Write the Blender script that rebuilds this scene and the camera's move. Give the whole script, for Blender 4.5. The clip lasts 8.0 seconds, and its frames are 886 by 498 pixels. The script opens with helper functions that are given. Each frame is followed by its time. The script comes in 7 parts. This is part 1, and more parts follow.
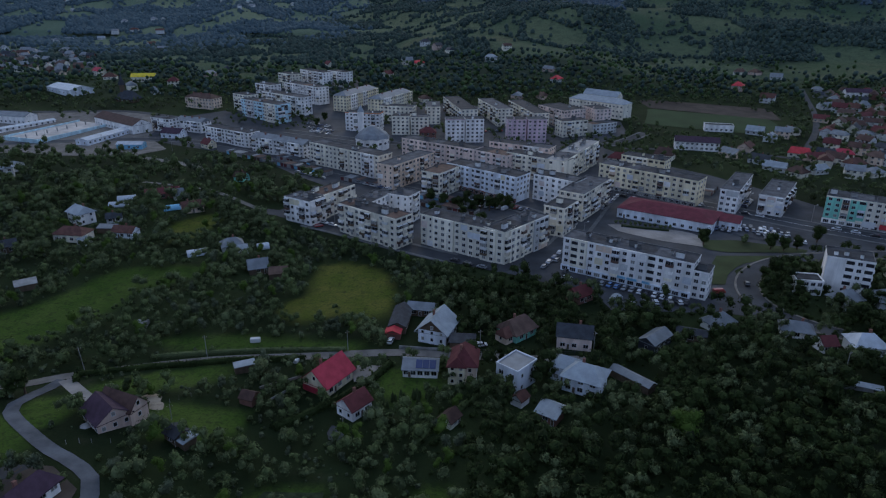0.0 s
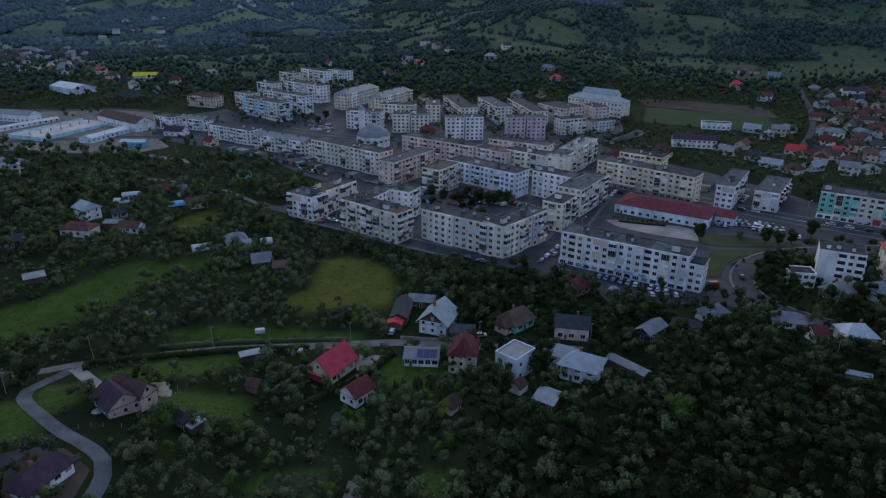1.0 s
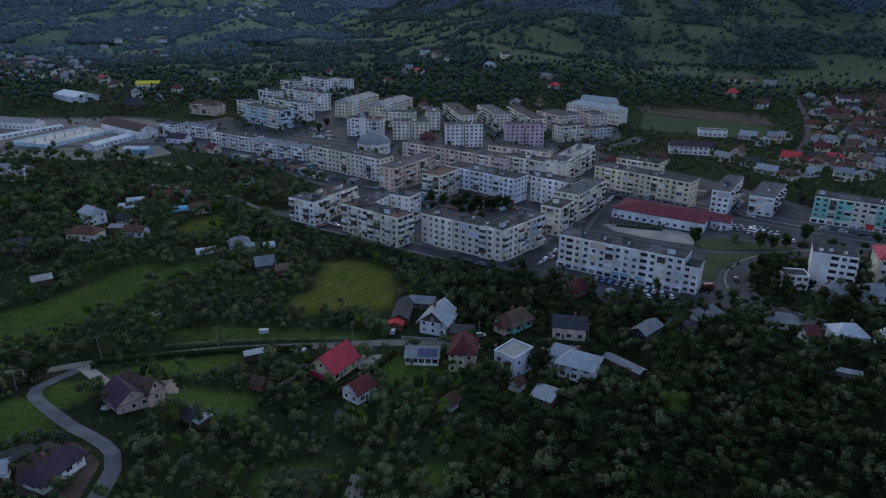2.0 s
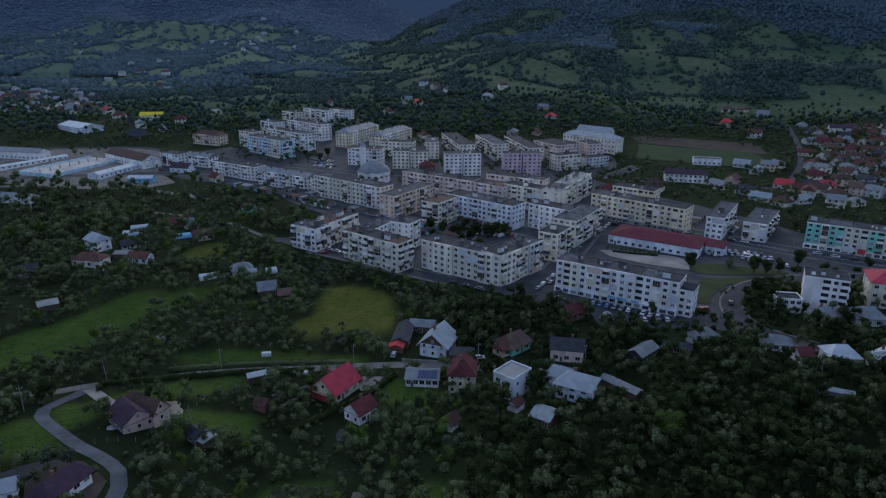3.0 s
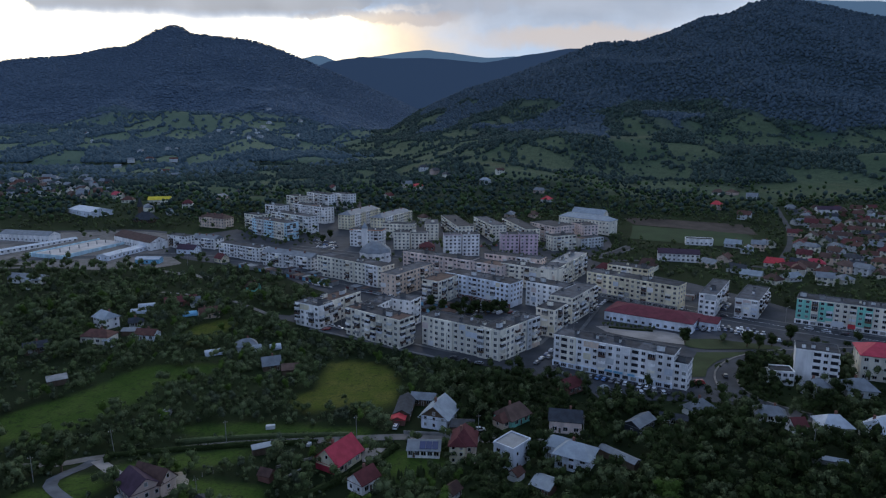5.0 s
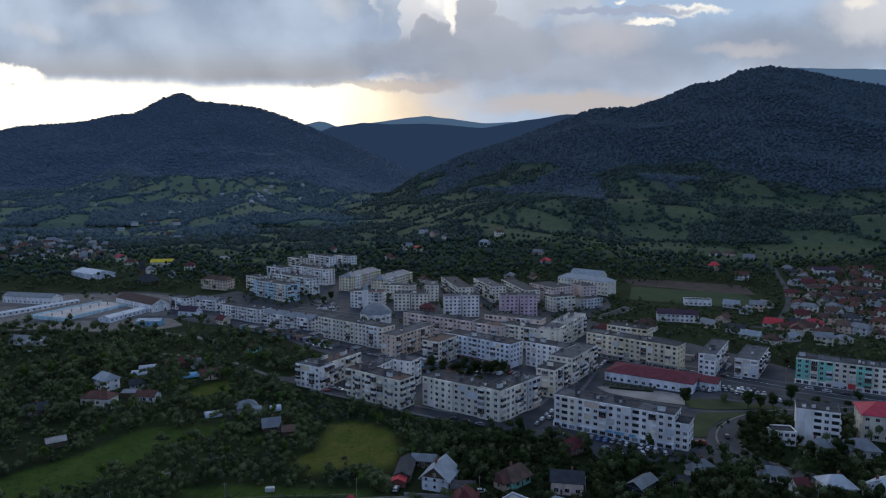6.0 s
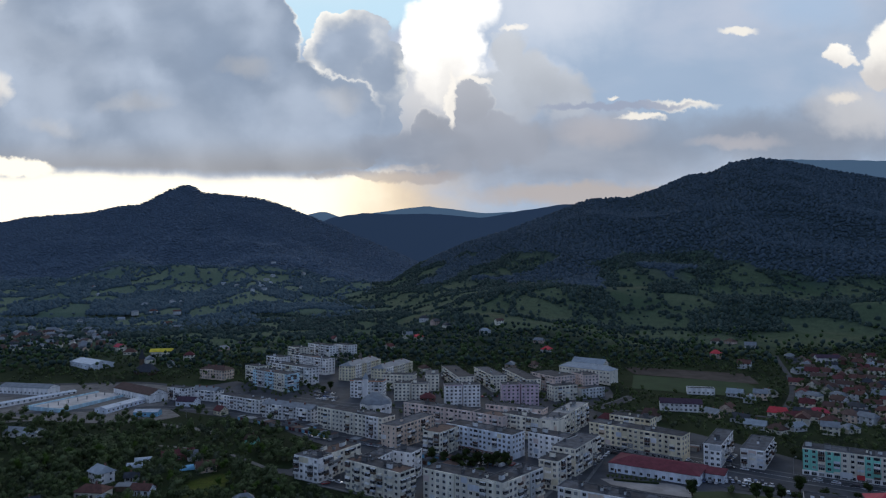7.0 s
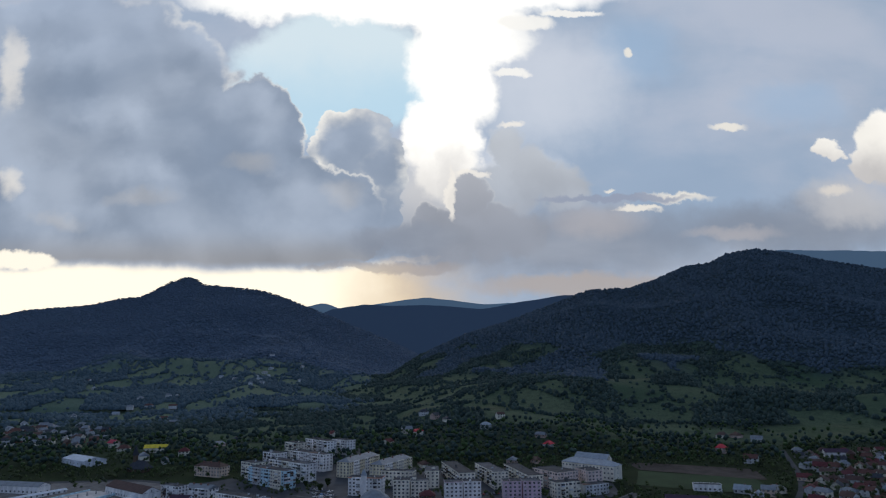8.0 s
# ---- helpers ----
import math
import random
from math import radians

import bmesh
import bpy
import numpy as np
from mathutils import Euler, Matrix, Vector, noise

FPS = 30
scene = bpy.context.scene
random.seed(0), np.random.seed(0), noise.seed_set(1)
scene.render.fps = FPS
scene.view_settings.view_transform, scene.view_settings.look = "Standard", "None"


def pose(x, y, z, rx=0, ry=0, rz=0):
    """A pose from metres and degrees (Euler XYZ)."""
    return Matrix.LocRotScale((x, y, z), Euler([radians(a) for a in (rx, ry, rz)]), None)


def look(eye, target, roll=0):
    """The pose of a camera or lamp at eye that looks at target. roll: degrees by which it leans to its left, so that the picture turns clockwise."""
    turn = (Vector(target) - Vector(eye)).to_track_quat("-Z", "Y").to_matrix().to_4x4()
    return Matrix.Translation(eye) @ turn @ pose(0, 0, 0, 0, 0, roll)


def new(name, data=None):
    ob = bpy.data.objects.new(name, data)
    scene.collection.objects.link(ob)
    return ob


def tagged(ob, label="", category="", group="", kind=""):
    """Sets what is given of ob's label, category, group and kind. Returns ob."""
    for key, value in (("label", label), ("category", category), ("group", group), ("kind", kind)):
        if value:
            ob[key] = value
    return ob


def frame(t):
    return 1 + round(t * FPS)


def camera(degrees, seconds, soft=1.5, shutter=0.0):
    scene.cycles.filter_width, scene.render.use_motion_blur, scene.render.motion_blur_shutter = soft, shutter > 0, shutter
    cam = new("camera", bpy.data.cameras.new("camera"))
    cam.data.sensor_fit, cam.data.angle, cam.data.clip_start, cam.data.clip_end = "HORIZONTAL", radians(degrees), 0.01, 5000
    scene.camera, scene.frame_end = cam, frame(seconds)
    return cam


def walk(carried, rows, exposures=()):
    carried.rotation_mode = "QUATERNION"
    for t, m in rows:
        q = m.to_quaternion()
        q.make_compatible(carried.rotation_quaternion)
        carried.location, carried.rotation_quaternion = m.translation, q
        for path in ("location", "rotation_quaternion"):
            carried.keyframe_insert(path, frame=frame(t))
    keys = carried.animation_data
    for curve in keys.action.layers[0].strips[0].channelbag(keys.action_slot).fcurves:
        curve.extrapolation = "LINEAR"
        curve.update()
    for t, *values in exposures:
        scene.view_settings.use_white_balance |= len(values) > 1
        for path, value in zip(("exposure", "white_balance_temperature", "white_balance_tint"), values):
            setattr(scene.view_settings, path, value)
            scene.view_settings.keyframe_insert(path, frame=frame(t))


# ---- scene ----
cam = camera(67.74, 8.0, soft=1.2)
# seconds, eye, way of view, roll
PATH = [
    (0.0, (-0.00, 0.00, 108.63), (0.0000, 0.9290, -0.3701), 0.329),
    (0.5, (-0.13, -2.67, 108.41), (0.0003, 0.9289, -0.3703), 0.342),
    (1.0, (-0.18, -5.51, 108.27), (0.0003, 0.9289, -0.3704), 0.302),
    (2.5, (-0.41, -13.66, 107.87), (0.0014, 0.9402, -0.3407), 0.239),
    (3.0, (-0.53, -16.44, 107.85), (0.0023, 0.9489, -0.3157), 0.174),
    (3.5, (-0.60, -18.84, 107.73), (0.0027, 0.9574, -0.2887), 0.148),
    (4.0, (-0.75, -21.58, 107.56), (0.0032, 0.9661, -0.2580), 0.114),
    (4.5, (-0.94, -24.55, 107.58), (0.0035, 0.9739, -0.2270), 0.071),
    (6.0, (-1.23, -32.51, 107.74), (0.0041, 0.9949, -0.1010), -0.146),
    (6.5, (-1.27, -35.13, 107.93), (0.0041, 0.9994, -0.0349), -0.200),
    (7.0, (-1.43, -38.21, 108.03), (0.0044, 0.9995, 0.0328), -0.299),
    (7.5, (-1.20, -42.05, 107.69), (0.0049, 0.9948, 0.1021), -0.419),
    (8.0, (-0.76, -46.46, 108.33), (0.0049, 0.9855, 0.1698), -0.495),
]
walk(cam, [(t, look(e, Vector(e) + 100 * Vector(w), r)) for t, e, w, r in PATH],
     [(0.0, 0.0), (3.5, 0.05), (4.5, 0.12), (6.0, -0.18), (6.5, -0.24), (8.0, -0.52)])

# ---- light ----
def node(nt, kind, out=0, **sockets):
    """A node with its sockets set or linked; returns one output."""
    n = nt.nodes.new(kind)
    for key, v in sockets.items():
        if key == "p_operation":
            n.operation = v
            continue
        if key == "p_use_clamp":
            n.use_clamp = v
            continue
        if key == "p_interpolation_type":
            n.interpolation_type = v
            continue
        s = n.inputs[int(key[1:])] if key[1:].isdigit() else n.inputs[key]
        if isinstance(v, bpy.types.NodeSocket):
            nt.links.new(v, s)
        else:
            s.default_value = v
    return n.outputs[out] if len(n.outputs) else n


def calc(nt, op, a, b=0.0, c=0.0, clamp=False):
    return node(nt, "ShaderNodeMath", p_operation=op, p_use_clamp=clamp, i0=a, i1=b, i2=c)


def mix(nt, f, a, b):
    n = nt.nodes.new("ShaderNodeMix")
    n.data_type = "RGBA"
    for i, v in ((0, f), (6, a), (7, b)):
        if isinstance(v, bpy.types.NodeSocket):
            nt.links.new(v, n.inputs[i])
        else:
            n.inputs[i].default_value = (*v, 1) if isinstance(v, tuple) and len(v) == 3 else v
    return n.outputs[2]


def fade(nt, v, a, b, lo=0.0, hi=1.0):
    return node(nt, "ShaderNodeMapRange", p_interpolation_type="SMOOTHSTEP", i0=v, i1=a, i2=b, i3=lo, i4=hi)


def cloud_noise(nt, vec, scale, detail=6.0, rough=0.55, distort=0.0):
    return node(nt, "ShaderNodeTexNoise", Vector=vec, Scale=scale, Detail=detail, Roughness=rough, Distortion=distort)


SUN_AZ, SUN_EL = radians(2), radians(24)
world = bpy.data.worlds.new("dusk_sky")
scene.world = world
world.use_nodes = True
wt = world.node_tree
wt.nodes.clear()
sky = wt.nodes.new("ShaderNodeTexSky")
sky.sky_type, sky.sun_disc = "NISHITA", False
sky.sun_elevation, sky.sun_rotation = SUN_EL, SUN_AZ
sky.air_density, sky.dust_density, sky.ozone_density = 1.0, 0.3, 2.0
clear = node(wt, "ShaderNodeVectorMath", p_operation="SCALE", i0=sky.outputs[0], Scale=0.06)
dirs = node(wt, "ShaderNodeTexCoord", out=0)
split = wt.nodes.new("ShaderNodeSeparateXYZ")
wt.links.new(dirs, split.inputs[0])
sx, sy, sz = split.outputs
ahead = calc(wt, "MAXIMUM", sy, 0.08)
U, V = calc(wt, "DIVIDE", sx, ahead), calc(wt, "DIVIDE", sz, ahead)
west = fade(wt, sy, 0.15, 0.45)
flatpos = node(wt, "ShaderNodeCombineXYZ", i0=U, i1=V, i2=0.0)
lump = calc(wt, "SUBTRACT", cloud_noise(wt, flatpos, 5.0, 9.0, 0.58, 0.25), 0.5)
curl = calc(wt, "SUBTRACT", 0.42, node(wt, "ShaderNodeTexVoronoi", Vector=node(wt, "ShaderNodeVectorMath", p_operation="ADD", i0=flatpos, i1=node(wt, "ShaderNodeCombineXYZ", i0=calc(wt, "MULTIPLY", lump, 0.12), i1=calc(wt, "MULTIPLY", lump, 0.10))), Scale=16.0, Detail=2.0, Roughness=0.6))
edge = calc(wt, "ADD", calc(wt, "MULTIPLY", lump, 0.9), calc(wt, "MULTIPLY_ADD", curl, 0.30, 0.28))
wide = node(wt, "ShaderNodeVectorMath", p_operation="MULTIPLY", i0=flatpos, i1=(1.0, 2.2, 1.0))
soft = cloud_noise(wt, wide, 2.6, 5.0, 0.5, 0.3)


def shaken(*waves):
    """The sky's plane coordinates, stirred by waves of (scale, much)."""
    u, v = U, V
    for scale, much in waves:
        n = wt.nodes.new("ShaderNodeTexNoise")
        wt.links.new(flatpos, n.inputs["Vector"])
        n.inputs["Scale"].default_value, n.inputs["Detail"].default_value, n.inputs["Roughness"].default_value = scale, 4.0, 0.6
        s = wt.nodes.new("ShaderNodeSeparateXYZ")
        wt.links.new(n.outputs[1], s.inputs[0])
        u, v = [calc(wt, "MULTIPLY_ADD", calc(wt, "SUBTRACT", o, 0.5), much, c) for o, c in zip(s.outputs, (u, v))]
    return u, v


U2, V2 = shaken((6.0, 0.07), (19.0, 0.05))
U3, V3 = shaken((22.0, 0.035))


def billow(du, dv):
    """Rounded cloud tops: the swell of soft cells, two sizes."""
    p = node(wt, "ShaderNodeCombineXYZ", i0=calc(wt, "ADD", U2, du), i1=calc(wt, "ADD", V2, dv), i2=0.0)
    total = None
    for scale, k in ((6.0, 1.0), (15.0, 0.45)):
        n = wt.nodes.new("ShaderNodeTexVoronoi")
        n.feature = "SMOOTH_F1"
        wt.links.new(p, n.inputs["Vector"])
        n.inputs["Scale"].default_value, n.inputs["Smoothness"].default_value = scale, 0.6
        d = calc(wt, "MULTIPLY", n.outputs[0], -k)
        total = d if total is None else calc(wt, "ADD", total, d)
    return total


# how far the cloud tops turn to the sun, high on the right of the bank
relief = calc(wt, "SUBTRACT", billow(0.0, 0.0), billow(0.018, 0.026))


def modelled(colour, much=0.5):
    return node(wt, "ShaderNodeVectorMath", p_operation="SCALE", i0=colour, Scale=calc(wt, "MULTIPLY_ADD", relief, much, 1.0))


def puffs(rough, *blobs, fine=False):
    """A heap of clouds: the highest of some ellipses, roughened."""
    best = None
    for u0, v0, ru, rv in blobs:
        a = calc(wt, "POWER", calc(wt, "ABSOLUTE", calc(wt, "DIVIDE", calc(wt, "SUBTRACT", U3 if fine else U2, u0), ru)), 2.0)
        b = calc(wt, "POWER", calc(wt, "ABSOLUTE", calc(wt, "DIVIDE", calc(wt, "SUBTRACT", V3 if fine else V2, v0), rv)), 2.0)
        f = calc(wt, "SUBTRACT", 1.0, calc(wt, "ADD", a, b))
        best = f if best is None else calc(wt, "MAXIMUM", best, f)
    return calc(wt, "ADD", best, calc(wt, "MULTIPLY", edge, rough))


def lay(under, field, colour, hard=0.06, much=1.0):
    return mix(wt, calc(wt, "MULTIPLY", fade(wt, field, 0.0, hard, 0.0, much), west), under, colour)


# high veil over all the sky, thin and uneven
veil = cloud_noise(wt, node(wt, "ShaderNodeVectorMath", p_operation="MULTIPLY", i0=dirs, i1=(1.0, 1.0, 2.4)), 2.2, 6.0, 0.55, 0.4)
tone = mix(wt, fade(wt, veil, 0.35, 0.68), (0.21, 0.33, 0.60), (0.40, 0.53, 0.83))
heaven = mix(wt, fade(wt, veil, 0.28, 0.45, 0.55, 0.97), clear, tone)
heaven = mix(wt, calc(wt, "MULTIPLY", west, 0.85), heaven, mix(wt, fade(wt, calc(wt, "ADD", soft, calc(wt, "MULTIPLY", lump, 0.3)), 0.34, 0.68), (0.47, 0.61, 0.80), (0.70, 0.77, 0.91)))
# clear blue gaps, high white cloud
heaven = lay(heaven, puffs(0.3, (0.564, 0.398, 0.109, 0.057), (0.325, 0.496, 0.083, 0.079)), (0.47, 0.67, 0.94), 1.3, 0.7)
heaven = lay(heaven, puffs(0.2, (-0.160, 0.461, 0.205, 0.121)), mix(wt, fade(wt, V2, 0.394, 0.529), (0.72, 1.0, 1.2), (0.95, 1.12, 1.22)), 0.5)
heaven = lay(heaven, puffs(0.15, (-0.070, 0.599, 0.391, 0.053)), (1.5, 1.5, 1.48), 0.5)
# bright heap before the sun and the veil that trails from it
heaven = lay(heaven, puffs(0.3, (0.167, 0.439, 0.173, 0.144), (0.109, 0.308, 0.107, 0.055)), (0.88, 0.95, 1.08), 1.1, 0.85)
heaven = lay(heaven, puffs(0.35, (0.022, 0.479, 0.084, 0.132), (0.069, 0.528, 0.101, 0.059), (-0.002, 0.355, 0.072, 0.066), (0.011, 0.299, 0.053, 0.055)), mix(wt, fade(wt, U2, 0.077, 0.187), (1.7, 1.66, 1.58), (0.98, 1.03, 1.1)), 0.55)
heaven = lay(heaven, puffs(0.5, (0.143, 0.545, 0.055, 0.018), (0.218, 0.563, 0.057, 0.008), (0.118, 0.459, 0.036, 0.008), fine=True), (1.35, 1.33, 1.28), 0.7, 0.9)
# dim bank low in the middle, rain under it
low_tone = mix(wt, fade(wt, soft, 0.38, 0.62), (0.33, 0.38, 0.48), (0.45, 0.50, 0.60))
heaven = lay(heaven, puffs(0.3, (0.193, 0.181, 0.366, 0.080), (0.544, 0.196, 0.280, 0.062)), low_tone, 1.1, 0.9)
heaven = lay(heaven, puffs(0.3, (0.247, 0.216, 0.096, 0.040), (0.456, 0.194, 0.096, 0.014), fine=True), (0.70, 0.66, 0.68), 1.2, 0.55)
heaven = lay(heaven, puffs(0.3, (0.208, 0.115, 0.198, 0.023), fine=True), (0.62, 0.56, 0.54), 0.9, 0.85)
# pale haze and lit gaps round the heaps
heaven = lay(heaven, puffs(0.35, (-0.029, 0.245, 0.084, 0.108), (0.020, 0.272, 0.053, 0.082)), mix(wt, fade(wt, V, 0.191, 0.290), (0.56, 0.58, 0.64), (0.98, 0.96, 0.95)), 1.2, 0.85)
# grey heaps with lit rims
for field, dim, light in ((puffs(0.45, (0.104, 0.332, 0.041, 0.048), (0.143, 0.298, 0.041, 0.052), (0.188, 0.270, 0.053, 0.046), (0.108, 0.271, 0.071, 0.046)), (0.48, 0.54, 0.65), (0.74, 0.79, 0.87)),
                          (puffs(0.45, (0.049, 0.253, 0.035, 0.038), (0.019, 0.191, 0.061, 0.053), (-0.023, 0.216, 0.024, 0.038), (0.089, 0.199, 0.087, 0.053)), (0.42, 0.46, 0.55), (0.66, 0.68, 0.74))):
    lit = calc(wt, "MULTIPLY", fade(wt, field, 0.42, 0.02), calc(wt, "MULTIPLY", fade(wt, U2, 0.153, 0.038), fade(wt, V2, 0.182, 0.263)))
    heaven = lay(heaven, field, mix(wt, lit, modelled(mix(wt, fade(wt, V, 0.173, 0.355), dim, light), 0.5), (1.2, 1.15, 1.07)), 0.6)
heaven = lay(heaven, puffs(0.6, (0.022, 0.258, 0.009, 0.050), (0.054, 0.288, 0.030, 0.006), (0.115, 0.377, 0.031, 0.007)), (1.3, 1.24, 1.15), 0.9, 0.8)
# low bright gap over the western ridge
low = fade(wt, calc(wt, "ADD", V, calc(wt, "MULTIPLY", lump, 0.06)), 0.156, 0.136)
glow = mix(wt, fade(wt, U2, -0.016, -0.188), (1.0, 0.80, 0.58), (1.7, 1.55, 1.25))
heaven = mix(wt, calc(wt, "MULTIPLY", calc(wt, "MULTIPLY", low, fade(wt, calc(wt, "ADD", U2, calc(wt, "MULTIPLY", calc(wt, "SUBTRACT", soft, 0.5), 0.5)), 0.104, -0.119)), west), heaven, glow)
heaven = lay(heaven, puffs(0.4, (-0.038, 0.144, 0.073, 0.011), (-0.120, 0.148, 0.104, 0.008), fine=True), (0.50, 0.46, 0.47), 0.8, 0.6)
heaven = lay(heaven, puffs(0.4, (-0.046, 0.158, 0.052, 0.006), fine=True), (1.0, 0.84, 0.68), 0.9, 0.4)
# the great grey bank on the left, a lit tower behind its shoulder
inner = calc(wt, "ADD", cloud_noise(wt, node(wt, "ShaderNodeVectorMath", p_operation="MULTIPLY", i0=flatpos, i1=(1.0, 1.35, 1.0)), 3.4, 5.0, 0.5, 0.3), calc(wt, "MULTIPLY", relief, 0.35))
body = mix(wt, fade(wt, inner, 0.32, 0.66), (0.345, 0.435, 0.585), (0.53, 0.62, 0.77))
body = mix(wt, calc(wt, "MULTIPLY", fade(wt, V, 0.443, 0.611), 0.5), body, (0.62, 0.74, 0.95))
body = mix(wt, fade(wt, V, 0.212, 0.155, 0.0, 0.75), body, (0.41, 0.41, 0.43))
body = modelled(body, 0.35)
under = calc(wt, "MULTIPLY", calc(wt, "SUBTRACT", calc(wt, "ADD", V, calc(wt, "MULTIPLY", lump, 0.05)), 0.144), 18.0)
rim = mix(wt, fade(wt, U, -0.571, -0.343), (0.72, 0.77, 0.88), (1.3, 1.27, 1.2))
ragged = fade(wt, cloud_noise(wt, flatpos, 9.0, 3.0, 0.55), 0.38, 0.62, 0.12, 1.0)
tower = puffs(0.5, (-0.142, 0.335, 0.059, 0.069), (-0.093, 0.300, 0.044, 0.048), (-0.121, 0.228, 0.061, 0.072))
shoulder = puffs(0.5, (-0.599, 0.392, 0.289, 0.227), (-0.301, 0.355, 0.095, 0.107), (-0.908, 0.306, 0.370, 0.304), (-0.391, 0.221, 0.288, 0.134), (-0.191, 0.219, 0.109, 0.089))
for field, reach in ((tower, 0.8), (shoulder, 0.2)):
    cover = calc(wt, "MINIMUM", fade(wt, field, 0.0, 0.12), fade(wt, under, 0.0, 0.3))
    lit = calc(wt, "MULTIPLY", calc(wt, "MULTIPLY", fade(wt, field, reach, 0.02), ragged), fade(wt, V2, 0.210, 0.310))
    heaven = mix(wt, calc(wt, "MULTIPLY", cover, west), heaven, mix(wt, lit, body, rim))
heaven = lay(heaven, puffs(0.3, (-0.055, 0.184, 0.109, 0.035)), low_tone, 0.9, 0.85)
# glints where light breaks through it
heaven = lay(heaven, puffs(0.5, (-0.464, 0.255, 0.070, 0.022), (-0.295, 0.313, 0.053, 0.024), (-0.584, 0.227, 0.061, 0.021), (-0.156, 0.259, 0.044, 0.031)), modelled((0.82, 0.78, 0.74), 0.8), 1.8, 0.5)
heaven = lay(heaven, puffs(0.5, (-0.684, 0.474, 0.020, 0.092), (-0.676, 0.277, 0.021, 0.033)), (1.2, 1.15, 1.08), 1.3, 0.75)
heaven = lay(heaven, puffs(0.5, (-0.634, 0.159, 0.060, 0.016), fine=True), (1.5, 1.4, 1.2), 0.6)
# a heap far right, a dark lens of cloud and its lit crests
heaven = lay(heaven, puffs(0.4, (0.645, 0.240, 0.097, 0.050)), (0.76, 0.76, 0.79), 1.1, 0.8)
heaven = lay(heaven, puffs(0.5, (0.712, 0.336, 0.059, 0.069), (0.619, 0.326, 0.025, 0.019), (0.671, 0.304, 0.036, 0.028)), modelled(mix(wt, fade(wt, V2, 0.285, 0.350), (0.82, 0.80, 0.80), (1.4, 1.36, 1.28)), 0.4), 0.4)
heaven = lay(heaven, puffs(0.6, (0.621, 0.258, 0.032, 0.011), fine=True), (1.1, 1.02, 0.92), 1.0, 0.7)
heaven = lay(heaven, puffs(0.6, (0.368, 0.251, 0.072, 0.008), (0.310, 0.236, 0.042, 0.006), (0.267, 0.263, 0.009, 0.004), (0.462, 0.368, 0.034, 0.008), (0.305, 0.495, 0.008, 0.009), fine=True), (1.2, 1.15, 1.05), 0.9, 0.9)
heaven = lay(heaven, puffs(0.4, (0.271, 0.250, 0.146, 0.007), fine=True), (0.43, 0.49, 0.64), 0.8, 0.9)
back = node(wt, "ShaderNodeBackground", Color=heaven, Strength=1.0)
node(wt, "ShaderNodeOutputWorld", Surface=back)

sun_lamp = bpy.data.lights.new("low_sun", "SUN")
sun_lamp.energy, sun_lamp.angle, sun_lamp.color = 0.4, radians(25), (1.0, 0.93, 0.84)
sun = new("low_sun", sun_lamp)
sun.matrix_world = look((math.sin(SUN_AZ) * math.cos(SUN_EL) * 900, math.cos(SUN_AZ) * math.cos(SUN_EL) * 900, math.sin(SUN_EL) * 900), (0, 0, 0))


# ---- materials ----
def material(name, rough=0.85, metal=0.0):
    m = bpy.data.materials.new(name)
    m.use_nodes = True
    nt = m.node_tree
    bsdf = nt.nodes["Principled BSDF"]
    bsdf.inputs["Roughness"].default_value = rough
    bsdf.inputs["Metallic"].default_value = metal
    return m, nt, bsdf


def bumped(nt, bsdf, height, strength=0.4, distance=0.1):
    nt.links.new(node(nt, "ShaderNodeBump", Strength=strength, Distance=distance, Height=height), bsdf.inputs["Normal"])


def surface(name, colour, rough=0.85, metal=0.0, grain=3.0, stain=0.25, vary=0.35, streak=False, bump=0.3):
    """A weathered surface: broad stains, fine grain, and a shift of tone from object to object."""
    m, nt, bsdf = material(name, rough, metal)
    pos = node(nt, "ShaderNodeTexCoord", out=3)
    if streak:
        pos = node(nt, "ShaderNodeVectorMath", p_operation="MULTIPLY", i0=pos, i1=(1.0, 1.0, 0.22))
    broad = cloud_noise(nt, pos, stain, 4.0, 0.6)
    fine = cloud_noise(nt, pos, grain, 5.0, 0.65)
    rnd = node(nt, "ShaderNodeObjectInfo", out=5)
    k = calc(nt, "MULTIPLY_ADD", fade(nt, broad, 0.3, 0.7), vary, 1.0 - 0.6 * vary)
    k = calc(nt, "MULTIPLY", k, calc(nt, "MULTIPLY_ADD", fine, 0.3, 0.85))
    k = calc(nt, "MULTIPLY", k, calc(nt, "MULTIPLY_ADD", rnd, 0.12, 0.94))
    col = node(nt, "ShaderNodeVectorMath", p_operation="SCALE", i0=colour, Scale=k)
    nt.links.new(col, bsdf.inputs["Base Color"])
    bsdf.inputs["Specular IOR Level"].default_value = 0.5 if rough < 0.6 else 0.15
    bumped(nt, bsdf, fine, bump, 0.05)
    return m


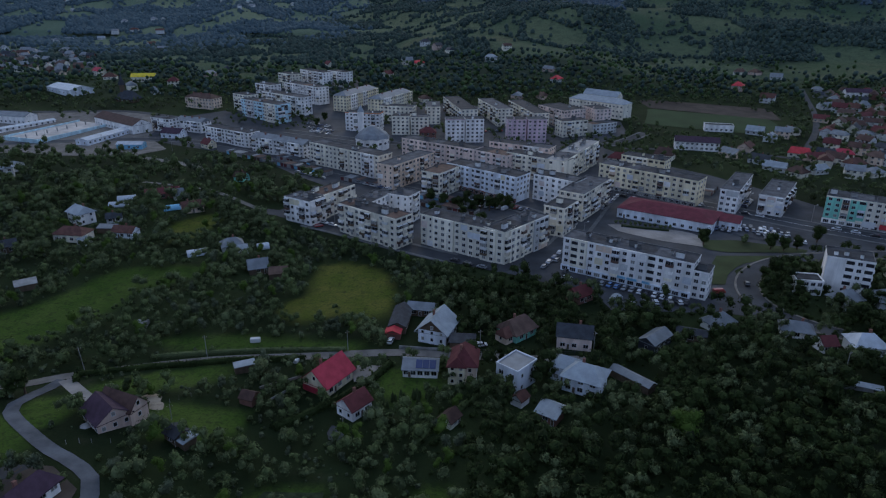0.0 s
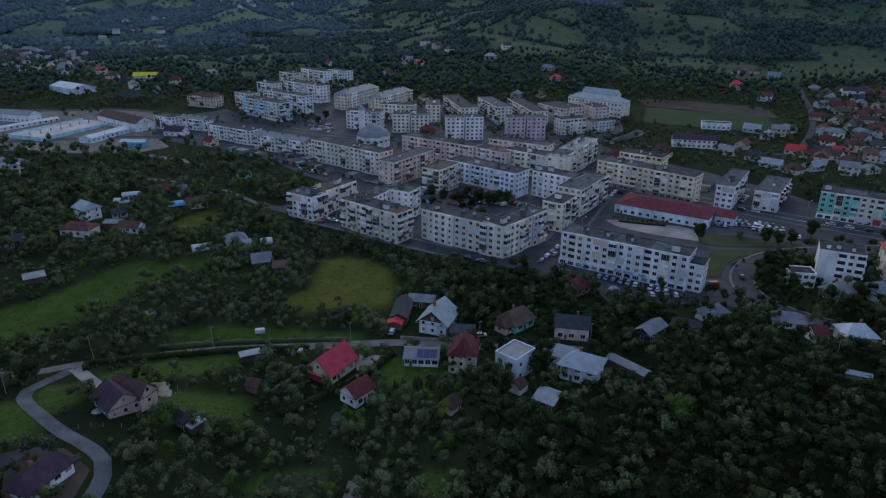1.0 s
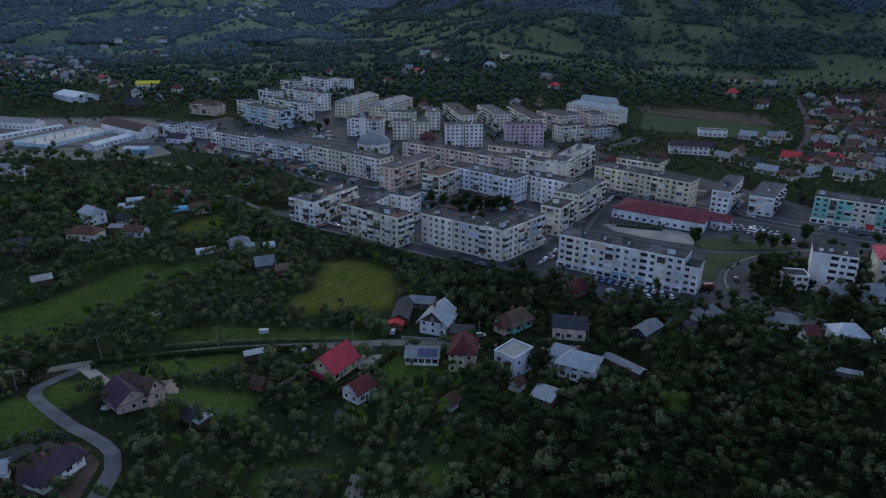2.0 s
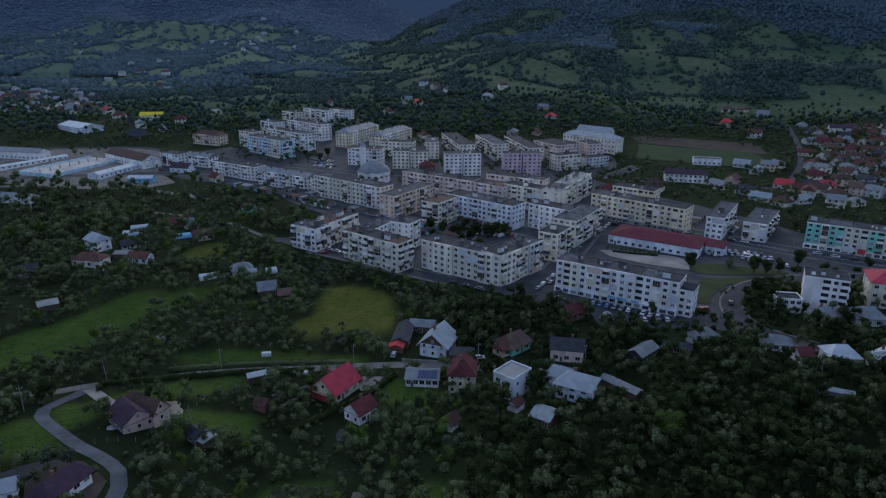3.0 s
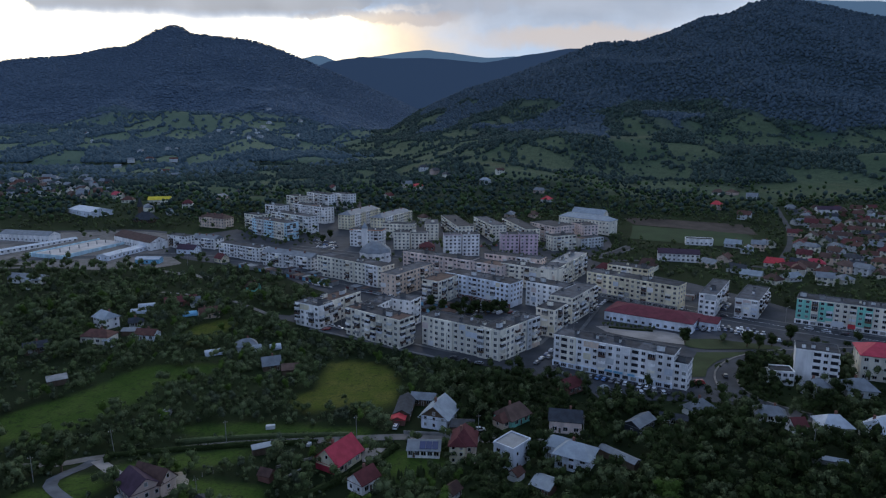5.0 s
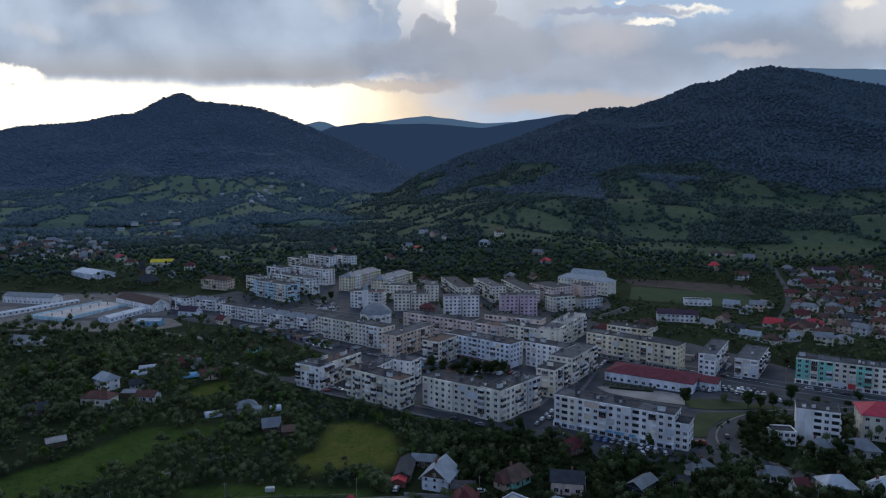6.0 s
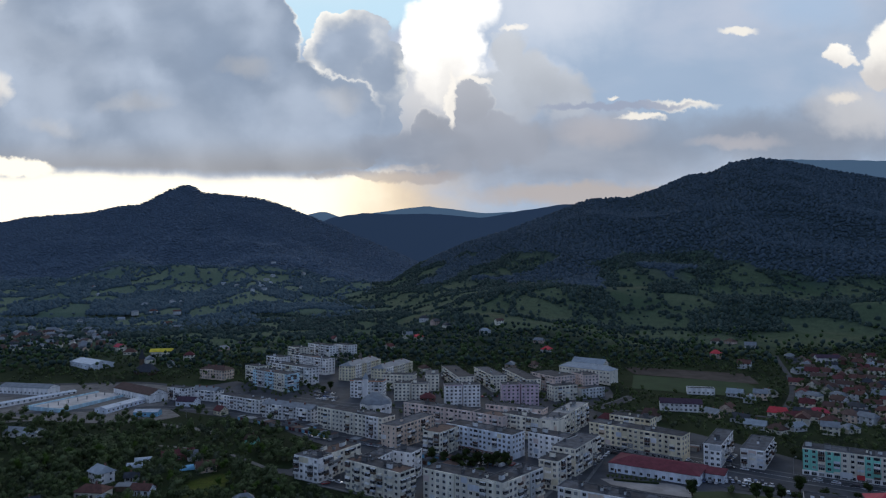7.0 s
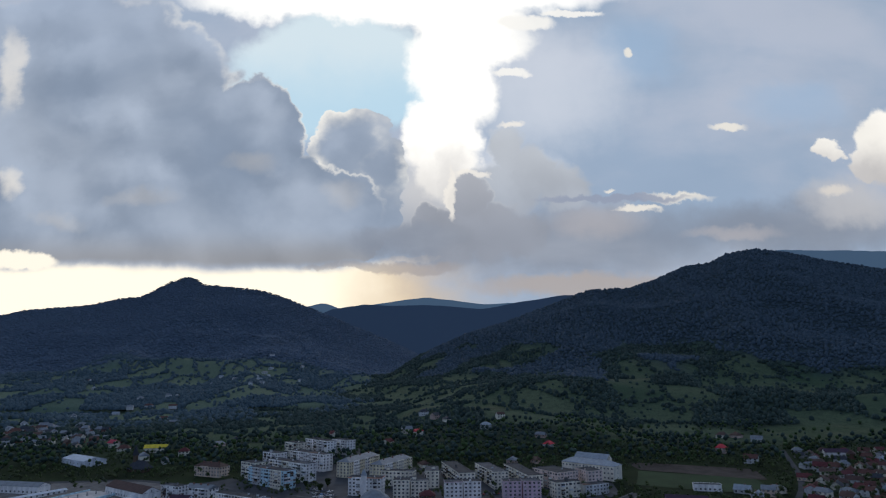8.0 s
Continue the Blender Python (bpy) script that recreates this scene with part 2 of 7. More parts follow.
M = {}
for key, col in dict(white=(0.81, 0.78, 0.75), cool=(0.72, 0.75, 0.80), cream=(0.76, 0.70, 0.58), grey=(0.56, 0.56, 0.55), yellow=(0.74, 0.65, 0.46),
                     pink=(0.70, 0.56, 0.50), rose=(0.60, 0.45, 0.50), pale=(0.58, 0.60, 0.64), mint=(0.26, 0.64, 0.52), peach=(0.70, 0.54, 0.42), cyan=(0.52, 0.70, 0.76),
                     brick=(0.20, 0.10, 0.08), orange=(0.60, 0.24, 0.12), raw=(0.56, 0.41, 0.34)).items():
    M[key] = surface(key + "_plaster", col, 0.9, streak=True, grain=1.2, stain=0.22, vary=0.42)
M["bitumen"] = surface("bitumen_roof", (0.045, 0.048, 0.056), 0.85, stain=0.22, vary=0.8)
M["felt"] = surface("worn_felt_roof", (0.085, 0.09, 0.102), 0.85, stain=0.3, vary=0.7)
M["kerbstone"] = surface("grey_kerbstone", (0.13, 0.13, 0.13), 0.9, stain=0.2, vary=0.4)
M["rust"] = surface("rusty_roof", (0.11, 0.07, 0.058), 0.8, stain=0.3, vary=0.5)
M["concrete"] = surface("concrete", (0.28, 0.275, 0.265), 0.9, stain=0.3, vary=0.5)
M["tin"] = surface("sheet_metal", (0.195, 0.212, 0.230), 0.6, 0.1, stain=0.3, vary=0.35)
M["white_tin"] = surface("white_sheet", (0.285, 0.318, 0.345), 0.6, 0.0, stain=0.3, vary=0.3)
M["bright_tin"] = surface("bright_sheet", (0.46, 0.50, 0.55), 0.55, 0.0, stain=0.3, vary=0.3)
M["worn"] = surface("worn_road", (0.098, 0.104, 0.116), 0.9, stain=0.12, vary=0.6, grain=1.6)
M["blue_tin"] = surface("blue_sheet", (0.20, 0.45, 0.62), 0.6, 0.0, stain=0.3, vary=0.3)
M["slate"] = surface("dark_roof", (0.045, 0.05, 0.06), 0.75, stain=0.4, vary=0.5)
M["purple"] = surface("aubergine_tiles", (0.06, 0.035, 0.055), 0.75, stain=0.5, vary=0.4)
M["maroon"] = surface("maroon_tiles", (0.115, 0.034, 0.036), 0.8, stain=0.4, vary=0.4)
M["red"] = surface("red_sheet_roof", (0.40, 0.045, 0.07), 0.65, stain=0.4, vary=0.3)
M["brightred"] = surface("bright_red_roof", (0.55, 0.06, 0.07), 0.7, stain=0.4, vary=0.3)
M["clay"] = surface("clay_tiles", (0.108, 0.050, 0.041), 0.75, stain=0.5, vary=0.5)
M["brown"] = surface("brown_tiles", (0.080, 0.045, 0.038), 0.7, stain=0.4, vary=0.5)
M["pale_slab"] = surface("pale_screed", (0.48, 0.44, 0.41), 0.9, stain=0.1, vary=0.4)
M["wine"] = surface("wine_red_sheet", (0.12, 0.026, 0.04), 0.85, stain=0.3, vary=0.4)
M["pitch"] = surface("football_turf", (0.027, 0.052, 0.019), 0.9, stain=0.06, vary=0.3, grain=2.0)
M["earth"] = surface("bare_earth", (0.068, 0.054, 0.046), 0.95, stain=0.1, vary=0.5)
M["yellow_tin"] = surface("yellow_sheet", (0.60, 0.46, 0.04), 0.65, stain=0.4, vary=0.3)
M["sand"] = surface("building_sand", (0.34, 0.28, 0.21), 0.95, stain=0.5, vary=0.4)
M["wood"] = surface("old_boards", (0.12, 0.085, 0.06), 0.85, stain=0.6, vary=0.5)
M["asphalt"] = surface("asphalt", (0.054, 0.057, 0.064), 0.8, stain=0.07, vary=0.5, grain=1.0)
M["paving"] = surface("pale_paving", (0.26, 0.24, 0.225), 0.85, stain=0.1, vary=0.4, grain=1.0)
M["gravel"] = surface("gravel", (0.18, 0.165, 0.15), 0.95, stain=0.15, vary=0.5, grain=1.5)
M["paint"] = surface("road_paint", (0.7, 0.7, 0.68), 0.7)
M["hedge"] = surface("hedge_green", (0.024, 0.036, 0.016), 0.8, stain=0.8, vary=0.8, grain=4, bump=1.0)
M["turf"] = surface("mown_turf", (0.042, 0.056, 0.022), 0.9, stain=0.06, vary=0.5, grain=2.0)
M["frame"] = surface("pvc_frame", (0.58, 0.585, 0.59), 0.5, vary=0.1)
M["tyre"] = surface("tyre_rubber", (0.03, 0.03, 0.03), 0.8)
M["panel"] = surface("solar_cells", (0.02, 0.035, 0.11), 0.15, vary=0.1)
M["dark"] = surface("loggia_shade_pane", (0.025, 0.025, 0.03), 0.8)

m, nt, bsdf = material("window_glass", 0.08)
rnd = node(nt, "ShaderNodeObjectInfo", out=5)
ramp = node(nt, "ShaderNodeMapRange", i0=rnd, i1=0.0, i2=1.0, i3=0.006, i4=0.03)
nt.links.new(mix(nt, fade(nt, rnd, 0.86, 0.90), node(nt, "ShaderNodeCombineColor", i0=ramp, i1=ramp, i2=calc(nt, "MULTIPLY", ramp, 1.25)), (0.26, 0.25, 0.23)), bsdf.inputs["Base Color"])
M["glass"] = m

# all kinds after the first are bluer: distance haze is mixed into the leaf colour
for key, lo, hi in (("leaf", (0.030, 0.054, 0.022), (0.070, 0.110, 0.042)), ("leaf_far", (0.016, 0.030, 0.028), (0.058, 0.086, 0.070)), ("hazed_leaf", (0.040, 0.062, 0.078), (0.068, 0.098, 0.122)), ("valley_hazed_leaf", (0.044, 0.074, 0.090), (0.092, 0.130, 0.142)), ("far_hazed_leaf", (0.080, 0.112, 0.150), (0.104, 0.142, 0.186))):
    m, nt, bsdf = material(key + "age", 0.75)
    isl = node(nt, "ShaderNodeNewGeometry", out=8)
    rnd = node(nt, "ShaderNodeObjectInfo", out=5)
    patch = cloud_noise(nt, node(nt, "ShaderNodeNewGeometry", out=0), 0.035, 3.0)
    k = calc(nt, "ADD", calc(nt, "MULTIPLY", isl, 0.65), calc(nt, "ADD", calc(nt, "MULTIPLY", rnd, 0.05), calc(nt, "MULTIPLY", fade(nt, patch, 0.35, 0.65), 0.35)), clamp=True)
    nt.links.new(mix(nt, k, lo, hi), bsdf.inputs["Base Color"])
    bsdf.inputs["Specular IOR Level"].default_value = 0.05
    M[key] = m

CAR_PAINTS = []
for i, col in enumerate(((0.6, 0.6, 0.62), (0.03, 0.03, 0.035), (0.25, 0.26, 0.28), (0.10, 0.13, 0.22), (0.35, 0.04, 0.04), (0.10, 0.2, 0.4))):
    m, nt, bsdf = material("car_paint", 0.3, 0.1)
    bsdf.inputs["Base Color"].default_value = (*col, 1)
    bsdf.inputs["Coat Weight"].default_value = 0.6
    CAR_PAINTS.append(m)


# ---- the lie of the land ----
RNG = np.random.default_rng(4)
LATTICE = RNG.random((64, 64))


def ramp01(a, b, v):
    t = np.clip((v - a) / (b - a), 0, 1)
    return t * t * (3 - 2 * t)


def value_noise(x, y, size, octaves=3):
    total, amp = 0.0, 0.5
    for o in range(octaves):
        u, v = x / size + 17.3 * o, y / size + 9.1 * o
        i, j = np.floor(u).astype(int), np.floor(v).astype(int)
        fu, fv = u - i, v - j
        fu, fv = fu * fu * (3 - 2 * fu), fv * fv * (3 - 2 * fv)
        a, b = LATTICE[i % 64, j % 64], LATTICE[(i + 1) % 64, j % 64]
        c, d = LATTICE[i % 64, (j + 1) % 64], LATTICE[(i + 1) % 64, (j + 1) % 64]
        total = total + amp * ((a + (b - a) * fu) * (1 - fv) + (c + (d - c) * fu) * fv - 0.5)
        amp, size = amp * 0.5, size * 0.5
    return total


# skylines: bearing (x over y) and rise (z over y, from 108 m up)
RIGHT = ((-0.6, -0.24, -0.15, -0.075, -0.025, 0.041, 0.10, 0.16, 0.228, 0.29, 0.33, 0.378, 0.417, 0.445, 0.49, 0.54, 0.60, 0.684, 0.9, 1.4),
         (-0.075, -0.043, -0.030, -0.017, 0.015, 0.043, 0.060, 0.082, 0.108, 0.110, 0.122, 0.143, 0.148, 0.162, 0.170, 0.164, 0.151, 0.137, 0.12, 0.10))
LEFT = ((-1.4, -0.9, -0.664, -0.631, -0.588, -0.563, -0.529, -0.487, -0.457, -0.441, -0.424, -0.412, -0.395, -0.382, -0.373, -0.363, -0.326, -0.291, -0.261, -0.230, -0.200, -0.174, -0.136, -0.084, -0.034, 0.03, 0.2),
        (0.07, 0.07, 0.0764, 0.0838, 0.0869, 0.0884, 0.0915, 0.1006, 0.1029, 0.1105, 0.1199, 0.1258, 0.1309, 0.1325, 0.1290, 0.1211, 0.1174, 0.1136, 0.1082, 0.0968, 0.0845, 0.0741, 0.0576, 0.0361, 0.0122, 0.0, -0.02))



def hill(x, y, line, foot, crest, base):
    a = np.clip(x / np.maximum(y + 25, 60), -1.5, 1.5)
    rise = sum(np.interp(a + o, *line) for o in (-0.003, 0.0, 0.003)) / 3
    top = 108 + rise * (crest + 25)
    s = np.maximum((y - foot) / (crest - foot), 0)
    up = 0.35 * s + 0.65 * s ** 2.2
    rough = (value_noise(x, y, 460, 4) * 0.34 - np.abs(value_noise(x + 0.4 * y, y * 0.45, 320, 2)) * 0.55 + 0.06) * np.maximum(top - base, 0) * np.sin(np.pi * np.clip(s, 0, 1)) ** 0.8
    z = base + (top - base) * np.where(s < 1, up, 1 - 0.7 * (s - 1)) + rough
    return np.where(y > foot, z, -50)


def land(x, y):
    """Height of the ground."""
    x, y = np.asarray(x, float), np.asarray(y, float)
    z = 9 * ramp01(-35, -90, x) * ramp01(185, 110, y) + 4 * ramp01(-60, -190, x) * ramp01(420, 300, y) + 4 * ramp01(75, 130, x) * ramp01(215, 150, y)
    z = z + 0.028 * np.clip(y - 400, 0, 300) * ramp01(400, 700, y) + 0.016 * np.clip(y - 700, 0, 3000)
    z = z + value_noise(x, y, 60, 2) * 2.0 * ramp01(230, 60, y)
    z = z + value_noise(x, y, 160, 3) * 30 * ramp01(760, 1300, y)
    layers = [z, hill(x, y, RIGHT, 650, 1900, 9.0), hill(x, y, LEFT, 1300, 3000, 20.0)]
    k = 6.0
    top = np.maximum.reduce(layers)
    blend = top + k * np.log(sum(np.exp((l - top) / k) for l in layers))
    return np.where(y > 640, blend * ramp01(640, 760, y) + z * (1 - ramp01(640, 760, y)), z)


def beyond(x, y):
    """One in the western valley and on the mountain past it, 0 on the near hill and in the town; also masks the haze
    tint.
    """
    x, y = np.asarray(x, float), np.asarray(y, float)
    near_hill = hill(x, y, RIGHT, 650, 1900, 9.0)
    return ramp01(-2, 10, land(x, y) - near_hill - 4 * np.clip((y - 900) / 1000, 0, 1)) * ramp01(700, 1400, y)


def plots(x, y, size=84.0):
    """The patchwork of the slopes: each plot's own number, 0 to 1, and the distance to its border."""
    wx, wy = x + value_noise(x, y, 90, 2) * 50, y * 0.72 + value_noise(x + 500, y, 90, 2) * 50
    i, j = np.floor(wx / size).astype(int), np.floor(wy / size).astype(int)
    d1, d2, own = np.full(x.shape, 1e9), np.full(x.shape, 1e9), np.zeros(x.shape)
    for di in (-1, 0, 1):
        for dj in (-1, 0, 1):
            p, q = (i + di) % 64, (j + dj) % 64
            cx, cy = (i + di + LATTICE[p, q]) * size, (j + dj + LATTICE[q, (p + 31) % 64]) * size
            d = np.hypot(wx - cx, wy - cy)
            closer = d < d1
            d2 = np.where(closer, d1, np.minimum(d2, d))
            own = np.where(closer, LATTICE[(p + 7) % 64, (q + 13) % 64], own)
            d1 = np.where(closer, d, d1)
    return own, (d2 - d1) / 2


def forested(x, y):
    """One in the closed forest on the heights, 0 below its ragged edge."""
    x, y = np.asarray(x, float), np.asarray(y, float)
    rough = value_noise(x, y, 260, 3) * 190 + value_noise(x, y, 70, 2) * 40
    return ramp01(100, 140, land(x, y) + rough + 70 * ramp01(1900, 2100, y)) * (y > 900)


def woodiness(x, y):
    """How far a spot on the slopes is overgrown: under 0 open grass, over 0.3 a closed wood."""
    own, border = plots(x, y)
    w = (own - 0.56) * 1.3 + 0.9 * value_noise(x, y * 0.7, 240, 2) + 0.45 * value_noise(x, y, 34, 2)
    return np.where(border < 3.5, np.maximum(w, 0.12 + 0.8 * value_noise(x, y, 40, 1)), w)


def ground_z(x, y):
    return float(land(np.array([x]), np.array([y]))[0])


# ---- builders ----
def thing(name, m, label, category, group="", kind=""):
    ob = new(name)
    ob.matrix_world = m
    return tagged(ob, label, category, group, kind)


def to_mesh(name, bm, mats):
    me = bpy.data.meshes.new(name)
    bm.to_mesh(me)
    bm.free()
    for mt in mats if isinstance(mats, (list, tuple)) else (mats,):
        me.materials.append(mt)
    return me


def part(name, bm, mats, parent, label="", m=None):
    """Links a bmesh, or a mesh that is shared, as one part under its thing."""
    me = bm if isinstance(bm, bpy.types.Mesh) else to_mesh(name, bm, mats)
    ob = new(name, me)
    ob.parent = parent
    if m is not None:
        ob.matrix_basis = m
    if label:
        ob["label"] = label
    return ob


def box(bm, x0, y0, z0, x1, y1, z1, mi=0):
    v = [bm.verts.new(c) for c in ((x0, y0, z0), (x1, y0, z0), (x1, y1, z0), (x0, y1, z0), (x0, y0, z1), (x1, y0, z1), (x1, y1, z1), (x0, y1, z1))]
    for q in ((0, 3, 2, 1), (4, 5, 6, 7), (0, 1, 5, 4), (1, 2, 6, 5), (2, 3, 7, 6), (3, 0, 4, 7)):
        bm.faces.new([v[i] for i in q]).material_index = mi
    return v


def solid(bm, faces, mi=0):
    """A shape from polygons of points, or of (points, material slot); equal points are one vertex."""
    made = {}
    for f in faces:
        pts, slot = f if isinstance(f[1], int) else (f, mi)
        corner = []
        for p in pts:
            key = (round(p[0], 3), round(p[1], 3), round(p[2], 3))
            if key not in made:
                made[key] = bm.verts.new(p)
            if made[key] not in corner:
                corner.append(made[key])
        if len(corner) > 2:
            bm.faces.new(corner).material_index = slot


def tube(bm, a, b, r0, r1, n=6, mi=0):
    a, b = Vector(a), Vector(b)
    q = (b - a).to_track_quat("Z", "Y")
    rings = [[bm.verts.new(p + q @ Vector((r * math.cos(2 * math.pi * i / n), r * math.sin(2 * math.pi * i / n), 0))) for i in range(n)] for p, r in ((a, r0), (b, r1))]
    for i in range(n):
        bm.faces.new((rings[0][i], rings[0][(i + 1) % n], rings[1][(i + 1) % n], rings[1][i])).material_index = mi
    bm.faces.new(rings[1]).material_index = mi
    bm.faces.new(rings[0][::-1]).material_index = mi


def window_mesh(w, h, bars=1, mats=None):
    """A casement in one piece: frame proud of the wall, panes set back."""
    bm = bmesh.new()
    t, f, p, b = 0.07, -0.06, -0.01, 0.03
    xs = [-w / 2, -w / 2 + t]
    for i in range(bars):
        x = -w / 2 + w * (i + 1) / (bars + 1)
        xs += [x - 0.045, x + 0.045]
    xs += [w / 2 - t, w / 2]
    zs = [0, t, h - t, h]
    frame_quads, panes = [], []
    for i, (x0, x1) in enumerate(zip(xs, xs[1:])):
        for j, (z0, z1) in enumerate(zip(zs, zs[1:])):
            if j == 1 and i % 2 == 1:
                panes.append(((x0, p, z0), (x1, p, z0), (x1, p, z1), (x0, p, z1)))
                frame_quads += [((x0, f, z0), (x1, f, z0), (x1, p, z0), (x0, p, z0)), ((x0, p, z1), (x1, p, z1), (x1, f, z1), (x0, f, z1)),
                                ((x0, f, z1), (x0, f, z0), (x0, p, z0), (x0, p, z1)), ((x1, f, z0), (x1, f, z1), (x1, p, z1), (x1, p, z0))]
            else:
                frame_quads.append(((x0, f, z0), (x1, f, z0), (x1, f, z1), (x0, f, z1)))
    for x0, x1 in zip(xs, xs[1:]):
        frame_quads += [((x0, b, 0), (x1, b, 0), (x1, f, 0), (x0, f, 0)), ((x0, f, h), (x1, f, h), (x1, b, h), (x0, b, h))]
    for z0, z1 in zip(zs, zs[1:]):
        frame_quads += [((-w / 2, f, z1), (-w / 2, f, z0), (-w / 2, b, z0), (-w / 2, b, z1)), ((w / 2, f, z0), (w / 2, f, z1), (w / 2, b, z1), (w / 2, b, z0))]
    solid(bm, [(q, 0) for q in frame_quads] + [(q, 1) for q in panes])
    return to_mesh("window", bm, mats or (M["frame"], M["glass"]))


def balcony_mesh(w, glazed):
    """A balcony in one piece: an open tray of concrete, or one closed in with glass."""
    bm = bmesh.new()
    a, d, lo, b = w / 2, 1.1, -0.12, 0.02
    quads = [(((-a, b, lo), (a, b, lo), (a, -d, lo), (-a, -d, lo)), 0)]
    if glazed:
        hi, top = 1.0, 2.35
        xs = [-a, -a + 0.09, -a / 3 - 0.05, -a / 3 + 0.05, a / 3 - 0.05, a / 3 + 0.05, a - 0.09, a]
        for i, (x0, x1) in enumerate(zip(xs, xs[1:])):
            quads.append((((x0, -d, lo), (x1, -d, lo), (x1, -d, hi), (x0, -d, hi)), 0))
            quads.append((((x0, -d, hi), (x1, -d, hi), (x1, -d, top), (x0, -d, top)), 2 if i % 2 else 1))
            quads.append((((x0, -d, top), (x1, -d, top), (x1, b, top + 0.1), (x0, b, top + 0.1)), 1))
        for s in (-1, 1):
            q = [((s * a, b, lo), (s * a, -d, lo), (s * a, -d, hi), (s * a, b, hi)), ((s * a, b, hi), (s * a, -d, hi), (s * a, -d, top), (s * a, b, top + 0.1))]
            quads += [(tuple(q[0][::s]), 0), (tuple(q[1][::s]), 2)]
    else:
        t, hi, fl = 0.1, 1.0, 0.05
        o = ((-a, b), (-a, -d), (a, -d), (a, b))
        n = ((-a + t, b - 0.01), (-a + t, -d + t), (a - t, -d + t), (a - t, b - 0.01))
        for k in range(4):
            p, q, r, s2 = o[k], o[(k + 1) % 4], n[(k + 1) % 4], n[k]
            top = hi if k < 3 else fl
            if k < 3:
                quads += [((( *p, lo), (*q, lo), (*q, hi), (*p, hi)), 0), (((*p, hi), (*q, hi), (*r, hi), (*s2, hi)), 0), (((*s2, hi), (*r, hi), (*r, fl), (*s2, fl)), 0)]
        quads.append((tuple((*c, fl) for c in n), 0))
        quads.append((((*n[3], fl), (*n[0], fl), (*n[0], 2.2), (*n[3], 2.2)), 2))
    solid(bm, quads)
    return bm


WIN = window_mesh(1.6, 1.45)
WIN_S = window_mesh(1.0, 1.25, 0)
WIN_L = window_mesh(2.4, 1.6, 2)
# no recess is cut: a flat dark pane paints the loggia's inner shade
LOGGIA = window_mesh(2.8, 1.5, 0, (M["grey"], M["dark"]))
bm = bmesh.new()
box(bm, -0.5, -0.05, 0.0, 0.5, 0.02, 2.05)
box(bm, -0.38, -0.08, 0.12, 0.38, -0.048, 1.93, 1)
DOOR = to_mesh("door", bm, (M["frame"], M["wood"]))
bm = bmesh.new()
tube(bm, (0.3, -0.14, 1.0), (0.3, -0.07, 1.0), 0.03, 0.03, 6)
tube(bm, (0.31, -0.14, 1.0), (0.18, -0.14, 1.0), 0.018, 0.018, 6)
DOOR_HANDLE = to_mesh("door_handle", bm, M["tin"])
BALCONIES = {}


def balcony(key, glazed):
    if (key, glazed) not in BALCONIES:
        BALCONIES[key, glazed] = to_mesh("balcony", balcony_mesh(2.9, glazed), (M[key], M["frame"], M["glass"]))
    return BALCONIES[key, glazed]


BLOCKS = []


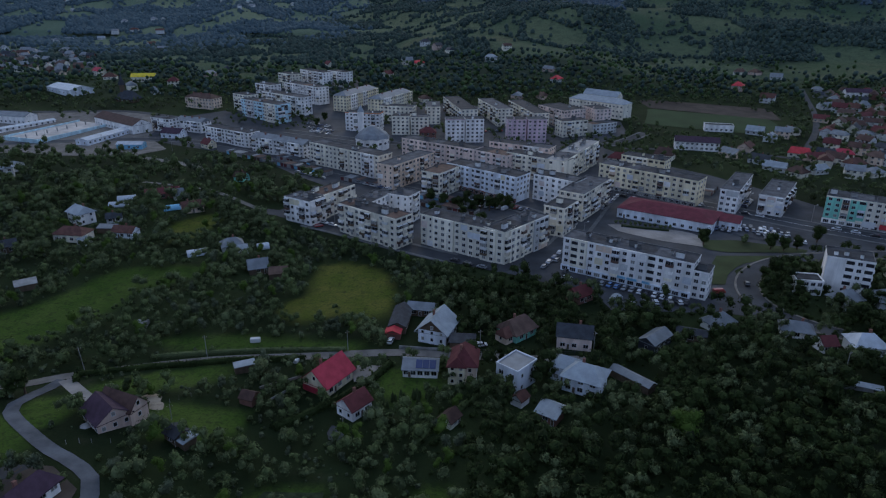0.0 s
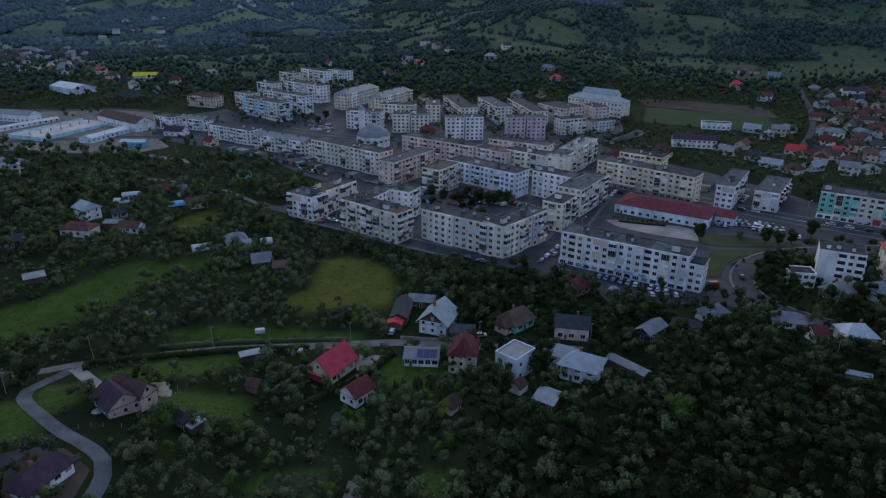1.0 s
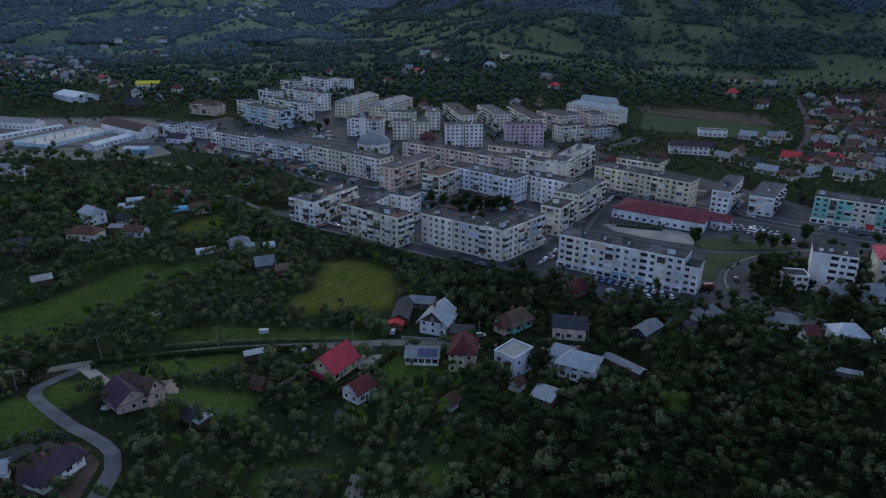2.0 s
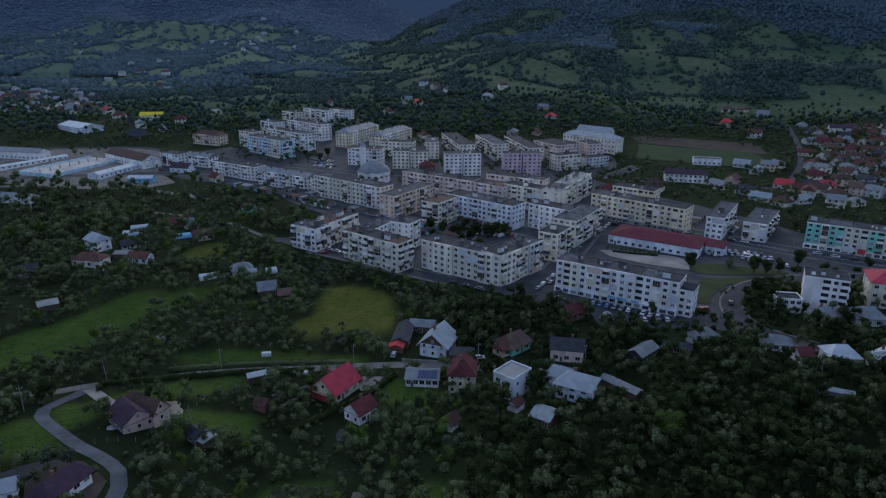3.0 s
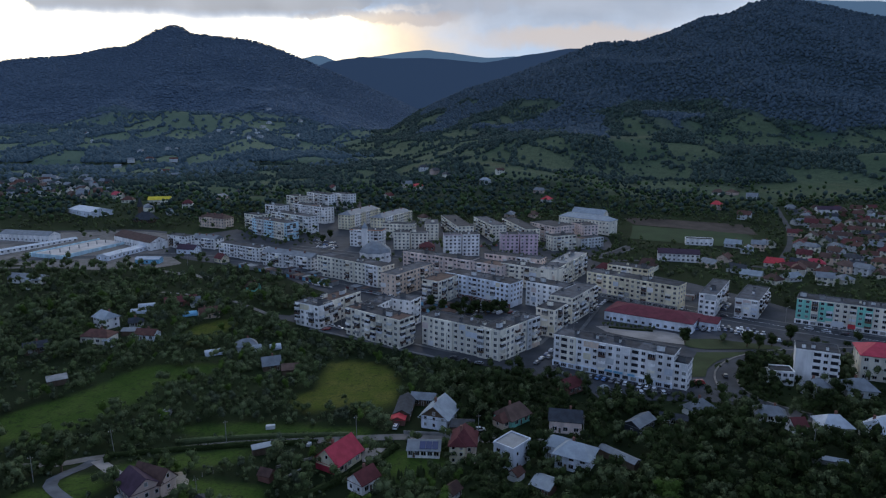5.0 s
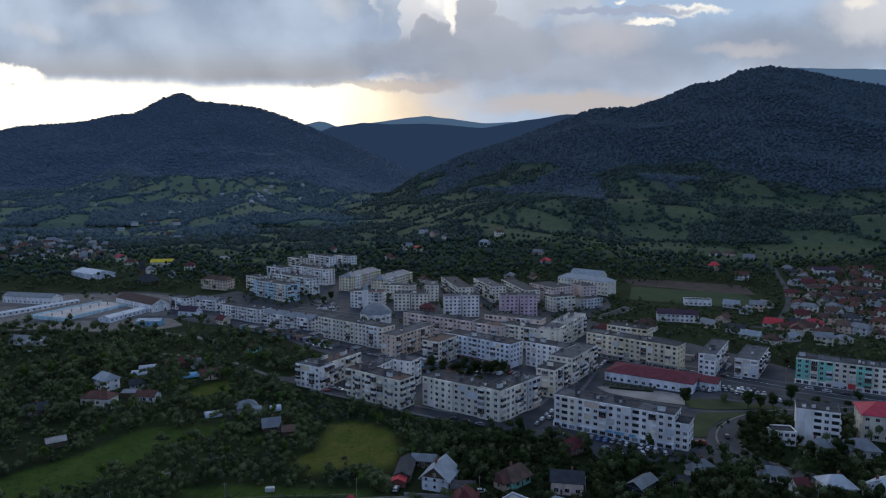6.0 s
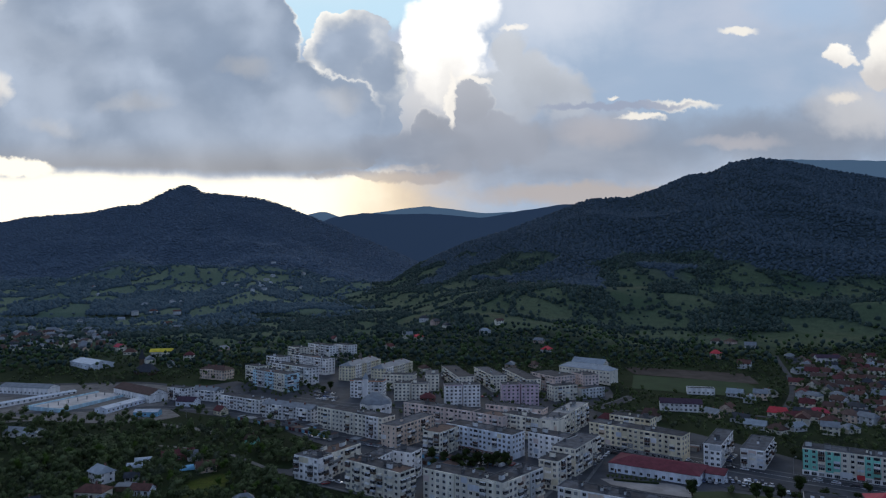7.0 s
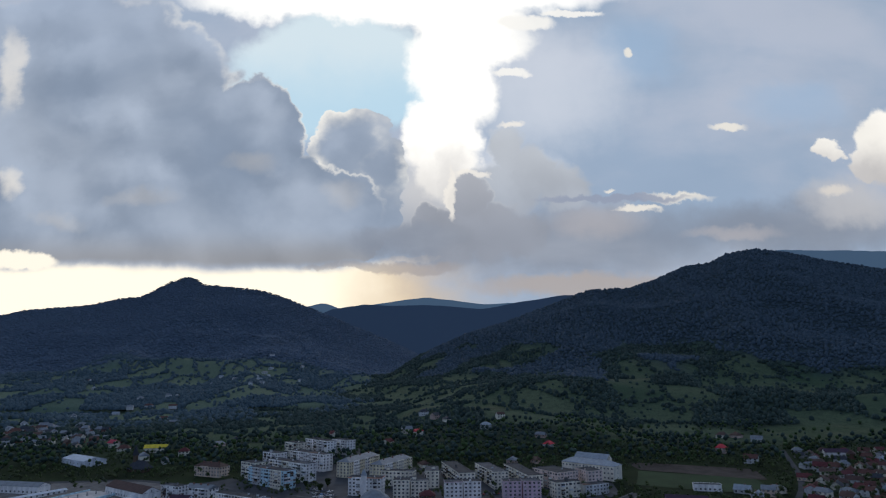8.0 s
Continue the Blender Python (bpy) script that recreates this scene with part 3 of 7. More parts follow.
def block(ax, ay, rot, length, depth, height, floors, wall="white", roof="flat", front="wwbw", left="", right="", base="", label="", trim="", roofmat="", panels="", group="apartment blocks"):
    """A block of flats. (ax, ay): its front corner, from which the front runs along rot. front, left, right: what each bay of a face
    holds, w window, s small window, b balcony, l wide window, - nothing. base: material of a ground floor of shops."""
    rnd = random.Random(int(ax * 13 + ay * 7))
    z = ground_z(ax, ay)
    ob = thing("apartment_block", pose(ax, ay, z, 0, 0, rot), label, "apartment building", group)
    BLOCKS.append((ax, ay, rot, length, depth))
    bm = bmesh.new()
    box(bm, 0, 0, -1.5, length, depth, height)
    part("wall", bm, M[wall], ob)
    storey = height / floors
    if base:
        bm = bmesh.new()
        box(bm, -0.25, -0.6, -1.0, length + 0.25, -0.02, storey * 0.92)
        part("shop_front", bm, M[base], ob)
    rm = M[roofmat or ("bitumen" if roof == "flat" else "tin")]
    bm = bmesh.new()
    if roof == "flat":
        e = 0.16
        o = [(-e, -e), (length + e, -e), (length + e, depth + e), (-e, depth + e)]
        n = [(0.14, 0.14), (length - 0.14, 0.14), (length - 0.14, depth - 0.14), (0.14, depth - 0.14)]
        q = []
        for i in range(4):
            j = (i + 1) % 4
            q += [(((*o[i], height - 0.15), (*o[j], height - 0.15), (*o[j], height + 0.5), (*o[i], height + 0.5)), 1), (((*o[i], height + 0.5), (*o[j], height + 0.5), (*n[j], height + 0.5), (*n[i], height + 0.5)), 3)]
        xs = [0.14]
        while xs[-1] < length - 14:
            xs.append(xs[-1] + rnd.uniform(6, 12))
        xs.append(length - 0.14)
        y0, y1 = 0.14, depth - 0.14
        for y in (y0, y1):
            q.append((tuple((x, y, height + 0.5) for x in (xs[0], xs[-1])) + tuple((x, y, height + 0.12) for x in xs[::-1]), 3))
        for x in (xs[0], xs[-1]):
            q.append((((x, y0, height + 0.5), (x, y1, height + 0.5), (x, y1, height + 0.12), (x, y0, height + 0.12)), 3))
        for x0, x1 in zip(xs, xs[1:]):
            q.append((((x0, y0, height + 0.12), (x1, y0, height + 0.12), (x1, y1, height + 0.12), (x0, y1, height + 0.12)), rnd.choice((0, 0, 2, 4))))
        solid(bm, q)
        bmesh.ops.recalc_face_normals(bm, faces=bm.faces[:])
        roof_part = part("roof", bm, (rm, M[trim or wall], M["rust"] if rnd.random() < 0.35 else M["bitumen"], M["kerbstone"], M["felt"]), ob)
        for i in range(max(1, int(length / (4.5 if ay < 330 else 7 if ay < 400 else 16)))):
            x, y = rnd.uniform(2, length - 3), depth * rnd.uniform(0.25, 0.75)
            bm = bmesh.new()
            s = rnd.choice((0.35, 0.5, 0.7, 1.5))
            box(bm, -s, -0.7, 0, s, 0.7, 1.5 if s < 1 else 2.2)
            box(bm, -s - 0.15, -0.85, 1.5 if s < 1 else 2.2, s + 0.15, 0.85, 1.65 if s < 1 else 2.4, 1)
            part("stairwell_hood" if s > 1 else "roof_vent", bm, (M[rnd.choice((wall, "concrete", "grey", "kerbstone"))], M["bitumen"]), roof_part, m=pose(x, y, height + 0.25))
    else:
        e, rise = 0.6, depth * 0.26
        hip = depth * 0.45 if roof == "hip" else 0.0
        a, b = (-e, -e, height), (length + e, -e, height)
        c, d = (length + e, depth + e, height), (-e, depth + e, height)
        r0, r1 = (-e + hip, depth / 2, height + rise), (length + e - hip, depth / 2, height + rise)
        solid(bm, [(a, b, r1, r0), (c, d, r0, r1), (d, a, r0), (b, c, r1), (a, d, c, b)])
        roof_part = part("roof", bm, rm, ob)
        for x in (0.2, 0.5, 0.8):
            bm = bmesh.new()
            box(bm, -0.5, -0.4, -1.0, 0.5, 0.4, 1.2)
            box(bm, -0.6, -0.5, 1.2, 0.6, 0.5, 1.35)
            part("chimney", bm, M["brick"], roof_part, m=pose(length * x, depth * 0.4, height + rise * 0.8))
    lo = 1 if base else 0
    for face, width, m0 in ((front, length, pose(0, 0, 0)), (right, depth, pose(length, 0, 0, 0, 0, 90)), (left, depth, pose(0, depth, 0, 0, 0, -90))):
        if not face:
            continue
        n = max(1, int(round(width / 3.5)))
        is_front = m0 == pose(0, 0, 0)
        proud = [0.0] * n
        if is_front and n >= 7 and not panels:
            i = rnd.randint(1, 3)
            while i < n - 1:
                k = min(rnd.randint(2, 4), n - i)
                for j in range(i, i + k):
                    proud[j] = 0.7
                bm = bmesh.new()
                box(bm, width * i / n, -0.7, storey * 0.93 if base else -1.5, width * (i + k) / n, -0.004, height + 0.42)
                part("wall_bay", bm, M[wall if rnd.random() < 0.6 else rnd.choice(("white", "cream", "cream", "grey"))], ob)
                i += k + rnd.randint(2, 4)
        if is_front and ay < 400 and not panels:
            for _ in range(max(1, n // 3)):
                i, f = rnd.randint(0, n - 1), rnd.randint(lo, floors - 1)
                k = rnd.choice((1, 1, 2)) if i + 1 < n and proud[i] == proud[min(i + 1, n - 1)] else 1
                bm = bmesh.new()
                box(bm, 0, -0.03, 0.0, width / n * k - 0.1, -0.002, storey - 0.08)
                part("repainted_patch", bm, M[rnd.choice(("grey", "pale", "yellow", "pink", "white", "peach", "concrete"))], ob, m=m0 @ pose(width * i / n + 0.05, -proud[i], storey * f + 0.05))
        for i in range(n):
            kind = face[i % len(face)]
            x = width * (i + 0.5) / n
            if panels and is_front and panels[i % len(panels)] == "p":
                bm = bmesh.new()
                box(bm, -width / n / 2, -0.03, storey * lo, width / n / 2, -0.002, height - 0.05)
                part("facade_panel", bm, M["mint"], ob, "mint-green rendered strip", m=m0 @ pose(x, 0, 0))
            for f in range(floors):
                if base and f == 0:
                    if is_front:
                        part("shop_window", WIN_L, None, ob, m=m0 @ pose(x, -0.63, storey * 0.18))
                    continue
                m = m0 @ pose(x, -proud[i] - (0.035 if panels else 0.01), storey * f + 0.95)
                if kind == "d" or (kind == "b" and f == floors - 1 and rnd.random() < 0.45):
                    part("loggia", LOGGIA, None, ob, m=m)
                elif kind == "b" and f >= 1:
                    glazed = rnd.random() < 0.55
                    part("balcony", balcony(rnd.choice((wall, wall, "white", "grey", "cream", "concrete", "wood", "pale", "rust")), glazed), None, ob, m=m0 @ pose(x, -proud[i], storey * f + 0.1))
                elif kind == "s":
                    part("window", WIN_S, None, ob, m=m)
                elif kind == "l":
                    part("window", WIN_L, None, ob, m=m)
                elif kind != "-":
                    part("window", WIN, None, ob, m=m)
    return ob


def house_parts(ob, base, w, d, eave, ridge, wall, roof, style, wins, floors, chimney, overhang, gable_wins, gablemat, rnd):
    a, b, e, t = w / 2, d / 2, overhang, 0.18
    bm = bmesh.new()
    z0 = -1.5
    c = [(-a, -b), (a, -b), (a, b), (-a, b)]
    walls = [(((*c[i], z0), (*c[(i + 1) % 4], z0), (*c[(i + 1) % 4], eave), (*c[i], eave)), 0) for i in range(4)]
    if style == "gable":
        walls += [(((-a, b, eave), (-a, -b, eave), (-a, 0, ridge)), 1), (((a, -b, eave), (a, b, eave), (a, 0, ridge)), 1)]
    solid(bm, walls)
    part("wall", bm, (M[wall], M[gablemat or wall]), ob, m=base)
    bm = bmesh.new()
    if style == "flat":
        o = [(-a - 0.12, -b - 0.12), (a + 0.12, -b - 0.12), (a + 0.12, b + 0.12), (-a - 0.12, b + 0.12)]
        n = [(-a + 0.18, -b + 0.18), (a - 0.18, -b + 0.18), (a - 0.18, b - 0.18), (-a + 0.18, b - 0.18)]
        q = []
        for i in range(4):
            j = (i + 1) % 4
            q += [(((*o[i], eave - 0.1), (*o[j], eave - 0.1), (*o[j], eave + 0.45), (*o[i], eave + 0.45)), 1), (((*o[i], eave + 0.45), (*o[j], eave + 0.45), (*n[j], eave + 0.45), (*n[i], eave + 0.45)), 1),
                  (((*n[i], eave + 0.45), (*n[j], eave + 0.45), (*n[j], eave + 0.1), (*n[i], eave + 0.1)), 1)]
        q.append((tuple((*v, eave + 0.1) for v in n), 0))
        solid(bm, q)
    else:
        k = (ridge - eave) / b
        lo, top = eave - k * e + 0.06, ridge + 0.06
        hip = {"gable": 0.0, "hip": min(a, b) * 0.9, "half": b * 0.4, "lean": 0.0}[style]
        p0, p1, p2, p3 = (-a - e, -b - e, lo), (a + e, -b - e, lo), (a + e, b + e, lo), (-a - e, b + e, lo)
        yr = 0.0
        if style == "lean":
            p2, p3, yr = (a + e, b + e, top - 0.3), (-a - e, b + e, top - 0.3), b * 0.8
        r0, r1 = (-a - e + hip, yr, top), (a + e - hip - 0.01, yr, top)
        up = lambda p: (p[0], p[1], p[2] + t)
        if style == "gable":
            ends = [(p0, up(p0), up(r0), r0), (p3, r0, up(r0), up(p3)), (p1, r1, up(r1), up(p1)), (p2, up(p2), up(r1), r1)]
        else:
            ends = [(up(p3), up(p0), up(r0)), (up(p1), up(p2), up(r1)), (p3, r0, p0), (p1, r1, p2)]
        solid(bm, ends + [(up(p0), up(p1), up(r1), up(r0)), (up(p2), up(p3), up(r0), up(r1)), (p0, r0, r1, p1), (p2, r1, r0, p3), (p0, p1, up(p1), up(p0)), (p1, p2, up(p2), up(p1)), (p2, p3, up(p3), up(p2)), (p3, p0, up(p0), up(p3))])
    roof_part = part("roof", bm, (M[roof], M[wall]), ob, m=base)
    if chimney and style not in ("flat", "lean"):
        bm = bmesh.new()
        box(bm, -0.35, -0.35, -1.2, 0.35, 0.35, 1.1)
        part("chimney", bm, M["brick"], roof_part, m=pose(rnd.uniform(-0.4, 0.4) * a, b * 0.25, ridge - 0.1))
    storey = eave / floors
    if wins and ob.matrix_world.translation.y < 350:
        door = part("door", DOOR, None, ob, "plain dark house door", m=base @ pose(-a + w * (0.98 if wins > 1 else 0.85) / wins, -b - 0.01, 0.05))
        part("door_handle", DOOR_HANDLE, None, door)
    for f in range(floors):
        for i in range(wins):
            part("window", WIN, None, ob, m=base @ pose(-a + w * (i + 0.5) / wins, -b - 0.01, f * storey + min(0.95, storey - 1.6)))
        for s in (-1, 1):
            for i in range(gable_wins):
                part("window", WIN_S, None, ob, m=base @ pose(s * (a + 0.01), -b + d * (i + 0.5) / gable_wins, f * storey + min(0.95, storey - 1.4), 0, 0, 90 * s))
    if style == "gable" and ridge - eave > 2.6 and gable_wins:
        for s in (-1, 1):
            part("window", WIN_S, None, ob, m=base @ pose(s * (a + 0.01), 0, eave + 0.5, 0, 0, 90 * s))


FOOTPRINTS = []


def house(x, y, rot, w, d, eave, ridge, wall="white", roof="clay", style="gable", label="", wins=2, floors=1, chimney=True, overhang=0.5, gable_wins=1, gablemat="", name="house", category="house"):
    """A house: (x, y) its middle, the ridge along its w side, turned by rot."""
    rnd = random.Random(int(x * 31 + y * 17))
    ob = thing(name, pose(x, y, ground_z(x, y), 0, 0, rot), label, category)
    house_parts(ob, pose(0, 0, 0), w, d, eave, ridge, wall, roof, style, wins, floors, chimney, overhang, gable_wins, gablemat, rnd)
    FOOTPRINTS.append((x, y, max(w, d) * 0.5 + 0.8))
    return ob


def wing(ob, x, y, rot, w, d, eave, ridge, wall="white", roof="clay", style="gable", wins=2, floors=1, chimney=False, overhang=0.5, gable_wins=1, gablemat=""):
    """A further volume of a house, placed by the plan."""
    base = ob.matrix_world.inverted() @ pose(x, y, ob.matrix_world.translation.z, 0, 0, rot)
    house_parts(ob, base, w, d, eave, ridge, wall, roof, style, wins, floors, chimney, overhang, gable_wins, gablemat, random.Random(int(x * 7 + y)))


# ---- the ground ----
def roads_distance(x, y, line):
    """Distance to a broken line."""
    best = np.full(np.shape(x), 1e9)
    for (x0, y0), (x1, y1) in zip(line, line[1:]):
        dx, dy = x1 - x0, y1 - y0
        t = np.clip(((x - x0) * dx + (y - y0) * dy) / (dx * dx + dy * dy), 0, 1)
        best = np.minimum(best, np.hypot(x - x0 - t * dx, y - y0 - t * dy))
    return best


def within(x, y, cx, cy, rx, ry, rot, ragged=0.5):
    """One inside an ellipse, fading to 0 at its edge."""
    c, s = math.cos(radians(rot)), math.sin(radians(rot))
    u, v = ((x - cx) * c + (y - cy) * s) / rx, (-(x - cx) * s + (y - cy) * c) / ry
    return ramp01(1.15, 0.85, np.hypot(u, v) + value_noise(x, y, 9 if rx < 45 and ry < 45 else 30, 2) * ragged)


LAWNS = [(-131, 208, 43, 13, 72), (-146, 188, 20, 11, 75), (-111, 238, 14, 9, 40), (-58, 187, 34, 5.5, -2), (-10, 165, 10, 10, 0), (-83, 162, 21, 6.5, 25), (-65, 143, 13, 9, -5),
         (-107, 128, 8, 13, 40), (-103, 143, 9, 5, -50), (-30, 178, 7, 4, 0), (-2, 118, 5, 6, 0), (125, 268, 16, 9, 20), (-36, 117, 10, 5, 10)]
DRY_MEADOWS = [(-34, 230, 16, 27, 20), (-47, 215, 12, 10, 20), (-119, 295, 9, 18, -10)]
FIELDS = [(470, 800, 88, 52, 15), (202, 850, 24, 36, 20), (250, 835, 15, 26, 10), (-30, 1000, 34, 22, 20), (70, 940, 30, 20, -20), (330, 1130, 50, 20, 10), (120, 1180, 45, 18, 20),
          (560, 1050, 60, 28, 0), (-220, 960, 46, 24, 25), (-320, 870, 36, 22, 0), (-560, 1330, 24, 40, 20), (-330, 1250, 22, 36, 0), (-225, 760, 28, 26, 0)]
LANE = [(-150, 146), (-128.7, 153.5), (-117.6, 156.6), (-109.4, 162.9), (-95.2, 169.7), (-71, 177.4), (-42, 180.5), (-14, 183.2), (12.5, 181.1), (31, 179.6), (48, 179.7)]
CURVE = [(-108.3, 161), (-109, 155.5), (-110.7, 150.6), (-111.7, 145.1), (-110, 140.7), (-105.2, 135.9), (-99.6, 131.3), (-94.4, 127.1), (-89.8, 123.8), (-85, 121.2), (-80.4, 118.5), (-77.2, 115.9), (-74.8, 110.9), (-74.1, 103.8), (-74, 92)]
DRIVE = [(-107.5, 161), (-100, 154), (-94, 148.8)]
STREET = [(-92, 322), (-80.3, 318.2), (-66.5, 306.1), (-44.1, 292.5), (-21.5, 277.0), (3.9, 261.5), (20.8, 252.6), (41.8, 243), (59, 235.3), (89.9, 221), (107, 214)]
BOULEVARD = [(40.5, 249), (50.7, 272), (65.2, 300), (84.2, 340.8), (97, 366), (112, 400)]
MAIN = [(100, 377), (120, 354), (142.3, 335.0), (160, 320.7), (176.7, 307.2), (192.3, 296.5), (212, 283.6), (260, 255)]
BEND = [(205, 268), (180, 267.5), (168.3, 265.6), (157.9, 264.6), (146.1, 261.2), (133.5, 253.8), (123.8, 243.5), (118.6, 233), (117, 223), (118.6, 214.5), (122.6, 207), (129, 199), (137, 192)]
TRACK = [(-175, 372), (-140.9, 360.8), (-124.9, 352), (-107.5, 336.3), (-92.6, 322)]
UPPER = [(-330, 470), (-230, 490), (-150, 470), (-110, 437), (-80, 412), (-49.7, 392), (-14.7, 371.3), (10, 352), (40, 330), (60, 305)]
ESTATE = [(-125, 520), (-60, 490), (0, 470), (60, 465), (120, 480), (160, 520)]
WESTERN = [(-620, 640), (-396, 588), (-296, 590), (-256.7, 580), (-200, 552), (-140, 520), (-90, 492)]
WORKS = [(-420, 428), (-360, 440), (-313.3, 446.5), (-294.4, 453), (-272.6, 456.9), (-245.2, 452), (-221.1, 443.5), (-191.4, 430), (-168.6, 419.5), (-150, 405)]
VILLAGE = [(128, 470), (190, 465), (225, 452), (262, 428), (320, 405)]
RISE = [(262, 470), (300, 530), (330, 590), (350, 640), (372, 700)]
WAYS = [WORKS, LANE, CURVE, DRIVE, STREET, BOULEVARD, MAIN, BEND, TRACK, UPPER, WESTERN, VILLAGE, RISE]

rows = np.concatenate([np.arange(-700, 0, 25), np.arange(0, 700, 4.0), 700 + np.cumsum(np.linspace(4.5, 48, 160))])
rows = rows[rows < 4700]
cols = np.linspace(-1, 1, 371)
halfw = np.maximum(620, 0.92 * rows + 150)
gx, gy = cols[None, :] * halfw[:, None], np.repeat(rows[:, None], len(cols), 1)
gz = land(gx, gy)
me = bpy.data.meshes.new("ground")
nr, nc = gx.shape
idx = np.arange(nr * nc).reshape(nr, nc)
quads = np.stack([idx[:-1, :-1], idx[:-1, 1:], idx[1:, 1:], idx[1:, :-1]], -1).reshape(-1, 4)
me.from_pydata(np.stack([gx, gy, gz], -1).reshape(-1, 3).tolist(), [], quads.tolist())
me.polygons.foreach_set("use_smooth", np.ones(len(me.polygons), bool))
ground = tagged(new("ground", me), "grass, orchard floor and wooded hills round a valley town", "ground", kind="structure")

flat_x, flat_y = gx.ravel(), gy.ravel()
lawn = np.maximum.reduce([within(flat_x, flat_y, *e) for e in LAWNS])
dry = np.maximum.reduce([within(flat_x, flat_y, *e) for e in DRY_MEADOWS])
field = np.maximum.reduce([within(flat_x, flat_y, *e, 0.6) for e in FIELDS])
wooded = forested(flat_x, flat_y)
slope = ramp01(620, 800, flat_y)
plot_tone, plot_border = plots(flat_x, flat_y)
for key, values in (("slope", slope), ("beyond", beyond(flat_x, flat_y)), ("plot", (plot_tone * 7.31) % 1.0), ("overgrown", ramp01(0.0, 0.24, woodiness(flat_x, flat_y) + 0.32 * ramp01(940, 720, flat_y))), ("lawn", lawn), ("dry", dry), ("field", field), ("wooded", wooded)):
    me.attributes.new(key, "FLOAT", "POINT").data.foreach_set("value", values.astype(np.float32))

m, nt, bsdf = material("meadow_and_soil", 0.95)
bsdf.inputs["Specular IOR Level"].default_value = 0.05
pos = node(nt, "ShaderNodeNewGeometry", out=0)
attr = {}
for key in ("slope", "lawn", "dry", "field", "wooded", "beyond", "plot", "overgrown"):
    a = nt.nodes.new("ShaderNodeAttribute")
    a.attribute_name = key
    attr[key] = a.outputs["Fac"]
n1 = cloud_noise(nt, pos, 0.011, 5.0, 0.6)
n2 = cloud_noise(nt, pos, 0.09, 5.0, 0.65)
n3 = cloud_noise(nt, pos, 1.3, 4.0, 0.7)
# near soil, its colour lowered to deepen the shade under trees and shrubs
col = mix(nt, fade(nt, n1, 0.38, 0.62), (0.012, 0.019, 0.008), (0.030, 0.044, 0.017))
col = mix(nt, fade(nt, n2, 0.55, 0.78, 0.0, 0.5), col, (0.058, 0.053, 0.035))
# slope grass, brighter and bluer with the hills' haze put into its colour
meadow = mix(nt, attr["plot"], (0.054, 0.094, 0.054), (0.108, 0.138, 0.080))
meadow = mix(nt, fade(nt, n2, 0.42, 0.66, 0.0, 0.7), meadow, (0.050, 0.074, 0.048))
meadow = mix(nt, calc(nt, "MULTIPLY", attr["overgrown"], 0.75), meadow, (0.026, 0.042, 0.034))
col = mix(nt, attr["slope"], col, meadow)
col = mix(nt, attr["field"], col, mix(nt, fade(nt, n1, 0.42, 0.58), (0.070, 0.102, 0.054), (0.112, 0.122, 0.072)))
col = mix(nt, calc(nt, "MULTIPLY", attr["field"], fade(nt, n2, 0.52, 0.64, 0.0, 0.6)), col, (0.040, 0.060, 0.034))
col = mix(nt, attr["lawn"], col, mix(nt, fade(nt, n2, 0.3, 0.7), (0.036, 0.072, 0.011), (0.066, 0.100, 0.021)))
col = mix(nt, attr["dry"], col, mix(nt, fade(nt, n2, 0.3, 0.7), (0.070, 0.094, 0.014), (0.118, 0.116, 0.026)))
# haze painted in: bluer forest floor, then paler and bluer land past the valley
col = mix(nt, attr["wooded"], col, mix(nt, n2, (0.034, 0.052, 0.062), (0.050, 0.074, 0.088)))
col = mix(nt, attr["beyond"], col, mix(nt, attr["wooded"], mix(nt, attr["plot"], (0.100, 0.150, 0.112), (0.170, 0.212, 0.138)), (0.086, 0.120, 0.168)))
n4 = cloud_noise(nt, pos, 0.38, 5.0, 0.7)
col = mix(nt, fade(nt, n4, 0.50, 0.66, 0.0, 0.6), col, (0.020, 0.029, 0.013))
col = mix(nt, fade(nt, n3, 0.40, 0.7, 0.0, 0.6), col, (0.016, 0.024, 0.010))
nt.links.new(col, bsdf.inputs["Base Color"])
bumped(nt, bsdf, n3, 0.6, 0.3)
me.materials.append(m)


def resample(line, step=3.0):
    out = []
    for i in range(len(line) - 1):
        p = [np.array(line[max(0, min(len(line) - 1, i + k))], float) for k in (-1, 0, 1, 2)]
        n = max(1, int(np.hypot(*(p[2] - p[1])) / step))
        for t in np.arange(n) / n:
            out.append(0.5 * (2 * p[1] + (p[2] - p[0]) * t + (2 * p[0] - 5 * p[1] + 4 * p[2] - p[3]) * t * t + (3 * p[1] - p[0] - 3 * p[2] + p[3]) * t ** 3))
    out.append(np.array(line[-1], float))
    return np.array(out)


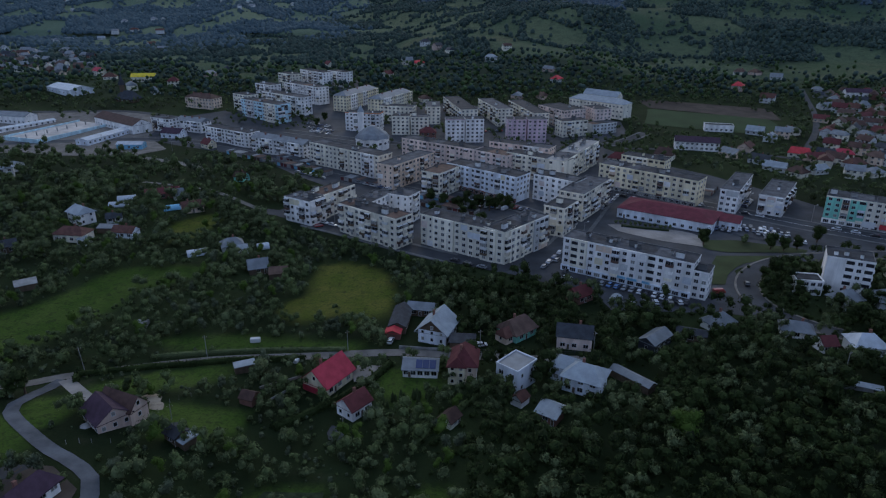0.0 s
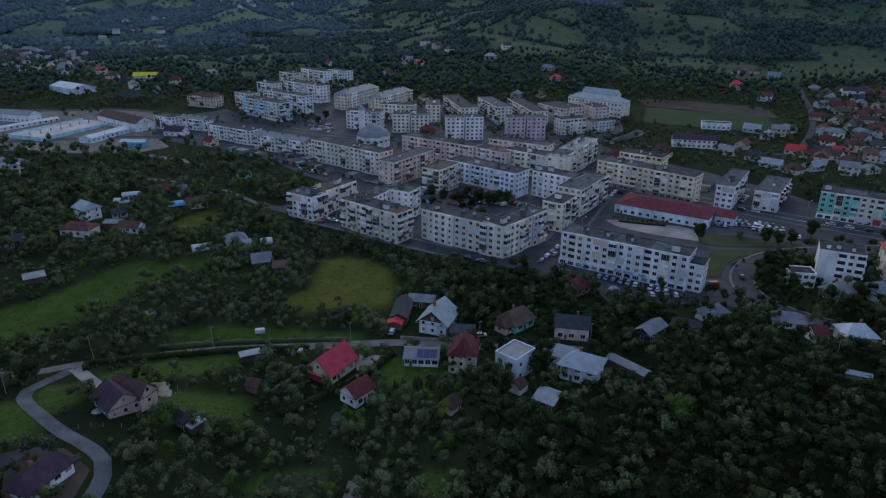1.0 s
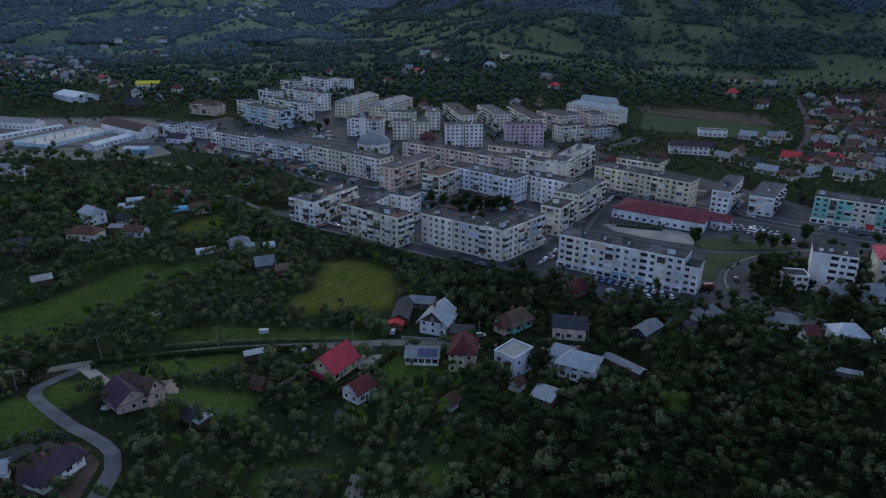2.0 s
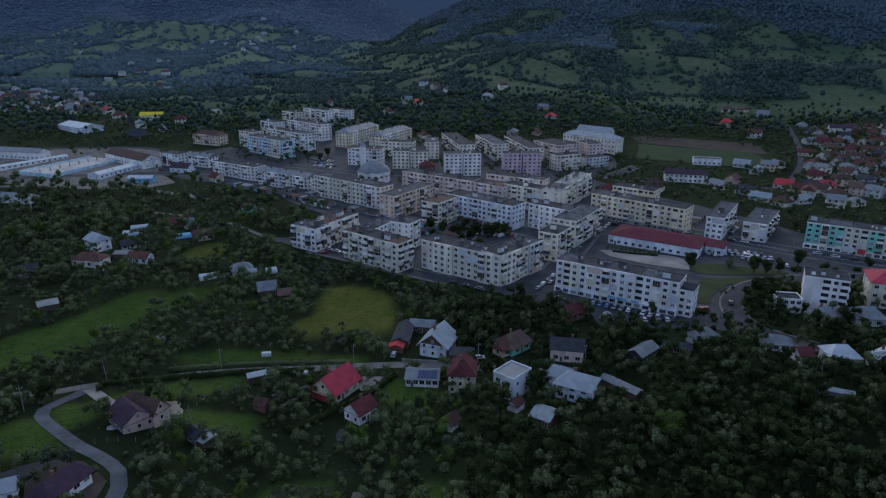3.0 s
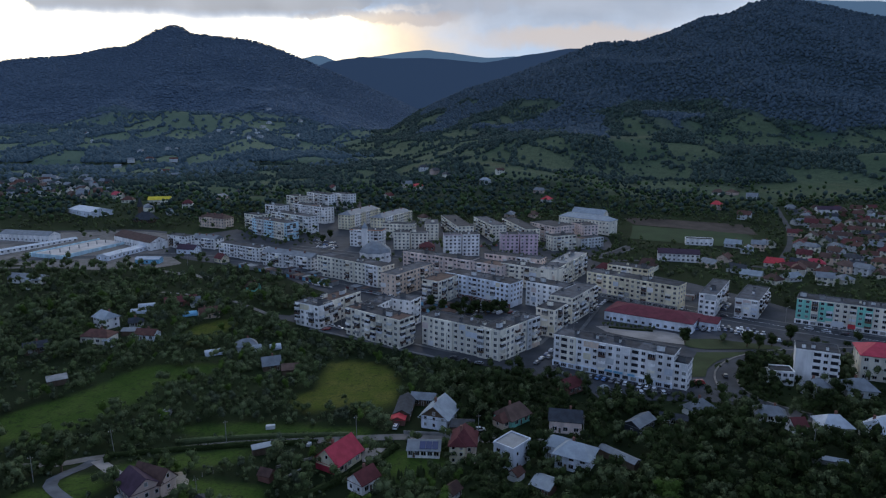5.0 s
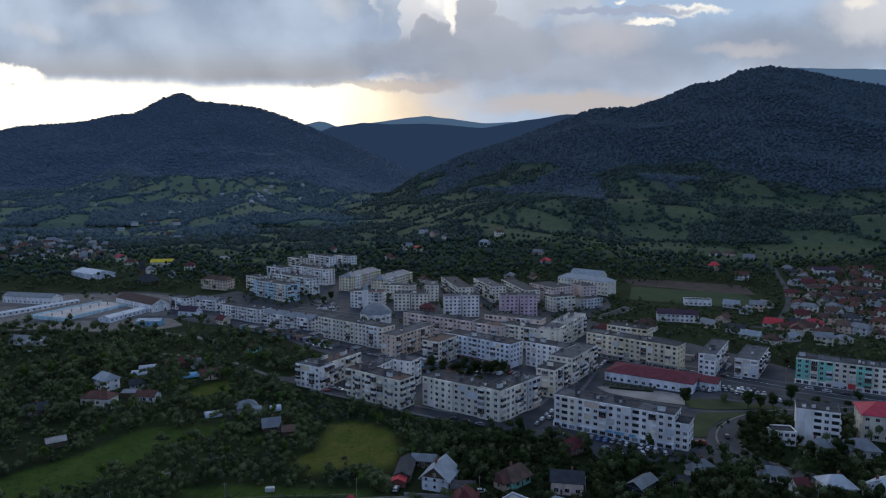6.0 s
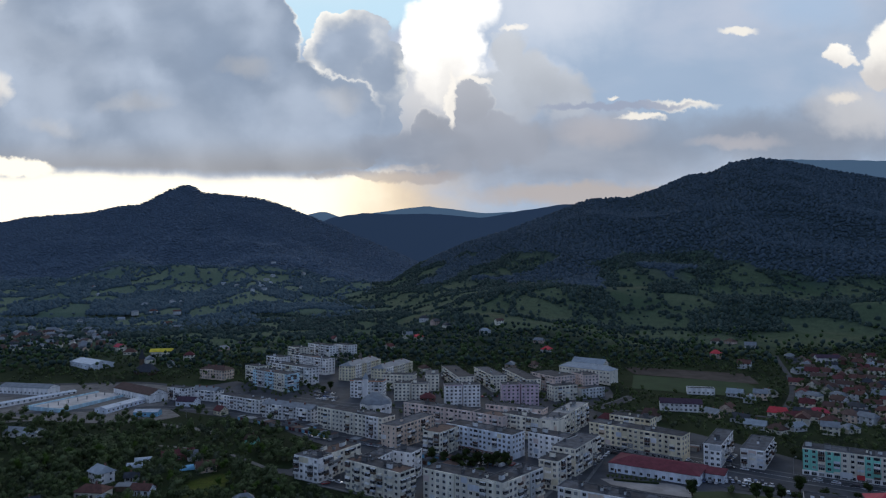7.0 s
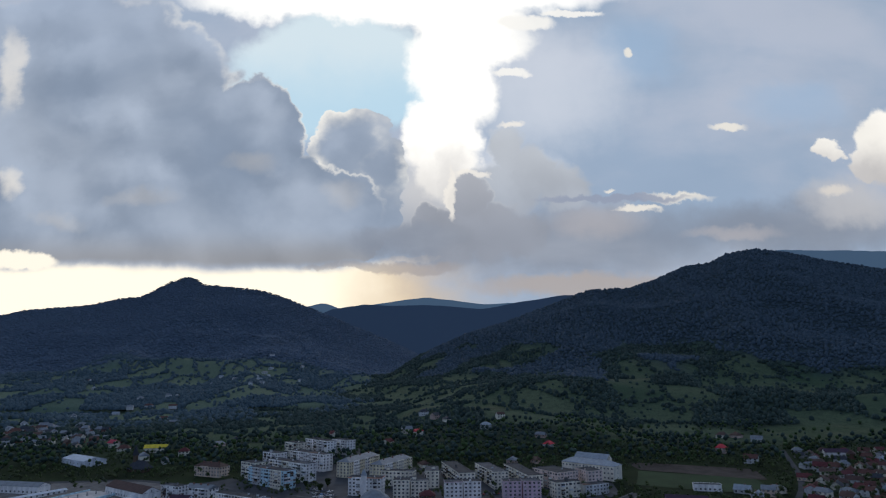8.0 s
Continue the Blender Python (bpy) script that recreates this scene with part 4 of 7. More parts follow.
def ribbon(name, line, width, mat, lift, label, category="road", offset=0.0, kind="structure", thick=0.0):
    """A strip laid along a line on the ground; with thick, a low wall or hedge."""
    c = resample(line)
    d = np.gradient(c, axis=0)
    d /= np.hypot(d[:, 0], d[:, 1])[:, None]
    n = np.stack([-d[:, 1], d[:, 0]], 1)
    c = c + n * offset
    across = [-0.5, -0.25, 0.0, 0.25, 0.5]
    bm = bmesh.new()
    grid = []
    for p, q in zip(c, n):
        row = []
        for a in across:
            x, y = p + q * a * width
            row.append(bm.verts.new((x, y, ground_z(x, y) + lift)))
        grid.append(row)
    for r0, r1 in zip(grid, grid[1:]):
        for k in range(4):
            bm.faces.new((r0[k + 1], r0[k], r1[k], r1[k + 1]))
    if thick:
        ext = bmesh.ops.extrude_face_region(bm, geom=bm.faces[:])
        for v in ext["geom"]:
            if isinstance(v, bmesh.types.BMVert):
                v.co.z -= thick
    bmesh.ops.recalc_face_normals(bm, faces=bm.faces[:])
    ob = new(name, to_mesh(name, bm, M[mat]))
    return tagged(ob, label, category, kind=kind)


def sheet(name, left, right, mat, lift, label, category="pavement"):
    """A paved sheet between a left and a right edge, each as rows of (y, x)."""
    ys = np.arange(left[0][0], left[-1][0] + 0.1, 3.0)
    xl, xr = np.interp(ys, *zip(*left)), np.interp(ys, *zip(*right))
    n = max(2, int(np.max(xr - xl) / 5))
    f = np.linspace(0, 1, n)
    xx = xl[:, None] + (xr - xl)[:, None] * f[None]
    yy = np.repeat(ys[:, None], n, 1)
    zz = land(xx, yy) + lift
    mesh = bpy.data.meshes.new(name)
    ids = np.arange(xx.size).reshape(xx.shape)
    mesh.from_pydata(np.stack([xx, yy, zz], -1).reshape(-1, 3).tolist(), [], np.stack([ids[:-1, :-1], ids[:-1, 1:], ids[1:, 1:], ids[1:, :-1]], -1).reshape(-1, 4).tolist())
    mesh.materials.append(M[mat])
    return tagged(new(name, mesh), label, category, kind="structure")


TOWN_LEFT = [(208, 112), (211, 104), (214, 61), (222, 59), (230, 57), (236, 45), (240, 34), (248, 25), (256, 18), (292, -47), (318, -88), (345, -74), (368, -66), (390, -88), (420, -112), (450, -150), (470, -190), (500, -240), (545, -250), (600, -190), (650, -180), (730, -172)]
TOWN_RIGHT = [(208, 118), (216, 115), (236, 117), (252, 121), (262, 150), (275, 215), (300, 240), (330, 205), (360, 190), (400, 165), (440, 130), (480, 112), (520, 145), (560, 150), (600, 110), (640, -40), (730, -95)]
sheet("pavement", TOWN_LEFT, TOWN_RIGHT, "asphalt", 0.10, "worn grey asphalt of the town's yards and lots")
ribbon("road", LANE, 4.2, "gravel", 0.16, "narrow pale gravel lane between gardens")
ribbon("road", CURVE, 3.6, "worn", 0.17, "curved worn grey road among gardens")
sheet("terrace", [(100, -90), (109, -95), (120, -92)], [(100, -77), (112, -78), (120, -89)], "earth", 0.2, "bare gravel yard round a bungalow")
ribbon("road", DRIVE, 4.0, "paving", 0.18, "pale paved drive of a new house")
ribbon("road", WORKS, 6.0, "gravel", 0.16, "pale dusty gravel road by the works")
ribbon("road", TRACK, 3.0, "gravel", 0.15, "pale earth track")
for line, w, footway in ((STREET, 8.0, STREET[2:6]), (BOULEVARD, 10.0, BOULEVARD[1:]), (MAIN, 13.0, MAIN), (UPPER, 7.0, UPPER), (ESTATE, 7.0, ESTATE)):
    ribbon("road", line, w, "asphalt", 0.20, "grey asphalt town street")
    for s in (-1, 1):
        ribbon("pavement", footway, 1.8, "kerbstone", 0.32, "raised grey footway along the street", "pavement", s * (w / 2 + 0.9), thick=0.3)
for line, w in ((BEND, 8.0), (WESTERN, 7.0), (VILLAGE, 5.0), (RISE, 5.0)):
    ribbon("road", line, w, "asphalt", 0.21, "grey asphalt road")
for s in (-1, 1):
    ribbon("pavement", BEND, 0.8, "gravel", 0.34, "pale kerb round the bend", "pavement", s * 4.4, thick=0.3)
ribbon("road_marking", MAIN, 0.25, "paint", 0.24, "white centre line", "road marking")
sheet("pavement", [(276, 118), (284, 100), (296, 84), (308, 80)], [(276, 122), (284, 124), (296, 117), (308, 84)], "paving", 0.26, "pale paved square before the market hall")
sheet("pavement", [(278, 160), (290, 140), (300, 132), (308, 134)], [(278, 168), (290, 176), (300, 176), (308, 150)], "asphalt", 0.28, "car park by the main road")
sheet("lawn", [(270, 125), (274, 116), (280, 118), (286, 120)], [(270, 160), (274, 163), (280, 146), (286, 134)], "turf", 0.30, "mown grass of a small park", "lawn")
sheet("lawn", [(236, 105), (246, 107), (256, 113), (266, 119)], [(236, 111), (246, 116), (256, 125), (266, 146)], "turf", 0.30, "grass verge beside the bend", "lawn")
sheet("terrace", [(106, -106), (110, -104), (114, -101), (118, -95)], [(106, -101), (110, -97), (114, -93), (118, -90)], "asphalt", 0.2, "grey gravel yard beside a bungalow")
sheet("sports_ground", [(514, 255), (530, 215), (552, 168), (575, 176), (600, 184), (612, 187)], [(514, 262), (530, 268), (552, 279), (575, 281), (600, 214), (612, 190)], "pitch", 0.3, "green football field", "sports field")
sheet("sports_ground", [(568, 284), (600, 222), (614, 190), (640, 188), (650, 190)], [(568, 290), (600, 297), (614, 296), (640, 230), (650, 196)], "earth", 0.35, "bare earth running track beside the field", "sports field")

sheet("pavement", [(440, -262), (460, -330), (500, -395), (540, -430), (575, -370), (590, -330)], [(440, -212), (460, -196), (500, -226), (540, -228), (575, -250), (590, -270)], "gravel", 0.12, "bare trodden yards round the works")


# ---- blocks of flats ----
def flats(*args, tone="stained cream", extra="", **kw):
    roof = {"flat": "bitumen roof", "gable": "pitched metal roof", "hip": "hipped metal roof"}[kw.get("roof", "flat")]
    return block(*args, label="block of flats, %s plaster%s, %s" % (tone, extra, roof), **kw)


# nearest row, along the lower street
flats(-10, 279, -34.4, 42.4, 11, 14, 5, "cream", front="wswwswwwwbww", right="w", extra=" with small windows")
flats(25.4, 254.6, 47.2, 30.8, 11, 14.3, 5, "cream", front="bwwb", right="s", extra=" with glazed balconies")
flats(-49, 294, -38.6, 36.4, 10.5, 14, 5, "cream", front="bwbwbb", right="bb", extra=" with balconies")
flats(-35, 294, 62, 22, 10, 13.7, 5, "white", front="w")
flats(-27, 310, -28, 11.6, 11, 14, 5, "white", front="s", right="wb")
flats(-78, 310, -33, 16.6, 11, 12, 4, "white", front="bws", right="b", tone="pale")
flats(-63, 307, 56.8, 30, 11, 12, 4, "cream", front="bwb", right="w", roofmat="rust")
flats(49, 251, -32.4, 51.4, 11, 14, 5, "white", front="wdwwwwbwwwdwbw", right="w", base="cool", tone="blue-white", extra=" over shops")
flats(93, 224.5, -32.4, 5.5, 9, 11, 4, "white", front="w", right="w")
flats(47, 293, -34, 10.2, 15, 14, 5, "cream", front="wb", right="wb")
flats(49, 348, -40, 26, 11, 14, 5, "white", front="wws", right="w")
flats(58, 317, -34, 13, 35, 14, 5, "cream", front="w", right="bbwb", extra=" with balconies")
# second row
flats(2, 371, -40, 48.2, 13, 14, 5, "cool", front="wwbw", right="w", base="brick", tone="blue-white")
flats(-12, 353, -34, 11.7, 20, 14, 5, "cream", front="b", right="wb")
flats(-38, 369, -34, 11.6, 40, 14, 5, "peach", front="s", right="bwwb", tone="peach", roofmat="rust")
flats(-87, 423, -38, 61.2, 12, 14, 5, "cream", front="wwbwww", right="w")
flats(-134, 456, -31.3, 47.7, 11, 10, 4, "white", roof="gable", front="bwwb", right="w", tone="white")
flats(-231, 521, -28.8, 20.6, 10, 10, 4, "white", front="wb", right="w", tone="white")
flats(-211, 521, -24, 25, 11, 8, 3, "white", roof="gable", front="wb", right="w", tone="white")
flats(-178, 490, -33, 46.7, 11, 10, 4, "white", front="wbw", right="w", tone="white")
# old centre
flats(39, 398, -38, 39.6, 11, 14, 5, "cream", front="wwb", tone="cream")
flats(70, 374, 60, 65, 12, 14.3, 5, "cream", front="wwb", right="w", tone="cream", roofmat="tin")
flats(30, 428, -30, 41.8, 11, 14, 5, "pink", front="wbw", right="w", tone="pinkish")
flats(-28, 437, -35, 57.3, 11, 14, 5, "pink", front="wwb", tone="salmon-pink")
flats(18, 406, -40, 26, 12, 13.6, 5, "pink", front="wwb", right="s", tone="salmon-pink", roofmat="rust")
flats(90, 372, -41, 57.5, 12, 14, 5, "yellow", front="wwbw", right="w", base="concrete", tone="straw-yellow", extra=" over shops")
flats(108, 393, -37, 26.7, 11, 14, 5, "yellow", front="wb", right="w", tone="straw-yellow")
# upper estate, on the far side
flats(-175, 576, -39, 50.2, 13, 14, 5, "cyan", front="wwwb", right="bb", tone="washed turquoise")
flats(-189, 600, -39, 21, 12, 14, 5, "cream", front="wb", right="w")
flats(-166, 611, -41, 57, 12, 14, 5, "white", front="wb", right="w", tone="white")
flats(-182, 650, -40, 24, 12, 14, 5, "white", front="wb", right="w", tone="white")
flats(-155, 655, -43, 54, 12, 14, 5, "white", front="wwb", right="w", tone="white")
flats(-171, 698, -42, 24, 12, 14, 5, "cream", front="wb", right="w")
flats(-152, 716, -46, 42, 12, 14, 5, "white", front="wwb", right="w", tone="white")
flats(-122, 710, -42, 26, 12, 14, 5, "white", front="wb", right="w", tone="white")
flats(-86, 591, 66, 56, 14, 14, 5, "yellow", roof="hip", front="www", left="ww", right="w", tone="cream-yellow")
flats(-54, 577, 64, 54.8, 14, 14, 5, "yellow", roof="hip", front="www", left="ww", right="w", tone="cream-yellow")
flats(-54, 561, -14, 29, 11, 12, 4, "cream", front="wlw", right="w")
flats(-78, 524, -11, 28.3, 11, 14, 5, "white", front="wwbw", left="w", right="w", tone="white", trim="orange")
flats(-40, 510, -3, 13.5, 12, 14, 5, "cream", front="w", right="w")
flats(-25.6, 509, -3, 13.5, 12, 13.6, 5, "cream", front="w", right="w")
flats(-14, 547, 2, 11.2, 30, 14, 5, "cream", front="w", left="wb")
flats(2, 484, 5, 13.5, 12, 17, 6, "white", front="w", left="w", tone="white", trim="rose")
flats(16.3, 485.3, 5, 13.5, 12, 17, 6, "white", front="w", right="w", tone="white")
flats(47, 485, 2, 14, 12, 17, 6, "rose", front="w", left="w", tone="rose-pink")
flats(62, 485.5, 2, 14, 12, 17, 6, "rose", front="w", right="w", tone="rose-pink")
flats(14, 536, 12, 14, 70, 14, 5, "cream", front="w", left="wb")
flats(44, 540, 14, 13, 56, 14, 5, "cream", front="w", left="wb")
flats(71, 523, 12, 13, 68, 14, 5, "cream", front="w", left="wb", tone="cream")
flats(97, 534, 30, 23, 34, 14, 5, "pink", front="w", left="wb", tone="pinkish")
flats(91, 503, 22, 22, 11, 12, 4, "cream", front="wb", left="w")
flats(124, 540, 20, 14.4, 20, 14, 5, "pink", front="w", left="s", tone="pinkish")
flats(116, 512, 26, 23.5, 11, 8, 3, "grey", front="w", right="w", tone="grey")
# along the main road
flats(143, 328, -32.7, 9, 40, 12, 4, "white", front="w", right="wb", tone="white")
flats(162, 325, -34.5, 12, 36, 10, 4, "white", front="b", right="wb", tone="white")
flats(189, 312, -33, 62, 13, 13.5, 5, "cream", front="wwbwb", tone="mint and cream", base="white", extra=" over shops", left="s", panels="pp-pp---pp--")
flats(146, 232, -26, 15.8, 12, 14, 5, "white", front="--dwd", right="wb", tone="white")
flats(-236, 609, -22.7, 30, 14, 9, 3, "peach", roof="hip", front="w", right="w", tone="peach", roofmat="brown")


# ---- market, church, sports and works buildings ----
def plain_hall(name, x, y, rot, w, d, eave, ridge, wall, roof, label, wins=6, style="gable", category="hall"):
    return house(x, y, rot, w, d, eave, ridge, wall, roof, style, label, wins, 1, False, 0.4, 2, name=name, category=category)


market = plain_hall("market_hall", 113.5, 315, -33, 46, 22, 5.0, 7.6, "cool", "wine", "market hall with a broad dark red metal roof", 12, "hip")
wing(market, 139.5, 303, -33, 9, 9, 4.2, 5.4, "cool", "wine", "lean", 2)
school = house(138, 590, -43, 54, 15, 12, 15.5, "cream", "white_tin", "hip", "long school with cream walls and pale hipped roof", 15, 3, False, name="school", category="school")
wing(school, 143, 603, -43, 34, 10, 15, 19, "cream", "white_tin", "gable", 8, 4)


def church(x, y):
    """A domed hall with radiating roof folds, and a slim white bell tower."""
    z = ground_z(x, y)
    ob = thing("church", pose(x, y, z), "pale church with a ribbed tent roof and slim white tower", "church")
    n, bm = 16, bmesh.new()
    ring = lambda r, zz, k=1.0: [(r * k * math.cos(2 * math.pi * i / n), r * math.sin(2 * math.pi * i / n), zz) for i in range(n)]
    a, b = ring(12, -1.5), ring(12, 8)
    solid(bm, [(a[i], a[(i + 1) % n], b[(i + 1) % n], b[i]) for i in range(n)])
    part("wall", bm, M["white"], ob)
    bm = bmesh.new()
    levels = [ring(13, 7.8), ring(11, 10.5), ring(6.5, 13.5), ring(2.0, 16.0)]
    for lv in levels[:3]:
        for i in range(0, n, 2):
            lv[i] = (lv[i][0] * 0.9, lv[i][1] * 0.9, lv[i][2] + 0.3)
    faces = [(l0[i], l0[(i + 1) % n], l1[(i + 1) % n], l1[i]) for l0, l1 in zip(levels, levels[1:]) for i in range(n)] + [tuple(levels[3])]
    solid(bm, faces)
    part("roof", bm, M["tin"], ob, "ribbed pale metal roof")
    for i in range(n):
        t = 2 * math.pi * (i + 0.5) / n
        part("window", WIN_L, None, ob, m=pose(11.8 * math.cos(t), 11.8 * math.sin(t), 4, 0, 0, math.degrees(t) + 90))
    bm = bmesh.new()
    box(bm, -2.0, -2.0, -1.5, 2.0, 2.0, 24)
    part("tower", bm, M["white"], ob, m=pose(-9, 11, 0))
    bm = bmesh.new()
    tip = (0, 0, 29)
    q = ((-2.3, -2.3, 24), (2.3, -2.3, 24), (2.3, 2.3, 24), (-2.3, 2.3, 24))
    solid(bm, [(q[i], q[(i + 1) % 4], tip) for i in range(4)] + [q[::-1]])
    part("spire", bm, M["white_tin"], ob, m=pose(-9, 11, 0))
    FOOTPRINTS.append((x, y, 16))


church(-51, 468)


def timber_church(x, y):
    ob = house(x, y, -20, 20, 11, 4, 10, "wood", "slate", "hip", "dark wooden church with a steep shingled roof and spire", 4, 1, False, 1.2, name="timber_church", category="church")
    bm = bmesh.new()
    box(bm, -1.6, -1.6, 6, 1.6, 1.6, 15)
    part("tower", bm, M["wood"], ob, m=pose(-6, 0, 0))
    bm = bmesh.new()
    q = ((-2.3, -2.3, 15), (2.3, -2.3, 15), (2.3, 2.3, 15), (-2.3, 2.3, 15))
    solid(bm, [(q[i], q[(i + 1) % 4], (0, 0, 25)) for i in range(4)] + [q[::-1]])
    part("spire", bm, M["slate"], ob, m=pose(-6, 0, 0))


timber_church(-298, 632)
plain_hall("sports_hall", -374, 672, -36, 46, 24, 4.5, 7.5, "cool", "bright_tin", "large hall with a shallow pale blue metal roof")
plain_hall("works_hall", -258, 530, -38, 60, 16, 6, 10, "white", "brown", "long works hall with a brown tiled roof", 14)
plain_hall("works_hall", -253, 497, 73, 56, 11, 3.4, 4.8, "cool", "bright_tin", "long low shed with pale sheet roof", 12)
plain_hall("works_hall", -222, 463, 0, 18, 8, 3.4, 4.8, "blue_tin", "bright_tin", "blue-walled shed with pale roof", 3)
plain_hall("works_hall", -364, 549, -14, 52, 13, 6, 8.5, "white", "tin", "white works building with grey roof", 12)
plain_hall("works_hall", -440, 560, -14, 48, 14, 6, 8.5, "white", "tin", "white works building with grey roof", 12)
plain_hall("long_shed", -340, 520, 62, 66, 6, 2.6, 3.6, "white", "bright_tin", "long low shed with a white sheet roof", 14)


def building_site(x, y):
    """An unroofed hall: low pale blue walls round a bare slab."""
    ob = thing("unfinished_hall", pose(x, y, ground_z(x, y), 0, 0, 70), "unfinished hall, pale blue panels round a bare slab", "building site")
    bm = bmesh.new()
    box(bm, -34, -17, -1, 34, 17, 1.4)
    part("slab", bm, M["pale_slab"], ob)
    for name, q in (("wall", (-34, -17.6, 34, -17)), ("wall", (-34.6, -17, -34, 17)), ("wall", (-34, 17, 34, 17.6))):
        bm = bmesh.new()
        box(bm, q[0], q[1], -1, q[2], q[3], 2.6)
        part(name, bm, M["cyan"], ob)
    for i in range(7):
        bm = bmesh.new()
        box(bm, -30 + 9 * i, -0.3, 1.4, -29.4 + 9 * i, 0.3, 4.2)
        part("column", bm, M["concrete"], ob)
    FOOTPRINTS.append((x, y, 36))


building_site(-299, 512)


def garages(x, y, rot, n, mat="bitumen"):
    """A row of lock-up garages under one roof line."""
    z = ground_z(x, y)
    ob = thing("garage_row", pose(x, y, z, 0, 0, rot), "row of lock-up garages with dark felt roofs", "garage", "garage rows")
    bm = bmesh.new()
    box(bm, 0, 0, -1, n * 3.2, 6, 2.4)
    part("wall", bm, M["concrete"], ob)
    rnd = random.Random(n + int(x))
    for i in range(n):
        bm = bmesh.new()
        h = 2.4 + rnd.uniform(0, 0.15)
        box(bm, i * 3.2 - 0.05, -0.3, h, i * 3.2 + 3.12, 6.3, h + 0.14)
        part("roof", bm, M[rnd.choice(("bitumen", "bitumen", "rust", "tin"))], ob)
        bm = bmesh.new()
        box(bm, i * 3.2 + 0.3, -0.06, 0, i * 3.2 + 2.9, 0.0, 2.1)
        part("garage_door", bm, M[rnd.choice(("brown", "tin", "blue_tin", "maroon", "concrete"))], ob)
    FOOTPRINTS.append((x + math.cos(radians(rot)) * n * 1.6, y + math.sin(radians(rot)) * n * 1.6, n * 1.3))


garages(-150, 448, -36, 13)
garages(-108, 418, -36, 14)
garages(-62, 384, -34, 9)
garages(-22, 352, -30, 12)
garages(-12, 334, -30, 10)
garages(-112, 434, -36, 10)
garages(150, 355, 56, 5)

# ---- houses among the near gardens ----
h = house(-84.0, 138.2, -43, 9.6, 8.2, 3.5, 6.3, "raw", "purple", "gable", "new house, bare pinkish walls, aubergine tiled roof", 4, 1, False, 0.6, 3)
wing(h, -81.2, 141.6, -24, 10.5, 5.4, 3.6, 6.5, "raw", "brown", "gable", 3)
house(-85.1, 106.6, 71.5, 11.0, 5.6, 3.2, 5.5, "white", "purple", "hip", "bungalow with a dark aubergine hipped roof", 4, 1, True, 0.9)
house(-97.5, 104, 25, 7, 5, 3, 4.6, "cool", "white_tin", "gable", "small outbuilding with a pale blue roof", 1, 1, False, name="outbuilding", category="outbuilding")
h = house(-65.3, 134.2, -35, 4.6, 4.2, 2.5, 3.6, "wood", "slate", "gable", "garden shed with a dark roof and pale lean-to", 1, 1, False, 0.4, 0, name="shed", category="shed")
wing(h, -62.4, 132.4, -35, 3, 3.6, 2.1, 2.5, "wood", "white_tin", "lean", 0, gable_wins=0)
h = house(-33.4, 165.2, 59, 11.6, 8.8, 3.9, 7.8, "yellow", "red", "gable", "cream house under a large steep red sheet roof", 3, 1, True, 0.9, 2)
bm = bmesh.new()
box(bm, -5.95, -4.4, -1.2, -5.82, 4.4, 2.0)
part("plinth", bm, M["red"], h, "red painted lower gable wall")
house(-24.0, 151.6, 51, 7.2, 6.2, 3.5, 6.0, "white", "maroon", "gable", "small white house with a dark red tiled roof", 2, 1, True, 0.5, 2)
h = house(-6.5, 171.2, -4, 10.4, 4.6, 2.7, 4.2, "white", "tin", "lean", "low garden house with solar panels on its roof", 5, 1, False, 0.4, 0)
for i in range(3):
    bm = bmesh.new()
    box(bm, -0.95, -1.6, 0, 0.95, 1.6, 0.08)
    part("solar_panel", bm, M["panel"], h, "dark blue solar panel", m=pose(-0.4 + i * 2.05, -0.4, 3.62, 20.5, 0, 0))
h = house(6.6, 170.3, 84, 9.5, 7.6, 6.6, 10.4, "peach", "maroon", "hip", "tall narrow house, cream and red, steep dark red roof", 3, 2, True, 0.6, 2)
wing(h, 4.3, 166.6, 84, 3, 5, 6.4, 8.6, "yellow", "maroon", "hip", 0, 3, gable_wins=2)
h = house(21.6, 166.2, -42, 7.6, 9.4, 7.4, 8, "pale", "tin", "flat", "white flat-roofed house with a grey roof terrace", 2, 2, False, 0.1, 2)
h = house(41.5, 164.3, -29, 10.6, 9, 5.2, 7.8, "cool", "white_tin", "hip", "two-storey house with a pale grey-blue hipped roof", 3, 2, True, 0.9, 2)
wing(h, 37.0, 169.6, -29, 8, 6.5, 5, 7.2, "cool", "white_tin", "hip", 2, 2)
h = house(-1.6, 194.0, 70, 11, 9.6, 4.8, 8.8, "cool", "white_tin", "gable", "tall house, pale metal roof, dark boarded gable", 3, 2, True, 1.0, 3, "wood")
house(-14.4, 203, 84, 15, 5.6, 2.8, 4.2, "wood", "slate", "gable", "long barn with a grey roof", 3, 1, False, name="barn", category="barn")
house(-7.5, 210.5, -10, 9, 5, 2.8, 4.4, "wood", "tin", "gable", "barn with a sheet roof", 2, 1, False, name="barn", category="barn")
house(-16.3, 193.4, 84, 3.4, 5, 2.2, 3.2, "brick", "brightred", "gable", "carport with a bright red roof", 0, 1, False, 0.3, 0, name="carport", category="carport")
house(24.9, 196.0, 41, 10, 9, 3.0, 6.2, "mint", "rust", "half", "low house with a brown half-hipped roof", 2, 1, True, 0.6, 2)
house(20.6, 191.5, 41, 4, 5, 2.8, 4.8, "peach", "clay", "half", "porch building with orange tiles", 1, 1, False, name="outbuilding", category="outbuilding")
